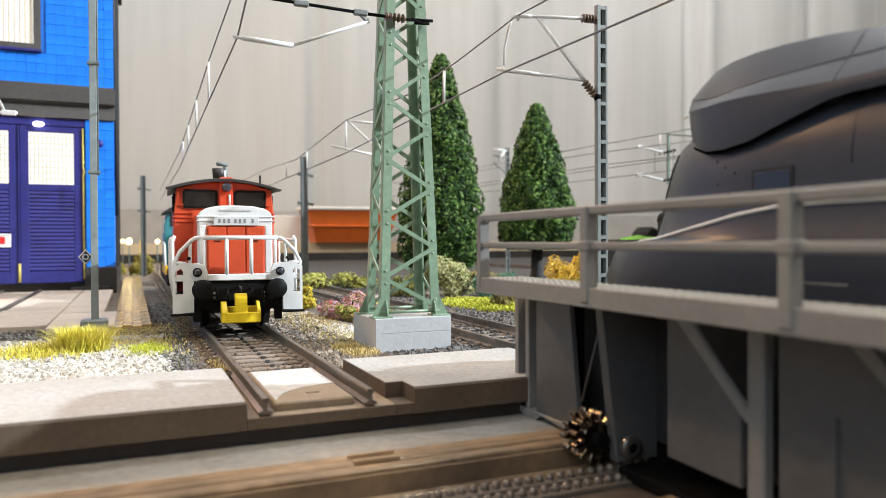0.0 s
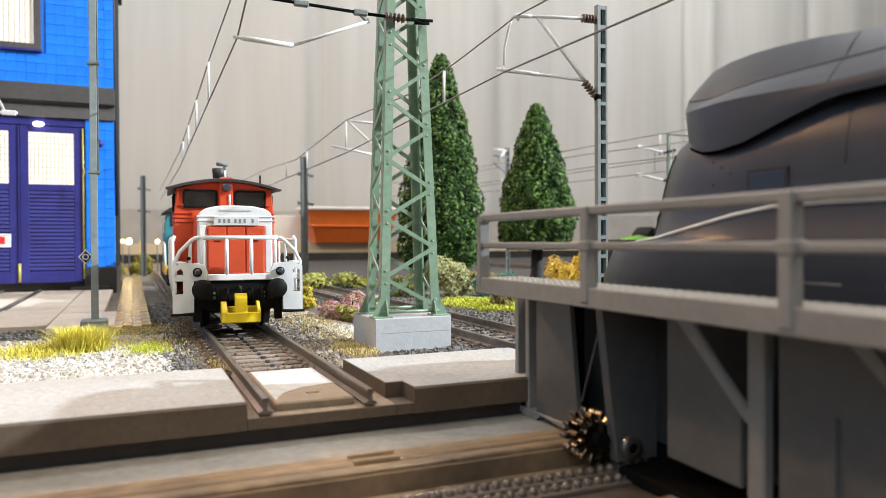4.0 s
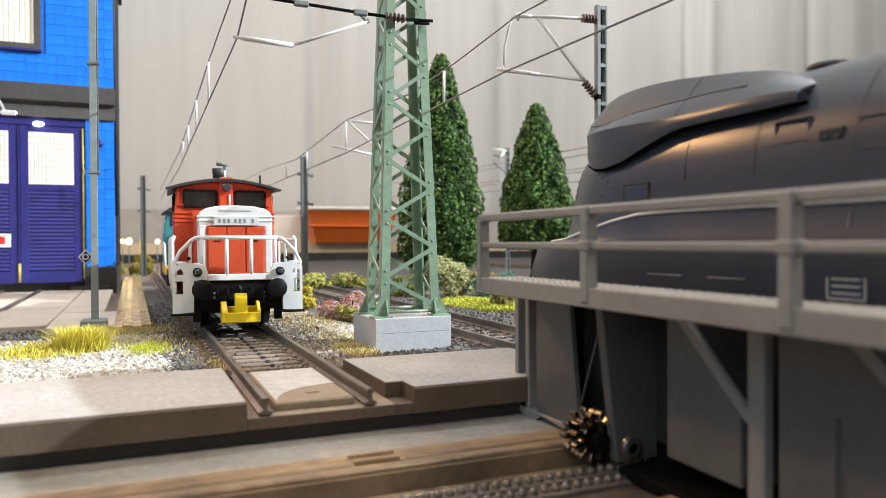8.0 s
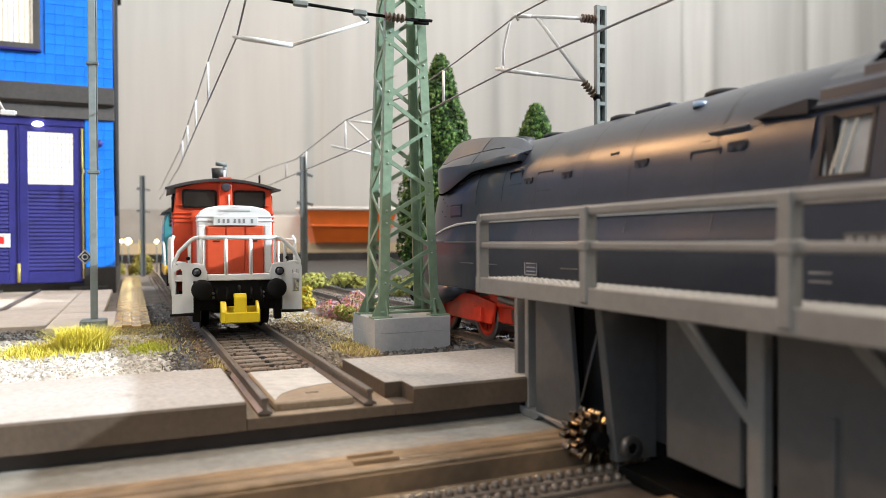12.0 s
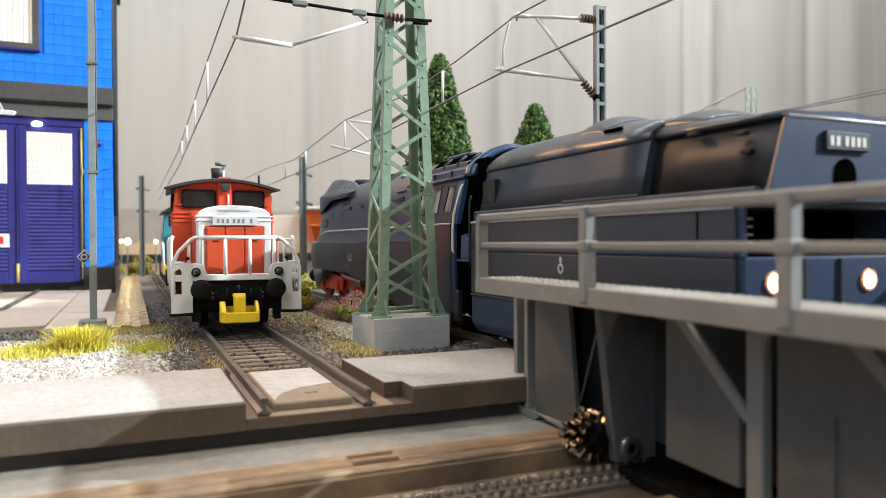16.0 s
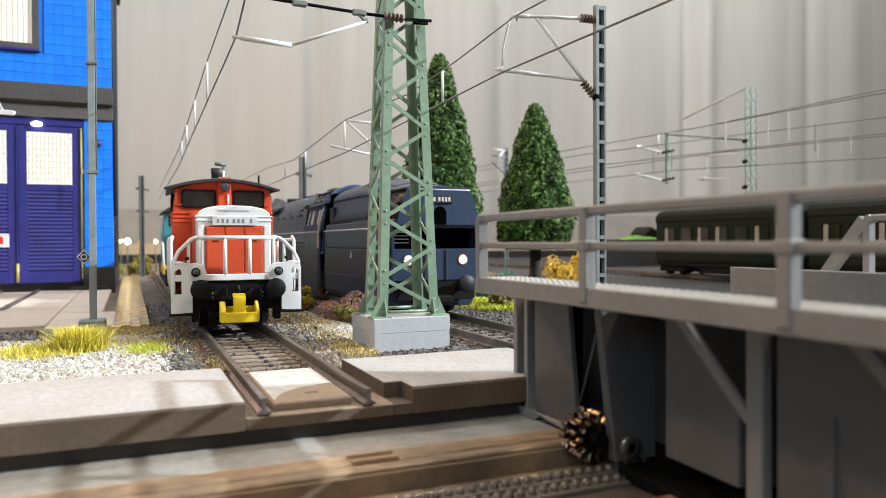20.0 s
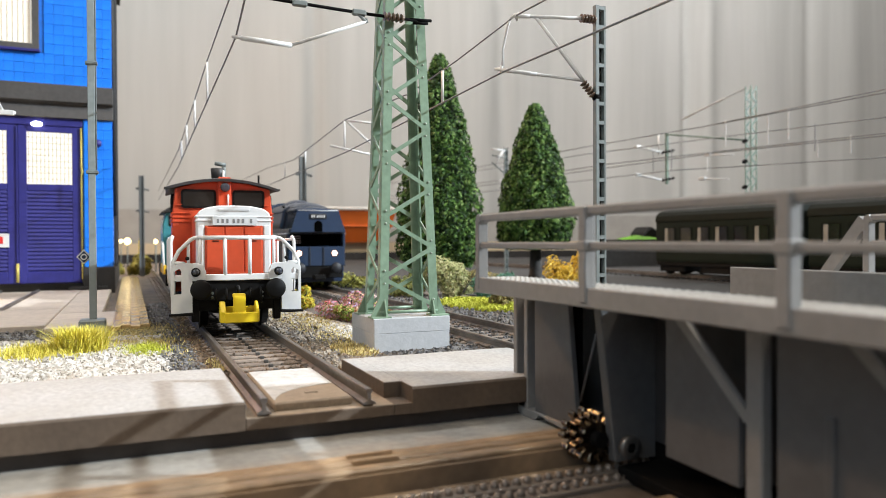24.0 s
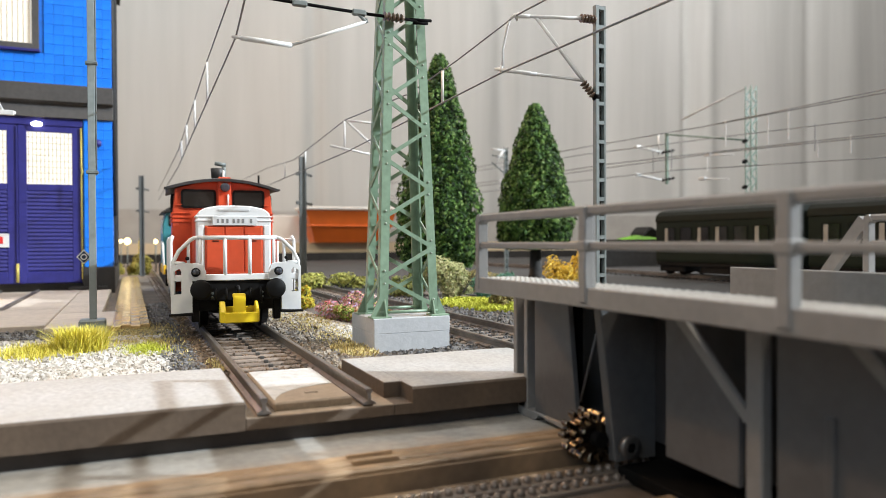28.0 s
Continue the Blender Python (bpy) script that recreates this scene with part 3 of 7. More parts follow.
def lattice_mast(cx, cy, z0, z1, w0, w1, step, name, label):
    t = thing(name, (cx, cy, Z_GROUND), label, "mast")

    def corner(i, j, z):
        w = w0 + (w1 - w0) * (z - z0) / (z1 - z0)
        return Vector((i * w / 2, j * w / 2 * 0.75, z - Z_GROUND))
    for i, j in ((-1, -1), (1, -1), (1, 1), (-1, 1)):
        bm = bmesh.new()
        a, b = corner(i, j, z0), corner(i, j, z1)
        strap(bm, a - Vector((i * 1.0, 0, 0)), b - Vector((i * 1.0, 0, 0)), 2.3, 0.45, (1, 0, 0))
        strap(bm, a - Vector((0, j * 0.8, 0)), b - Vector((0, j * 0.8, 0)), 1.7, 0.45, (0, 1, 0))
        leg = part("leg", bm, M_GREEN, t)
        bm = bmesh.new()
        z = z0 + (0.6 if i > 0 else step + 0.6)
        while z < z1 - 2:
            p = corner(i, j, z)
            for dz in (0, 3.2):
                turned(bm, [(0.32, 0), (0.28, -0.18), (0.05, -0.26)] if j < 0 else [(0.32, 0), (0.28, 0.18), (0.05, 0.26)], (p.x - i * 1.1, p.y + j * 0.24, p.z + dz), "y", 6)
            z += step * 2
        tagged(part("rivet", bm, M_RIVET, leg), kind="stuff")
        bm = bmesh.new()
        prism(bm, [(a.x, 0.4), (a.x + i * 2.3, 0.4), (a.x, 5.4)], "y", a.y - 0.2, a.y + 0.2)
        prism(bm, [(a.y, 0.4), (a.y + j * 1.9, 0.4), (a.y, 5.0)], "x", a.x - i * 1.4 - 0.2, a.x - i * 1.4 + 0.2)
        box(bm, min(a.x - i * 2.6, a.x + i * 2.5), max(a.x - i * 2.6, a.x + i * 2.5), min(a.y - j * 2.0, a.y + j * 2.0), max(a.y - j * 2.0, a.y + j * 2.0), -0.05, 0.5, 0.1)
        for v in bm.verts:
            v.co.z += z0 - Z_GROUND - 0.5
        part("foot_gusset", bm, M_GREEN, leg)
    for face in range(4):
        z = z0 + 2.0
        up = 0
        while z < z1 - step:
            if face in (0, 2):
                j = -1 if face == 0 else 1
                a = corner(-1 if (up + face // 2) % 2 else 1, j, z)
                b = corner(1 if (up + face // 2) % 2 else -1, j, z + step)
                a.x *= 0.93
                b.x *= 0.93
                off = Vector((0, j * 0.1, 0))
            else:
                i = -1 if face == 1 else 1
                a = corner(i, -1 if (up + face // 2) % 2 else 1, z)
                b = corner(i, 1 if (up + face // 2) % 2 else -1, z + step)
                off = Vector((i * 0.1, 0, 0))
            bm = bmesh.new()
            strap(bm, a + off, b + off, 1.0, 0.35)
            part("brace", bm, M_GREEN, t)
            z += step
            up += 1
    for j in (-1, 1):
        part("base_strut", rods([(corner(-1, j, z0 + 0.9), corner(1, j, z0 + 0.9))], 0.4), M_GREEN, t)
    return t


foot = thing("mast_footing", (37.3, 63.5, Z_GROUND), "grey concrete footing block with a seam", "footing")
part("block", boxb(-10.2, 10.2, -9.5, 9.5, 0, 4.85, 0.1), M_FOOT, foot)
part("cap", boxb(-10.25, 10.25, -9.55, 9.55, 4.8, 8.6, 0.14), M_FOOT, foot)
lattice_mast(37.4, 62.7, 6.0, 118, 15.9, 8.0, 7.6, "lattice_mast", "green riveted lattice mast on a grey footing")

# cantilever over the siding
t = thing("cantilever", (0, 57, 72), "grey tubular catenary cantilever on the lattice mast", "cantilever", "catenary cantilevers")
part("registration_arm", rods([((-6.0, 0, 0.4), (7.6, 0, -0.2)), ((7.4, 0, -0.3), (26.5, 0, 7.7))], 0.4), M_SILVER, t)
part("arm_sleeve", rods([((-4, 0, 0.3), (7.8, 0, -0.2))], 0.62), M_SILVER, t)
part("top_arm", rods([((-12, 0, 10.8), (25.6, 0, 9.6)), ((25.6, 0, 9.6), (40, 0, 9.5))], 0.42), M_BLACK, t)
part("clamp", boxb(22.8, 26.4, -0.7, 0.7, 8.9, 10.4, 0.3), M_GREY, t)
part("clamp", boxb(8.0, 11.6, -0.7, 0.7, 9.3, 10.8, 0.3), M_GREY, t)
part("hook", rods([((24.5, 0, 9.2), (26.6, 0, 7.4)), ((26.6, 0, 7.4), (26.5, 0, 8.4))], 0.4), M_GREY, t)
part("insulator", insulator(bmesh.new(), (31, 0, 9.6), (36.5, 0, 9.5), 5), M_INSUL, t)
part("end_bracket", rods([((38, 0, 9.6), (44, 0, 9.9)), ((39, 0, 8.8), (43, 0, 9.1))], 0.4), M_BLACK, t)


# ---- slotted mast with its cantilever, beside the departure track ----
def slotted_mast(x, y, z1, wide, label, material, at_top=True):
    t = thing("slotted_mast", (x, y, Z_GROUND), label, "mast", "slotted masts")
    h = z1 - Z_GROUND
    part("flange", boxb(-wide / 2 - 0.35, -wide / 2 + 0.75, -0.6, 0.9, 0, h, 0.12), material, t)
    part("flange", boxb(wide / 2 - 0.25, wide / 2 + 0.4, -0.6, 0.9, 0, h, 0.1), material, t)
    part("web", boxb(-wide / 2 + 0.7, wide / 2 - 0.2, 0.9, 1.2, 0, h - 1.0), M_SLOT_SHADE, t)
    z = 3.0
    while z < h - 1:
        part("rung", boxb(-wide / 2 + 0.7, wide / 2 - 0.2, -0.55, 0.6, z, z + 0.95), material, t)
        z += 5.05
    return t


slotted_mast(86.5, 43.0, 87.0, 2.5, "grey slotted catenary mast beside the departure track", M_GREY)
t = thing("cantilever", (66, 46, 70), "nickel wire catenary cantilever with brown insulators", "cantilever", "catenary cantilevers")
part("top_tube", rods([((0.0, 5.9, 14.4), (15.4, -3.2, 13.0))], 0.5), M_SILVER, t)
part("top_sleeve", rods([((0.2, 5.8, 14.4), (3.4, 3.9, 14.1))], 0.62), M_SILVER, t)
part("diagonal", rods([((4.5, 3.3, 14.2), (16.7, -1.2, -3.0))], 0.5), M_SILVER, t)
part("steady_arm", rods([((-2.0, 13.9, 2.0), (16.5, -1.1, -2.7))], 0.42), M_SILVER, t)
part("arm_sleeve", rods([((0.4, 12.0, 1.4), (7, 6.6, -0.3))], 0.6), M_SILVER, t)
part("drop_wire", tube(bmesh.new(), [(-0.2, 12.6, 2.4), (-0.4, 12.1, 7.0), (0.1, 10.4, 12.6), (0.2, 9.4, 14.0)], 0.36, 6), M_SILVER, t)
part("insulator", insulator(bmesh.new(), (14.6, -3.0, 13.0), (19.0, -3.4, 13.0), 5), M_INSUL, t)
part("insulator", insulator(bmesh.new(), (16.6, -1.0, -3.2), (19.0, -2.6, -7.0), 5), M_INSUL, t)
part("end_cap", turned(bmesh.new(), [(0.1, -0.6), (1.0, -0.5), (1.0, 0.5), (0.1, 0.6)], (19.4, -2.8, -7.2), "x", 10), M_BLACK, t)
for p, q in (((-0.9, 6.8, 13.9), (0.8, 5.0, 15.0)), ((-0.6, 5.2, 14.6), (0.9, 6.4, 13.6)), ((-1.4, 13.6, 2.2), (0.4, 12.2, 1.3)), ((-0.7, 12.4, 2.6), (-0.2, 13.2, 0.9))):
    part("wire_clamp", rods([(p, q)], 0.42, 6), M_SILVER, t)


# ---- overhead wires ----
def catenary(x, pts_low, pts_high, drops, label):
    t = thing("overhead_line", (x, 0, 0), label, "overhead line", "overhead lines")
    part("contact_wire", tube(bmesh.new(), pts_low, 0.27, 6), M_WIRE, t)
    part("carrier_wire", tube(bmesh.new(), pts_high, 0.25, 6), M_WIRE, t)

    def at(pts, y):
        for a, b in zip(pts, pts[1:]):
            if a[1] <= y <= b[1]:
                f = (y - a[1]) / (b[1] - a[1])
                return Vector(a).lerp(Vector(b), f)
        return Vector(pts[-1])
    for y in drops:
        bm = bmesh.new()
        rod(bm, at(pts_low, y), at(pts_high, y), 0.45, 6)
        part("dropper", bm, M_SILVER, t)
    return t


catenary(66, [(0, -330, 70), (0, -7, 70.2), (-0.2, 59, 71.0), (0, 214, 67.2), (0, 430, 67), (-6, 700, 66)],
         [(0, -330, 92), (0, -110, 80), (0, 52, 84.4), (0, 89, 81.2), (0, 130, 78.9), (0, 216, 82.6), (0, 330, 76), (0, 430, 80), (-6, 700, 80)], (100, 300, 360), "thin overhead contact and carrier wires over the departure track")
catenary(0, [(0, -200, 92), (0, 78, 88.2), (0, 95, 83), (0, 220, 78), (0, 360, 72), (0, 700, 70)],
         [(-0.4, -200, 110), (-0.4, 106, 97), (0, 175, 95.3), (0, 260, 89), (0, 360, 82), (0, 700, 80)], (178, 236, 288, 330), "thin overhead contact and carrier wires over the siding")


# ---- the red shunter on the siding ----
M_RED = mat("shunter_red", (0.60, 0.082, 0.03), 0.36, vary=0.05, grain=500, blotch=40, bump=0.03, second=(0.54, 0.068, 0.025))
M_WHITE = mat("white_paint", (0.72, 0.72, 0.715), 0.4, vary=0.03, grain=500, blotch=60, bump=0.03)
M_ROOF = mat("dark_roof", (0.035, 0.033, 0.033), 0.5, vary=0.15, grain=500, blotch=60)
M_YELLOW = mat("yellow_plastic", (0.82, 0.60, 0.02), 0.35, vary=0.05, grain=400)
M_UNDER = mat("black_underframe", (0.007, 0.0067, 0.0067), 0.5, vary=0.2, grain=500, spec=0.18)
M_CELL_SHADE = mat("coupler_shade", (0.006, 0.005, 0.003), 0.9, vary=0.1, spec=0.0)
M_LENS = mat("dark_lens", (0.05, 0.055, 0.07), 0.12, vary=0.1, grain=300, spec=0.8)
M_PANE = mat("tinted_pane", (0.018, 0.016, 0.014), 0.14, vary=0.1, grain=100, spec=0.7)
M_PLATE = mat("pale_plate", (0.66, 0.66, 0.66), 0.4, vary=0.05, grain=500)
M_SOFT_INK = mat("grey_ink", (0.24, 0.24, 0.24), 0.5, vary=0.1)
M_INK = mat("dark_ink", (0.06, 0.06, 0.06), 0.5, vary=0.1)

shunter = thing("diesel_shunter", (-0.3, 93, 0), "red and white diesel shunting locomotive with dark roof", "locomotive", rz=-2.0)
S = shunter


def hood(bm, w, z0, zs, zt, y0, y1, bevel=0.4):
    out = [(-w, z0), (w, z0), (w, zs - 1.5), (w - 0.5, zs), (w - 2.2, zs + (zt - zs) * 0.55), (w * 0.45, zt - 0.15), (0, zt), (-w * 0.45, zt - 0.15), (-w + 2.2, zs + (zt - zs) * 0.55), (-w + 0.5, zs), (-w, zs - 1.5)]
    return prism(bm, out, "y", y0, y1, bevel)


# hood: white front shell, red grille panel, red flanks
hood_front = part("hood_front", hood(bmesh.new(), 10.5, 15.2, 33.6, 35.6, 13.2, 19.0, 0.35), M_WHITE, S, "white hood front")
part("hood_body", hood(bmesh.new(), 10.3, 15.2, 33.4, 35.3, 14.2, 46), M_RED, S)
grille = part("grille_panel", boxb(-8.2, 8.2, 12.8, 14, 15.6, 29.6, 0.2), M_RED, hood_front, "red double grille panel")
for x0, x1 in ((-7.8, -2.9), (-2.5, 2.5), (2.9, 7.8)):
    part("panel_leaf", boxb(x0, x1, 12.45, 13.0, 16.0, 29.2, 0.15), M_RED, grille)
for x in (-4.8, 4.6):
    part("latch", boxb(x - 1.0, x + 1.0, 12.1, 12.6, 26.7, 27.3, 0.12), M_RED, grille)
for z in (30.9, 32.1):
    bm = boxb(-10.8, 10.8, 12.9, 13.4, z, z + 0.45, 0.12)
    for s in (-1, 1):
        box(bm, *sorted((s * 10.4, s * 10.8)), 13.2, 19.0, z, z + 0.45, 0.12)
    part("trim_rib", bm, M_WHITE, hood_front)
part("top_slot", boxb(-4.6, 4.4, 12.9, 13.5, 33.9, 34.6, 0.15), M_PLATE, hood_front)
plate = part("number_plate", boxb(-6.2, 6.4, 12.2, 12.9, 29.7, 32.3, 0.1), M_PLATE, hood_front, "pale plate with dark marks")
for k, x in enumerate((-4.6, -3.3, -2.0, -0.2, 1.1, 2.4, 4.7)):
    part("plate_mark", boxb(x - 0.3, x + 0.3, 12.1, 12.25, 30.4, 31.6), M_SOFT_INK, plate)
for s in (-1, 1):
    part("corner_strip", boxb(*sorted((s * 8.4, s * 10.2)), 12.9, 13.3, 15.6, 29.8, 0.2), M_WHITE, hood_front)

hood_front.location.y = -4.6 * MM

# cab
cab_out = [(-16.4, 8.5), (16.4, 8.5), (16.4, 33.5), (15.5, 43.0), (8, 45.0), (0, 45.6), (-8, 45.0), (-15.5, 43.0), (-16.4, 33.5)]
cab = part("cab", prism(bmesh.new(), cab_out, "y", 46, 76, 0.3), M_RED, S)
for x0, x1 in ((-13.6, -2.4), (2.9, 13.6)):
    o = round_rect(x0, x1, 36.3, 42.6, 1.0)
    i = round_rect(x0 + 0.7, x1 - 0.7, 37.0, 41.9, 0.7)
    w = part("cab_window", frame_bar(bmesh.new(), o, "y", 45.5, 46.2, i), M_UNDER, cab, "black rubber window frame")
    bm = bmesh.new()
    prism(bm, i, "y", 45.75, 45.95)
    part("pane", bm, M_PANE, w)
post = part("centre_post", prism(bmesh.new(), [(-2.0, 34), (2.6, 34), (2.4, 47.0), (-1.8, 47.0)], "y", 44.8, 46.6, 0.3), M_RED, cab)
part("top_lamp", turned(bmesh.new(), [(1.5, 0), (1.5, -1.2), (1.1, -1.5), (0.1, -1.3)], (0.4, 44.8, 43.4), "y", 14), M_LENS, cab, "dark top headlamp")
part("lamp_hood", turned(bmesh.new(), [(1.9, 0.4), (1.9, -0.9), (1.6, -0.9), (1.6, 0)], (0.4, 44.8, 43.4), "y", 14), M_RED, cab)
part("handle_pipe", rods([((1.4, 44.6, 36.5), (1.4, 44.6, 41))], 0.35), M_WHITE, cab)
bm = bmesh.new()
rings = []
for y, d in ((43.2, -0.3), (45, 0), (60, 0.3), (77, 0), (79, -0.3)):
    r = []
    for k in range(13):
        x = -18.2 + 36.4 * k / 12
        r.append((x, y, 43.3 + d + 3.2 * (1 - (x / 18.2) ** 2)))
    for k in range(13):
        x = 18.2 - 36.4 * k / 12
        r.append((x, y, 42.5 + d + 3.1 * (1 - (x / 18.2) ** 2)))
    rings.append(r)
part("cab_roof", loft(bm, rings), M_ROOF, cab, "dark curved cab roof")
for s in (-1, 1):
    for y0, y1 in ((50, 58), (62, 71)):
        o, i = round_rect(y0, y1, 35.0, 41.4, 0.8), round_rect(y0 + 0.6, y1 - 0.6, 35.6, 40.8, 0.5)
        bm = bmesh.new()
        frame_bar(bm, o, "x", *sorted((s * 15.4, s * 16.6)), i)
        w = part("cab_window", bm, M_UNDER, cab)
        bm = bmesh.new()
        prism(bm, i, "x", *sorted((s * 15.6, s * 16.3)))
        part("pane", bm, M_PANE, w)
    for z in (33.0, 34.4, 31.6):
        part("side_rib", boxb(*sorted((s * 16.2, s * 16.75)), 46, 76, z, z + 0.45, 0.1), M_RED, cab)
for z in (31.6, 33.0, 34.4):
    for s in (-1, 1):
        part("front_rib", boxb(*sorted((s * 10.6, s * 16.5)), 45.6, 46.2, z, z + 0.45, 0.1), M_RED, cab)
part("exhaust", turned(bmesh.new(), [(1.5, 0), (1.6, 2.6), (2.0, 2.7), (2.3, 6.2), (2.0, 6.3), (1.7, 3.5)], (-1.6, 50, 44), "z", 14), M_ROOF, S, "dark exhaust stub")
part("horn", rods([((1.0, 56, 45), (1.0, 56, 52.5)), ((1.6, 54, 52), (-2.2, 54, 52.4))], 0.7), M_GREY, S)
part("whistle_pipe", rods([((0.2, 48.5, 44.5), (0.2, 48.5, 49.5))], 0.4), M_WHITE, S)
part("aerial", rods([((12.5, 52, 44.5), (12.5, 52, 48.5))], 0.35), M_UNDER, S)
part("rear_hood", hood(bmesh.new(), 10.3, 15.2, 31, 33, 76, 108), M_RED, S)

# frame, platform, steps, buffers
part("buffer_beam", boxb(-12.6, 12.6, 0.4, 3.4, 8.4, 14.2, 0.3), M_UNDER, S, "black buffer beam")
part("platform_edge", boxb(-17.2, 17.2, -0.5, 1.4, 14.1, 15.9, 0.2), M_WHITE, S)
part("platform", boxb(-16.6, 16.6, 1.0, 112, 14.0, 15.3), M_UNDER, S)
for s in (-1, 1):
    bm = bmesh.new()
    o = [(s * 17.6, 5.3), (s * 12.1, 5.6), (s * 12.1, 19.0), (s * 14.6, 19.3), (s * 17.6, 18.0)]
    i = [(s * 16.9, 10.6), (s * 14.9, 10.6), (s * 14.9, 16.8), (s * 15.4, 17.6), (s * 16.9, 16.8)]
    frame_bar(bm, o, "y", -0.9, 0.3, i)
    sp = part("step_plate", bm, M_WHITE, S, "white pierced step plate")
    part("step_tread", boxb(*sorted((s * 11.8, s * 18.2)), -1.4, 4.2, 4.7, 5.4, 0.15), M_UNDER, sp)
    part("step_tread", boxb(*sorted((s * 14.7, s * 17.4)), 0.4, 4.2, 10.0, 10.5, 0.1), M_UNDER, sp)
    lp = part("lamp_plate", prism(bmesh.new(), [(s * 12.2, 14.2), (s * 8.6, 14.2), (s * 8.4, 16.5), (s * 9.2, 18.6), (s * 11.2, 19.2), (s * 12.2, 19.0)], "y", -0.9, 0.0, 0.15), M_WHITE, S)
    hl = part("headlamp", turned(bmesh.new(), [(1.2, 0.4), (1.25, -0.9), (1.1, -1.1), (0.95, -1.0)], (s * 11.2, -0.6, 16.6), "y", 18), M_UNDER, S, "round black headlamp")
    part("lens", turned(bmesh.new(), [(1.0, -0.9), (0.85, -1.3), (0.5, -1.5), (0.05, -1.6)], (s * 11.2, -0.6, 16.6), "y", 16), M_LENS, hl)
    bf = part("buffer", turned(bmesh.new(), [(1.8, 0.5), (1.8, -2.4), (1.3, -2.5), (1.3, -3.4), (2.2, -3.5), (2.75, -3.8), (2.8, -4.2), (2.3, -4.5), (0.1, -4.8)], (s * 10.0, 0.4, 11.9), "y", 22), M_UNDER, S, "black domed buffer")
    # platform railing
    part("side_rail", tube(bmesh.new(), [(s * 17.0, 0, 14.5), (s * 17.0, 0, 19.4), (s * 15.6, 0, 22.3), (s * 12.6, 0, 25.4), (s * 11.6, 0, 26.0), (s * 10.6, 0, 26.1)], 0.55), M_WHITE, S)
    part("rail_post", rods([((s * 10.0, 0, 15.6), (s * 10.0, 0, 26.0))], 0.5), M_WHITE, S)
    part("rail_post", rods([((s * 3.35, 0, 15.6), (s * 3.35, 0, 26.0))], 0.55), M_WHITE, S)
    part("rail_brace", rods([((s * 13.0, 0.4, 19.0), (s * 13.0, 0.4, 25.2))], 0.45), M_WHITE, S)
    part("rail_tie", rods([((s * 17.0, 0, 19.2), (s * 14.0, 0, 19.0))], 0.5), M_WHITE, S)
    # steps and grab rails along the flank
    part("valance", boxb(*sorted((s * 16.2, s * 17.0)), 9.0, 110, 9.6, 14.0, 0.2), M_WHITE, S, "white side valance")
    part("red_sill", boxb(*sorted((s * 15.8, s * 17.2)), 16, 110, 14.2, 17.0, 0.2), M_RED, S)
    for y in (9.5, 42.5, 79.5):
        part("grab_rail", tube(bmesh.new(), [(s * 17.2, y, 9.5), (s * 17.4, y, 15), (s * 17.4, y, 25.5), (s * 16.8, y + 0.6, 26.6)], 0.5), M_WHITE, S)
    part("long_handrail", rods([((s * 17.0, 9.5, 25.6), (s * 17.0, 42.5, 25.6))], 0.4), M_WHITE, S)
    for y in (10, 40, 80):
        bm = boxb(*sorted((s * 13.5, s * 17.0)), y, y + 7, 4.6, 5.2, 0.1)
        box(bm, *sorted((s * 16.2, s * 16.7)), y, y + 0.8, 4.6, 10)
        part("flank_step", bm, M_UNDER, S)
part("top_bar", rods([((-10.8, 0, 26.1), (10.8, 0, 26.1))], 0.6), M_WHITE, S)
part("middle_frame", boxb(-12.5, 12.5, 3, 108, 5.5, 14.0, 0.2), M_UNDER, S)
for y in (16, 50, 82):
    for s in (-1, 1):
        bm = bmesh.new()
        turned(bm, [(0.5, -1.2), (6.6, -1.2), (7.6, -1.0), (7.6, -0.6), (6.8, -0.4), (6.8, 1.2), (5.6, 1.2), (5.4, 0.6), (2, 0.6), (1.8, 1.4), (0.3, 1.4)], (s * 8.6, y, 6.85), "x", 26)
        part("wheel", bm, M_UNDER, S)
for s in (-1, 1):
    part("rail_guard", boxb(*sorted((s * 10.2, s * 12.2)), 2.0, 5.0, 2.6, 9.5, 0.2), M_UNDER, S)
for x in (-6, -3.2, 3.4, 6.2):
    part("brake_hose", tube(bmesh.new(), [(x, 0.2, 12), (x, -1.4, 11.2), (x, -1.6, 9.4), (x + 0.4, -0.4, 8.0)], 0.35, 6), M_UNDER, S)
part("hook", tube(bmesh.new(), [(0, 0.4, 12.2), (0, -1.6, 12.4), (0, -2.4, 11.6), (0, -1.8, 10.8)], 0.5, 8), M_UNDER, S)

# yellow automatic coupler: an open basket with a lifting loop
c = part("coupler", boxb(-4.2, 5.0, -6.2, -5.4, 2.7, 5.6, 0.25), M_YELLOW, S, "bright yellow model coupler")
part("coupler_floor", boxb(-4.2, 5.0, -5.5, -1.6, 2.7, 3.4, 0.2), M_YELLOW, c)
part("coupler_wall", boxb(-4.2, 5.0, -2.2, -1.6, 3.2, 7.0, 0.2), M_YELLOW, c)
for x0, x1 in ((-5.2, -3.6), (4.3, 5.2)):
    part("coupler_cheek", prism(bmesh.new(), [(-6.0, 2.8), (-1.4, 2.8), (-1.2, 8.4), (-2.6, 8.4), (-6.0, 5.8)], "x", x0, x1, 0.2), M_YELLOW, c)
part("coupler_loop", prism(bmesh.new(), [(-5.9, 4.6), (-4.6, 4.6), (-3.6, 10.6), (-4.6, 10.8), (-5.6, 9.6)], "x", -1.7, 1.6, 0.25), M_YELLOW, c)
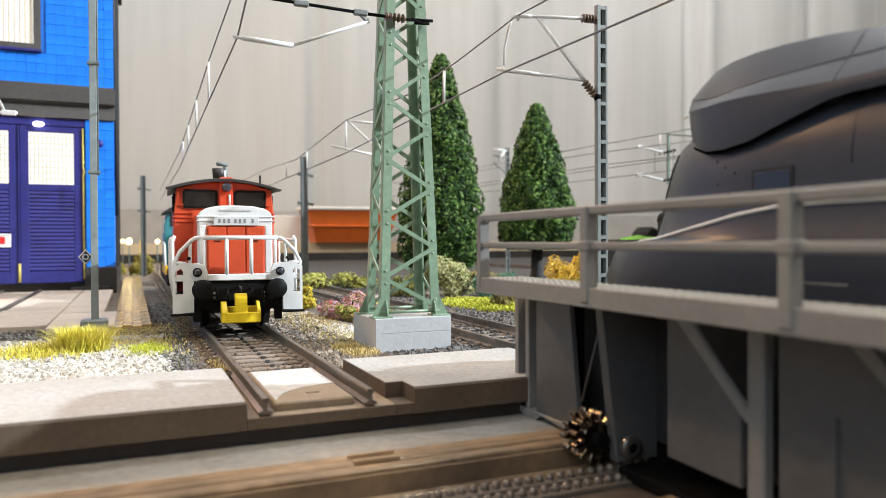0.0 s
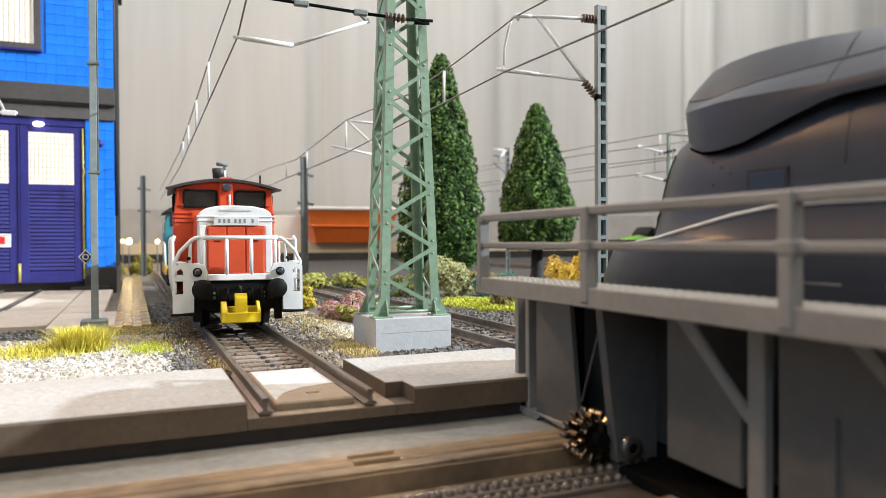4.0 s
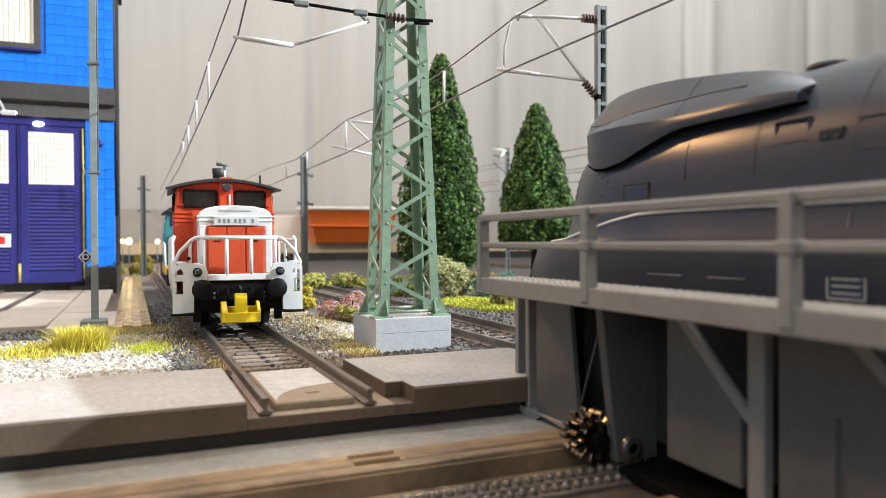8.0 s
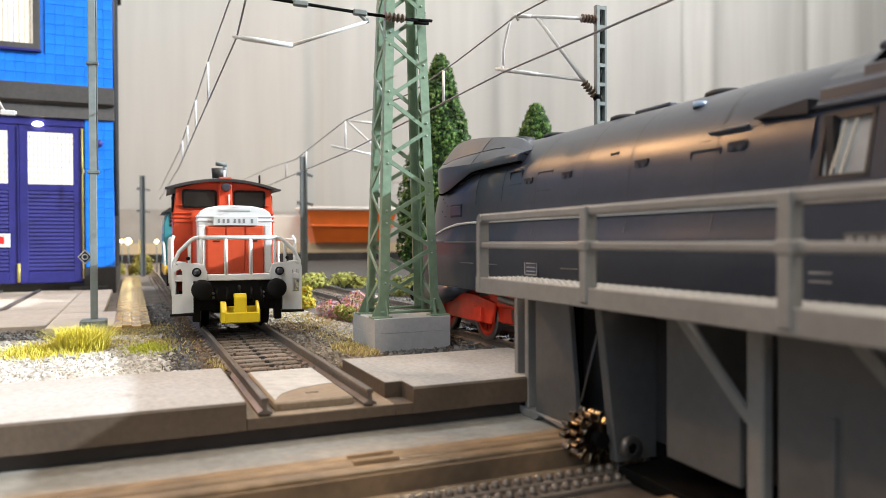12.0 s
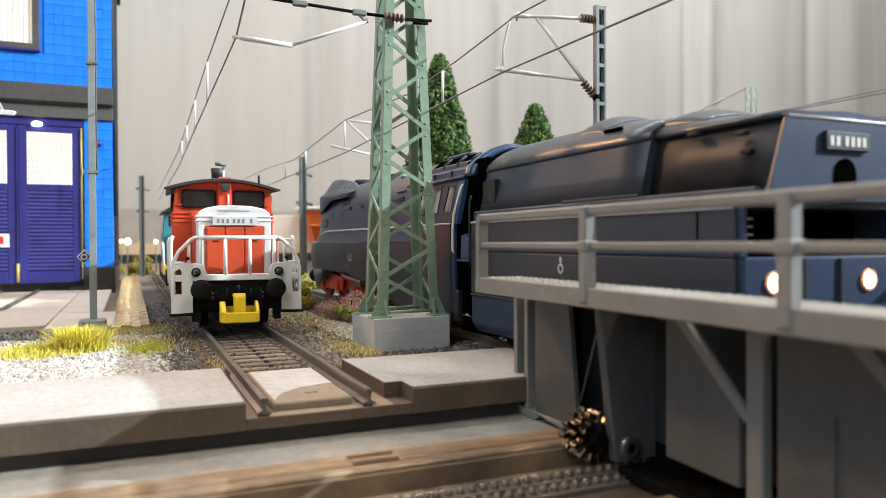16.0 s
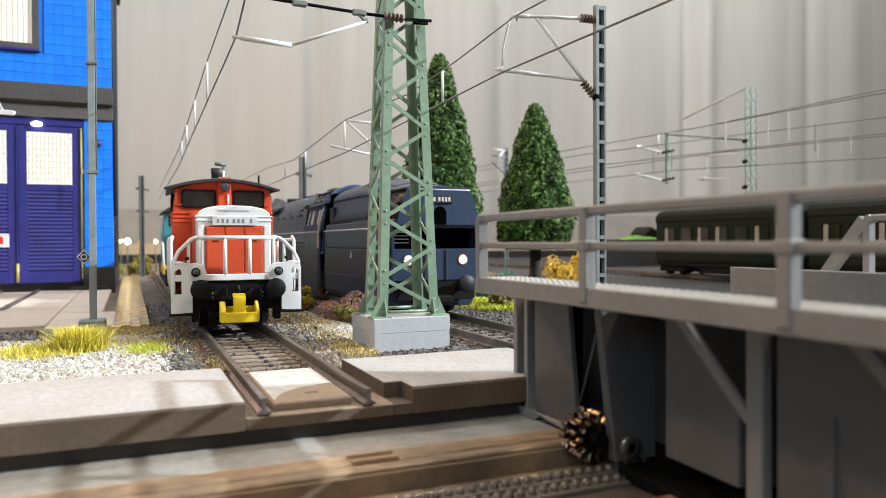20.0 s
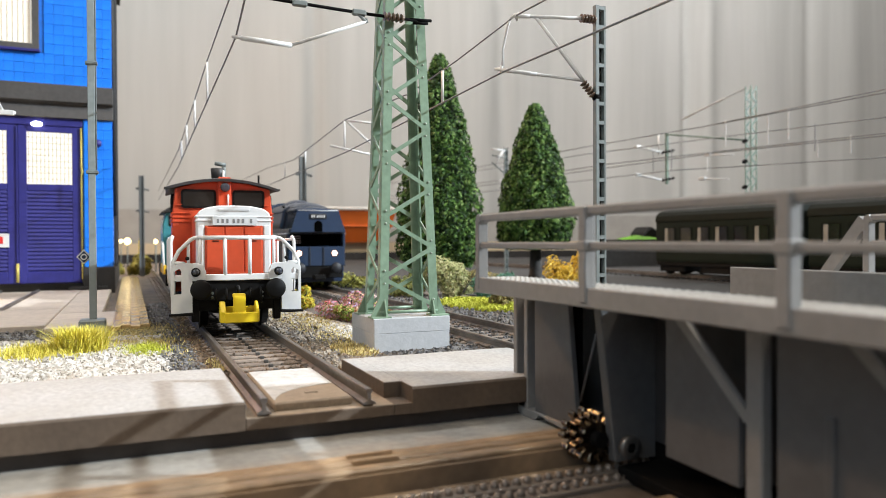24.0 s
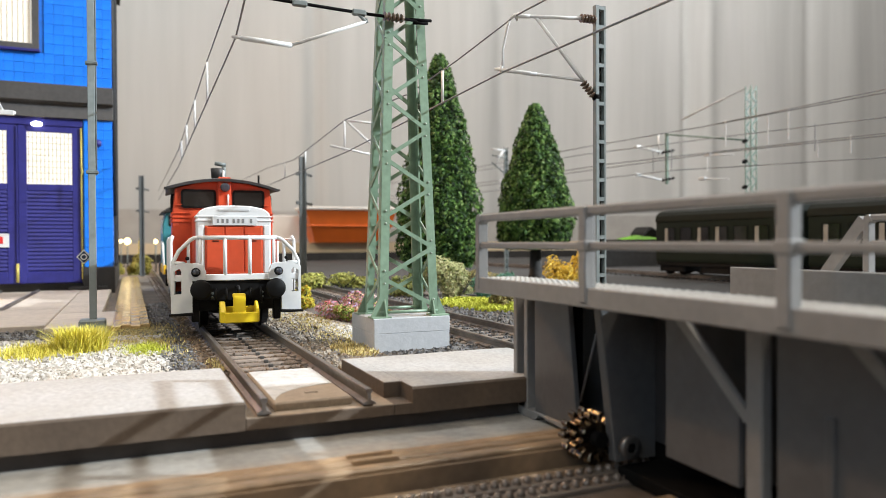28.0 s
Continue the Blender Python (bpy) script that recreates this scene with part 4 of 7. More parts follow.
part("loop_bridge", boxb(-1.7, 1.6, -4.6, -2.0, 9.4, 10.6, 0.25), M_YELLOW, c)
# black block paints the shade down in the basket
part("coupler_cell", boxb(-3.5, 4.2, -5.3, -2.3, 3.4, 5.0), M_CELL_SHADE, c)
part("coupler_arm", boxb(-2.4, 2.4, -1.7, 1.0, 4.4, 6.8, 0.2), M_UNDER, c)
for s in (-1, 1):
    part("side_vent", boxb(s * 14.2 - 0.9, s * 14.2 + 0.9, 45.2, 45.8, 37.2, 37.6, 0.1), M_RED, cab)
    part("roof_fin", boxb(*sorted((s * 17.8, s * 18.9)), 44, 50, 42.6, 43.2, 0.2), M_ROOF, cab)
    part("roof_end_lamp", turned(bmesh.new(), [(0.5, 0.2), (0.55, -0.5), (0.05, -0.7)], (s * 13.4, -0.9, 20.4), "y", 10), M_UNDER, S)
    part("grille_slot", boxb(s * 5.3 - 0.9, s * 5.3 + 0.9, 12.25, 12.5, 25.0, 25.35, 0.05), M_UNDER, grille)
    for z in (10.6, 9.4):
        part("beam_bolt", turned(bmesh.new(), [(0.4, 0), (0.35, -0.3), (0.05, -0.4)], (s * 6.8, 0.3, z), "y", 8), M_GREY, S)
part("grille_foot", boxb(-8.0, 8.0, 12.2, 13.0, 15.4, 16.1, 0.1), M_RED, grille)


# ---- a second diesel standing behind it ----
M_TEAL = mat("teal_paint", (0.05, 0.24, 0.28), 0.35, vary=0.06, grain=400, blotch=30)
M_SIGNAL_YELLOW = mat("warning_yellow", (0.75, 0.45, 0.03), 0.4, vary=0.1, grain=200)
d = thing("diesel_locomotive", (2.0, 216, 0), "teal diesel locomotive with white handrails standing behind the shunter", "locomotive", rz=-0.6)
part("cab", prism(bmesh.new(), [(-16.6, 11), (16.6, 11), (16.6, 33), (15, 38.6), (-15, 38.6), (-16.6, 33)], "y", 14, 46, 0.4), M_TEAL, d)
part("cab_roof", prism(bmesh.new(), [(-17.6, 38.2), (17.6, 38.2), (14, 40.6), (0, 41.6), (-14, 40.6)], "y", 12, 48, 0.3), M_ROOF, d)
part("hood", hood(bmesh.new(), 11, 14, 30, 32, 2, 15), M_TEAL, d)
part("rear_hood", hood(bmesh.new(), 11, 14, 30, 32, 46, 110), M_TEAL, d)
for s in (-1, 1):
    part("side_window", boxb(*sorted((s * 16.0, s * 16.9)), 18, 30, 29, 35.5, 0.2), M_PLATE, d)
    part("front_window", boxb(*sorted((s * 3, s * 14)), 13.6, 14.3, 32.2, 37.2, 0.2), M_PANE, d)
    part("handrail", tube(bmesh.new(), [(s * 16.6, 1, 11), (s * 17, 1, 24), (s * 17, 14, 25)], 0.5), M_WHITE, d)
    part("warning_stripe", boxb(*sorted((s * 15.6, s * 17.0)), 0.5, 40, 11, 15, 0.2), M_SIGNAL_YELLOW, d)
    part("buffer", turned(bmesh.new(), [(1.5, 0.5), (1.5, -3), (3, -3.4), (0.1, -4.2)], (s * 10, 0, 12), "y", 16), M_UNDER, d)
part("frame", boxb(-16, 16, 0, 112, 6, 13.6, 0.3), M_UNDER, d)
for y in (14, 30, 80, 96):
    for s in (-1, 1):
        part("wheel", turned(bmesh.new(), [(0.5, -1), (6, -1), (6, 1), (0.5, 1)], (s * 8.6, y, 6), "x", 20), M_UNDER, d)


# ---- the streamlined steam locomotive and its tender: y = 0 is the nose ----
M_STEAM = mat("steam_grey", (0.036, 0.044, 0.063), 0.35, vary=0.07, spec=0.40, grain=500, blotch=30, bump=0.03, second=(0.031, 0.038, 0.055))
M_STEAM_DARK = mat("steam_recess", (0.010, 0.011, 0.016), 0.55, vary=0.1, grain=500)
# blue-grey; on rear-facing parts the cool light is put into the colour
M_STEAM_BLUE = mat("steam_bluegrey", (0.020, 0.038, 0.080), 0.35, vary=0.06, grain=500, blotch=40, bump=0.02)
M_WHEEL_RED = mat("wheel_red", (0.70, 0.05, 0.02), 0.4, vary=0.15, grain=400, blotch=80)
M_TYRE = mat("tyre_steel", (0.30, 0.28, 0.26), 0.35, metal=0.8, vary=0.1)
M_LINE = mat("pale_line", (0.62, 0.62, 0.62), 0.45, vary=0.06, grain=400)
M_LAMP = glow("lamp_warm", (1.0, 0.74, 0.56), 7.0)
M_FADED = mat("faded_lettering", (0.22, 0.22, 0.225), 0.5, vary=0.2)
M_ARCH_PALE = mat("pale_blue_plug", (0.30, 0.42, 0.62), 0.3, vary=0.1)
M_SEAM = mat("steam_seam", (0.03, 0.032, 0.04), 0.5, vary=0.1)
# black for the bellows and for shade painted in gaps and openings
M_HOLE = mat("gap_black_shade", (0.002, 0.002, 0.002), 0.9, vary=0.1, bump=0, spec=0.0)
M_LAMP_RIM = glow("lamp_orange", (1.0, 0.45, 0.2), 0.2)
# pale grey marks; on the cab panes it paints the reflected curtain
M_PALE_PANE = mat("cab_pane", (0.40, 0.41, 0.42), 0.12, vary=0.1, grain=100, blotch=120, spec=0.7, second=(0.26, 0.26, 0.27))

steam_locomotive = thing("steam_locomotive", (66, 6, 0), "dark grey streamlined steam locomotive with red wheels", "locomotive")
E = steam_locomotive

SIDE = [(12.5, 15.05), (18.0, 15.8), (23.6, 16.5), (24.5, 16.55), (25.0, 16.45), (25.6, 16.25), (29.0, 15.4), (33.0, 15.25), (37.0, 14.95), (40.0, 14.2), (42.5, 12.9), (44.8, 11.2), (46.8, 8.9), (48.4, 6.0), (49.5, 3.0), (49.9, 0.0)]
NOSE = [-6.0, -5.5, -9.5, -12.5, -19.6, -20.8, -21.8, -22.8, -24.2, -25.6, -28.8, -32.6, -37.0, -42.0, -47.0, -50.0]

NOSE_L, BLUNT = 34.0, 0.85


def blunt(v):
    return math.copysign(abs(v) ** BLUNT, v)


def on_nose(y, z):
    """Half-width of the nose and casing at y and height z."""
    n, w = np.interp(z, [p[0] for p in SIDE], NOSE), np.interp(z, [p[0] for p in SIDE], [p[1] for p in SIDE])
    f = min(1.0, max(0.0, (y - n + NOSE_L) / NOSE_L)) ** (1 / BLUNT)
    return float(w * math.sqrt(1 - f * f) ** BLUNT)


def half_ring(zb, y, inset=0.0):
    """Cross-section from the west skirt over the top to the east skirt."""
    pts = [(-16.5 + (23.6 - zb) * 0.13 + inset, y, zb)] + [(-w + (inset if w > 1 else 0), y, max(z, zb + 0.1)) for z, w in SIDE]
    return pts + [(-x, yy, z) for x, yy, z in reversed(pts[:-1])]


def skirt(y):
    return float(np.interp(-y, [0, 50, 58, 88, 100, 116, 140, 157, 300], [12.5, 12.5, 12.9, 12.6, 11.2, 8.6, 4.6, 2.6, 2.6]))


def shell(bm, ys, zfun, inset=0.0):
    rows = [[bm.verts.new(p) for p in half_ring(zfun(y), y, inset=inset)] for y in ys]
    for a, b in zip(rows, rows[1:]):
        for k in range(len(a) - 1):
            bm.faces.new((a[k], b[k], b[k + 1], a[k + 1])).smooth = True
    return rows


bm = bmesh.new()
rows = []
for (z, w), n in zip(SIDE, NOSE):
    ring = []
    L = NOSE_L
    for k in range(25):
        a = math.pi * k / 24
        c, s = blunt(math.cos(a)), blunt(math.sin(a))
        ring.append((-w * c, n - L + L * s if w > 0.1 else n, z))
    ring = [(-w, -84.0, z)] + ring + [(w, -84.0, z)]
    rows.append([bm.verts.new(p) for p in ring])
for a, b in zip(rows, rows[1:]):
    for k in range(len(a) - 1):
        bm.faces.new((a[k], a[k + 1], b[k + 1], b[k])).smooth = True
part("nose", bm, M_STEAM, E, "rounded grey streamlined nose")
# raised front cover on the nose: its rim, with small rivets
def nose_at(z, deg, out=0.0):
    n = float(np.interp(z, [p[0] for p in SIDE], NOSE))
    w = float(np.interp(z, [p[0] for p in SIDE], [p[1] for p in SIDE])) + out
    return (-w * blunt(math.cos(radians(deg))), n - NOSE_L + (NOSE_L + out) * blunt(math.sin(radians(deg))), z)


for deg in (63, 117):
    part("cover_rim", tube(bmesh.new(), [nose_at(25.8 + k * 0.8, deg, 0.05) for k in range(18)], 0.28, 6), M_STEAM_DARK, E, "dark rim of the nose cover")
    for k in range(9):
        rv = bmesh.new()
        turned(rv, [(0.3, -0.2), (0.25, 0.12), (0.05, 0.2)], nose_at(26.4 + k * 1.5, deg + (4 if deg > 90 else -4), 0.05), "y", 6)
        part("rivet", rv, M_STEAM, E)
bm = bmesh.new()
low = []
for z, n, back, w in ((4.2, -9.5, -30, 12.6), (8.8, -5.4, -46, 14.9), (12.6, -3.5, -56, 15.8)):
    ring = []
    for k in range(25):
        a = math.pi * k / 24
        c, s = blunt(math.cos(a)), blunt(math.sin(a))
        ring.append((-w * c, back + (n - back) * s, z))
    low.append(ring)
part("apron", loft(bm, low), M_STEAM, E)

bm = bmesh.new()
shell(bm, [-84 - 3.25 * k for k in range(24)] + [-162.3], skirt)
part("boiler_casing", bm, M_STEAM, E)
# seams in the casing
for y in (-94.8, -112.5, -126, -146):
    bm = bmesh.new()
    ra, rb = half_ring(26, y), half_ring(26, y - 0.22)
    pts = []
    for q, r in ((ra, 1.004), (rb, 1.004)):
        pts.append([bm.verts.new((x * r, yy, z * 1.001 + 0.06)) for x, yy, z in q[5:-5]])
    for k in range(len(pts[0]) - 1):
        bm.faces.new((pts[0][k], pts[0][k + 1], pts[1][k + 1], pts[1][k])).smooth = True
    part("casing_seam", bm, M_SEAM, E)

# hood over the chimney: creased wings that sweep back along the casing.
# each station: y, then half-width and height of lip, lower crease, upper crease and crest
HOOD = [(-32.4, 8.0, 46.0, 8.5, 47.5, 8.0, 48.4, 6.0, 49.4), (-34.4, 10.5, 43.5, 11.2, 45.6, 10.0, 47.6, 7.0, 50.8), (-37.4, 12.8, 40.2, 13.4, 45.0, 11.4, 46.9, 7.8, 51.8),
        (-41.4, 14.4, 38.2, 14.9, 44.8, 12.0, 46.6, 8.3, 52.4), (-46, 15.4, 37.9, 15.8, 44.8, 12.4, 47.0, 8.6, 52.6), (-51, 15.7, 38.4, 16.0, 44.7, 12.4, 47.3, 8.8, 52.5),
        (-58, 15.6, 40.5, 15.9, 44.4, 12.4, 47.4, 9.0, 52.0), (-64.5, 15.3, 42.3, 15.5, 44.2, 12.3, 47.4, 9.0, 51.2), (-71, 15.1, 42.5, 15.2, 44.4, 12.2, 47.4, 8.9, 50.4),
        (-78, 15.0, 42.6, 15.1, 44.6, 12.2, 46.9, 9.0, 49.2)]
HOOD_TAIL = [(-83, 14.6, 42.7, 14.7, 44.6, 12.2, 45.9, 9.6, 47.2), (-86, 14.2, 42.8, 14.3, 44.4, 12.2, 45.0, 10.0, 45.6)]


def hood_half(y):
    """One wing's section at y, from the lower lip over the creases to the inner collar."""
    table = HOOD + HOOD_TAIL
    h = [-p[0] for p in table]
    wl, zl, wa, za, wb, zb, wt, zt = (float(np.interp(-y, h, [p[k] for p in table])) for k in range(1, 9))
    lip = [(wl - 1.2, zl + 0.15), (wl, zl), (wl + 0.16, zl + (za - zl) * 0.3), (wl + 0.1, zl + (za - zl) * 0.65), (wa - 0.35, za)]
    side = [(wa - 0.35 + (wb - wa + 0.35) * f, za + (zb - za) * (f + 0.06 * math.sin(math.pi * f))) for f in (0.35, 0.7)] + [(wb, zb)]
    top = [(wb + (wt - wb) * f, zb + (zt - zb) * (f + 0.05 * math.sin(math.pi * f))) for f in (0.35, 0.7)] + [(wt, zt)]
    return lip + side + top + [(wt - 0.8, zt + 0.1), (wt - 1.4, zt - 0.3), (wt - 2.4, zt - 3.5)]


bm = bmesh.new()
rings = []
ys = [-32.4, -33.0, -33.7, -34.4, -35.4, -36.4, -37.4, -39.4, -41.4, -43.5] + [-46 - 2.5 * k for k in range(17)]
for y in ys:
    q = hood_half(y)
    rings.append([(-a, y, b) for a, b in q] + [(a, y, b) for a, b in reversed(q)])
loft(bm, rings, smooth=True)
hood_ob = part("smoke_hood", bm, M_STEAM, E, "creased grey smoke deflector hood")
for e in hood_ob.data.edges:
    a, b = e.vertices
    if abs(a - b) == 28 and a % 28 in (1, 4, 7, 10, 17, 20, 23, 26):
        e.use_edge_sharp = True
for s in (-1, 1):
    pts = [(s * (hood_half(y)[7][0] + 0.02), y, hood_half(y)[7][1]) for y in ys[3:-4]]
    part("hood_crease", tube(bmesh.new(), pts, 0.16, 6), M_STEAM, E)
    q = hood_half(-64.0)
    part("hood_seam", tube(bmesh.new(), [(s * (a + 0.02), -64.0, b) for a, b in q[4:11]], 0.09, 5), M_SEAM, E)
for s in (-1, 1):
    for y in (-66.4, -80.0):
        part("casing_joint", tube(bmesh.new(), [(s * (on_nose(y, z) + 0.03), y, z) for z in (34, 35.5, 37, 38.5, 40, 41.5)], 0.07, 5), M_SEAM, E)
    for k, (y, z) in enumerate(((-44, 36.4), (-46, 35.4), (-48, 34.4), (-44.5, 33.0), (-47, 31.6))):
        part("rivet", turned(bmesh.new(), [(0.24, -0.2), (0.2, 0.12), (0.05, 0.16)] if s > 0 else [(0.24, 0.2), (0.2, -0.12), (0.05, -0.16)], (s * on_nose(y, z), y, z), "x", 6), M_STEAM_DARK, E)
part("chimney", turned(bmesh.new(), [(4.2, 0), (4.0, 3.2), (3.2, 3.3), (2.9, 1)], (0, -62, 48.5), "z", 20), M_STEAM_DARK, E)
for s in (-1, 1):
    # black strip that draws the shadow line below the hood's lip
    bm = bmesh.new()
    rows = [(-38.4, 13.4, 38.8), (-42.4, 14.7, 37.5), (-46, 15.2, 37.3), (-51, 15.45, 37.9), (-58, 15.35, 40.0), (-64, 15.0, 41.8), (-88, 14.4, 42.1)]
    a = [bm.verts.new((s * (w + 0.15), y, z + 0.55)) for y, w, z in rows]
    b = [bm.verts.new((s * (w - 0.1), y, z + 0.05)) for y, w, z in rows]
    for k in range(len(rows) - 1):
        bm.faces.new((a[k], a[k + 1], b[k + 1], b[k]))
    part("hood_gap", bm, M_HOLE, E)
    # pale lining along nose and casing
    pts = []
    for y, z in ((-25.5, 24.6), (-28.5, 25.0), (-35, 25.9), (-42, 27.0), (-49, 28.3), (-56, 29.2), (-63, 29.4), (-162, 29.4)):
        pts.append((s * (on_nose(y, z) + 0.1), y, z))
    part("pale_lining", tube(bmesh.new(), pts, 0.32, 6), M_LINE, E, "pale grey lining stripe")
    part("belt_moulding", rods([((s * 16.4, -50, 24.5), (s * 16.4, -161.8, 24.5))], 0.3), M_STEAM, E)
    for y, z in ((-91.7, 37.9), (-106.6, 37.9), (-129.2, 37.9), (-150, 38.3)):
        bm = boxb(*sorted((s * 14.3, s * 15.02)), y - 1.7, y + 1.7, z - 0.7, z + 0.6, 0.1)
        v = part("vent", bm, M_STEAM_DARK, E, "small dark vent")
        for k in (-1, 1):
            part("vent_flap", boxb(*sorted((s * 14.9, s * 15.15)), y + k * 0.8 - 0.45, y + k * 0.8 + 0.45, z - 0.75, z - 0.1), M_STEAM, v)
    for y, z in ((-141, 35.0), (-147, 35.2)):
        part("hand_hatch", boxb(*sorted((s * 12.9, s * 14.2)), y - 1.8, y + 1.8, z - 0.3, z + 0.3, 0.1), M_STEAM_DARK, E)
    for y, z in ((-99, 39.4), (-117.5, 39.2), (-121, 40.4), (-138, 39.0), (-143.5, 39.6), (-156, 39.4), (-101, 36.2), (-134.5, 36.4)):
        part("casing_slot", boxb(*sorted((s * 13.2, s * (14.75 if z < 38 else 14.3))), y - 1.1, y + 1.1, z - 0.22, z + 0.22, 0.08), M_STEAM_DARK, E)
    part("side_hatch", boxb(*sorted((s * 15.0, s * 15.5)), -57.9, -52.0, 31.5, 34.0, 0.1), M_STEAM_BLUE, E)
    part("hatch_frame", frame_bar(bmesh.new(), rect(-58.3, -51.6, 31.1, 34.4), "x", *sorted((s * 15.1, s * 15.42)), rect(-57.9, -52.0, 31.5, 34.0)), M_STEAM_DARK, E)
    part("builder_plate", boxb(*sorted((s * 15.6, s * 16.0)), -97.0, -92.0, 17.6, 20.6, 0.1), M_STEAM_BLUE, E, "dark plate with pale marks")
    for k in range(3):
        part("plate_mark", boxb(*sorted((s * 15.95, s * 16.08)), -96.4, -92.6, 18.2 + k * 0.85, 18.45 + k * 0.85), M_PALE_PANE, E)
    for y0, y1, z0, z1 in ((-97, -92, 17.5, 17.75), (-97, -92, 20.45, 20.7), (-97.1, -96.85, 17.5, 20.7), (-92.15, -91.9, 17.5, 20.7)):
        part("plate_edge", boxb(*sorted((s * 15.95, s * 16.08)), y0, y1, z0, z1), M_PALE_PANE, E)
    for y0, y1 in ((-66.5, -58.5), (-79, -72), (-112, -106)):
        part("lettering_bar", boxb(*sorted((s * 15.8, s * 16.02)), y0, y1, 19.2, 19.45), M_FADED, E)
    # access panels on the upper casing
    for y0, y1, z0, z1 in ((-88.3, -83.1, 37.4, 40.4), (-101, -95.5, 35.2, 39.2), (-147, -141, 33.5, 38.2)):
        for a0, a1, b0, b1 in ((y0, y1, z0, z0 + 0.18), (y0, y1, z1, z1 + 0.18), (y0, y0 + 0.18, z0, z1), (y1, y1 + 0.18, z0, z1)):
            w = 15.2 if b1 < 37 else (15.0 if b1 < 38.5 else 14.6)
            part("panel_edge", boxb(*sorted((s * (w - 0.8), s * (w - 0.05))), a0, a1, b0, b1), M_STEAM, E)
    part("grab_rail", tube(bmesh.new(), [(s * 14.0, -144, 40.9), (s * 14.3, -144.5, 40.8), (s * 14.3, -151, 40.8), (s * 14.0, -151.5, 40.9)], 0.3, 6), M_STEAM, E)
    bm = bmesh.new()
    prism(bm, [(-152.5, 41.6), (-161.5, 40.9), (-161.5, 42.8), (-156, 42.3)], "x", *sorted((s * 12.4, s * 14.6)))
    part("cab_fin", bm, M_STEAM_DARK, E)
    part("buffer", turned(bmesh.new(), [(2.4, -4), (2.4, 1.0), (3.3, 1.4), (3.4, 2.2), (2.8, 2.6), (0.1, 2.8)], (s * 10.0, -17.0, 8.6), "y", 20), M_UNDER, E)
for y in (-80, -106.3, -133):
    part("dome_lid", turned(bmesh.new(), [(3.4, 0), (3.3, 0.8), (2.6, 1.1), (0.1, 1.2)], (0, y, 49.4), "z", 18), M_STEAM_DARK, E)
part("top_hatch", boxb(-2.6, 2.6, -122, -112, 49.5, 50.4, 0.3), M_STEAM, E)
part("washout_plug", turned(bmesh.new(), [(1.2, 0), (1.1, 0.9), (0.1, 1.1)], (-8.9, -136.5, 46.4), "z", 12), M_ARCH_PALE, E, "pale blue plug")

# cab: upright lower walls, a leaning window band, a stepped roof with raised lights
M_CABBLUE = mat("cab_bluegrey", (0.024, 0.034, 0.056), 0.5, vary=0.07, spec=0.3, grain=500, blotch=30, bump=0.03)
# steam grey turned blue: the light on the cab's rear is in the colour
M_ARCH = mat("arch_blue_light", (0.030, 0.070, 0.150), 0.3, vary=0.08, grain=400, blotch=60)
M_DRAPE = mat("cab_drape", (0.74, 0.70, 0.60), 0.6, vary=0.06, grain=300)
CAB_F, CAB_R = -162.3, -194.6


def cab_x(z):
    """Half-width of the leaning window band at a height."""
    return 16.05 - 0.215 * (z - 30.0)


def band(bm, y0, y1, z0, z1, s, out=0.0, thick=0.7):
    """A leaning plate of the window band."""
    q = [(y0, z0), (y1, z0), (y1, z1), (y0, z1)]
    a = [bm.verts.new((s * (cab_x(z) + out), y, z)) for y, z in q]
    b = [bm.verts.new((s * (cab_x(z) + out - thick), y, z)) for y, z in q]
    bm.faces.new(a)
    bm.faces.new(b[::-1])
    for k in range(4):
        bm.faces.new((a[k], b[k], b[(k + 1) % 4], a[(k + 1) % 4]))
    bmesh.ops.recalc_face_normals(bm, faces=bm.faces)
    return bm


CAB_WINDOWS = ((-163.3, -170.4), (-173.2, -180.4), (-184.0, -189.4))
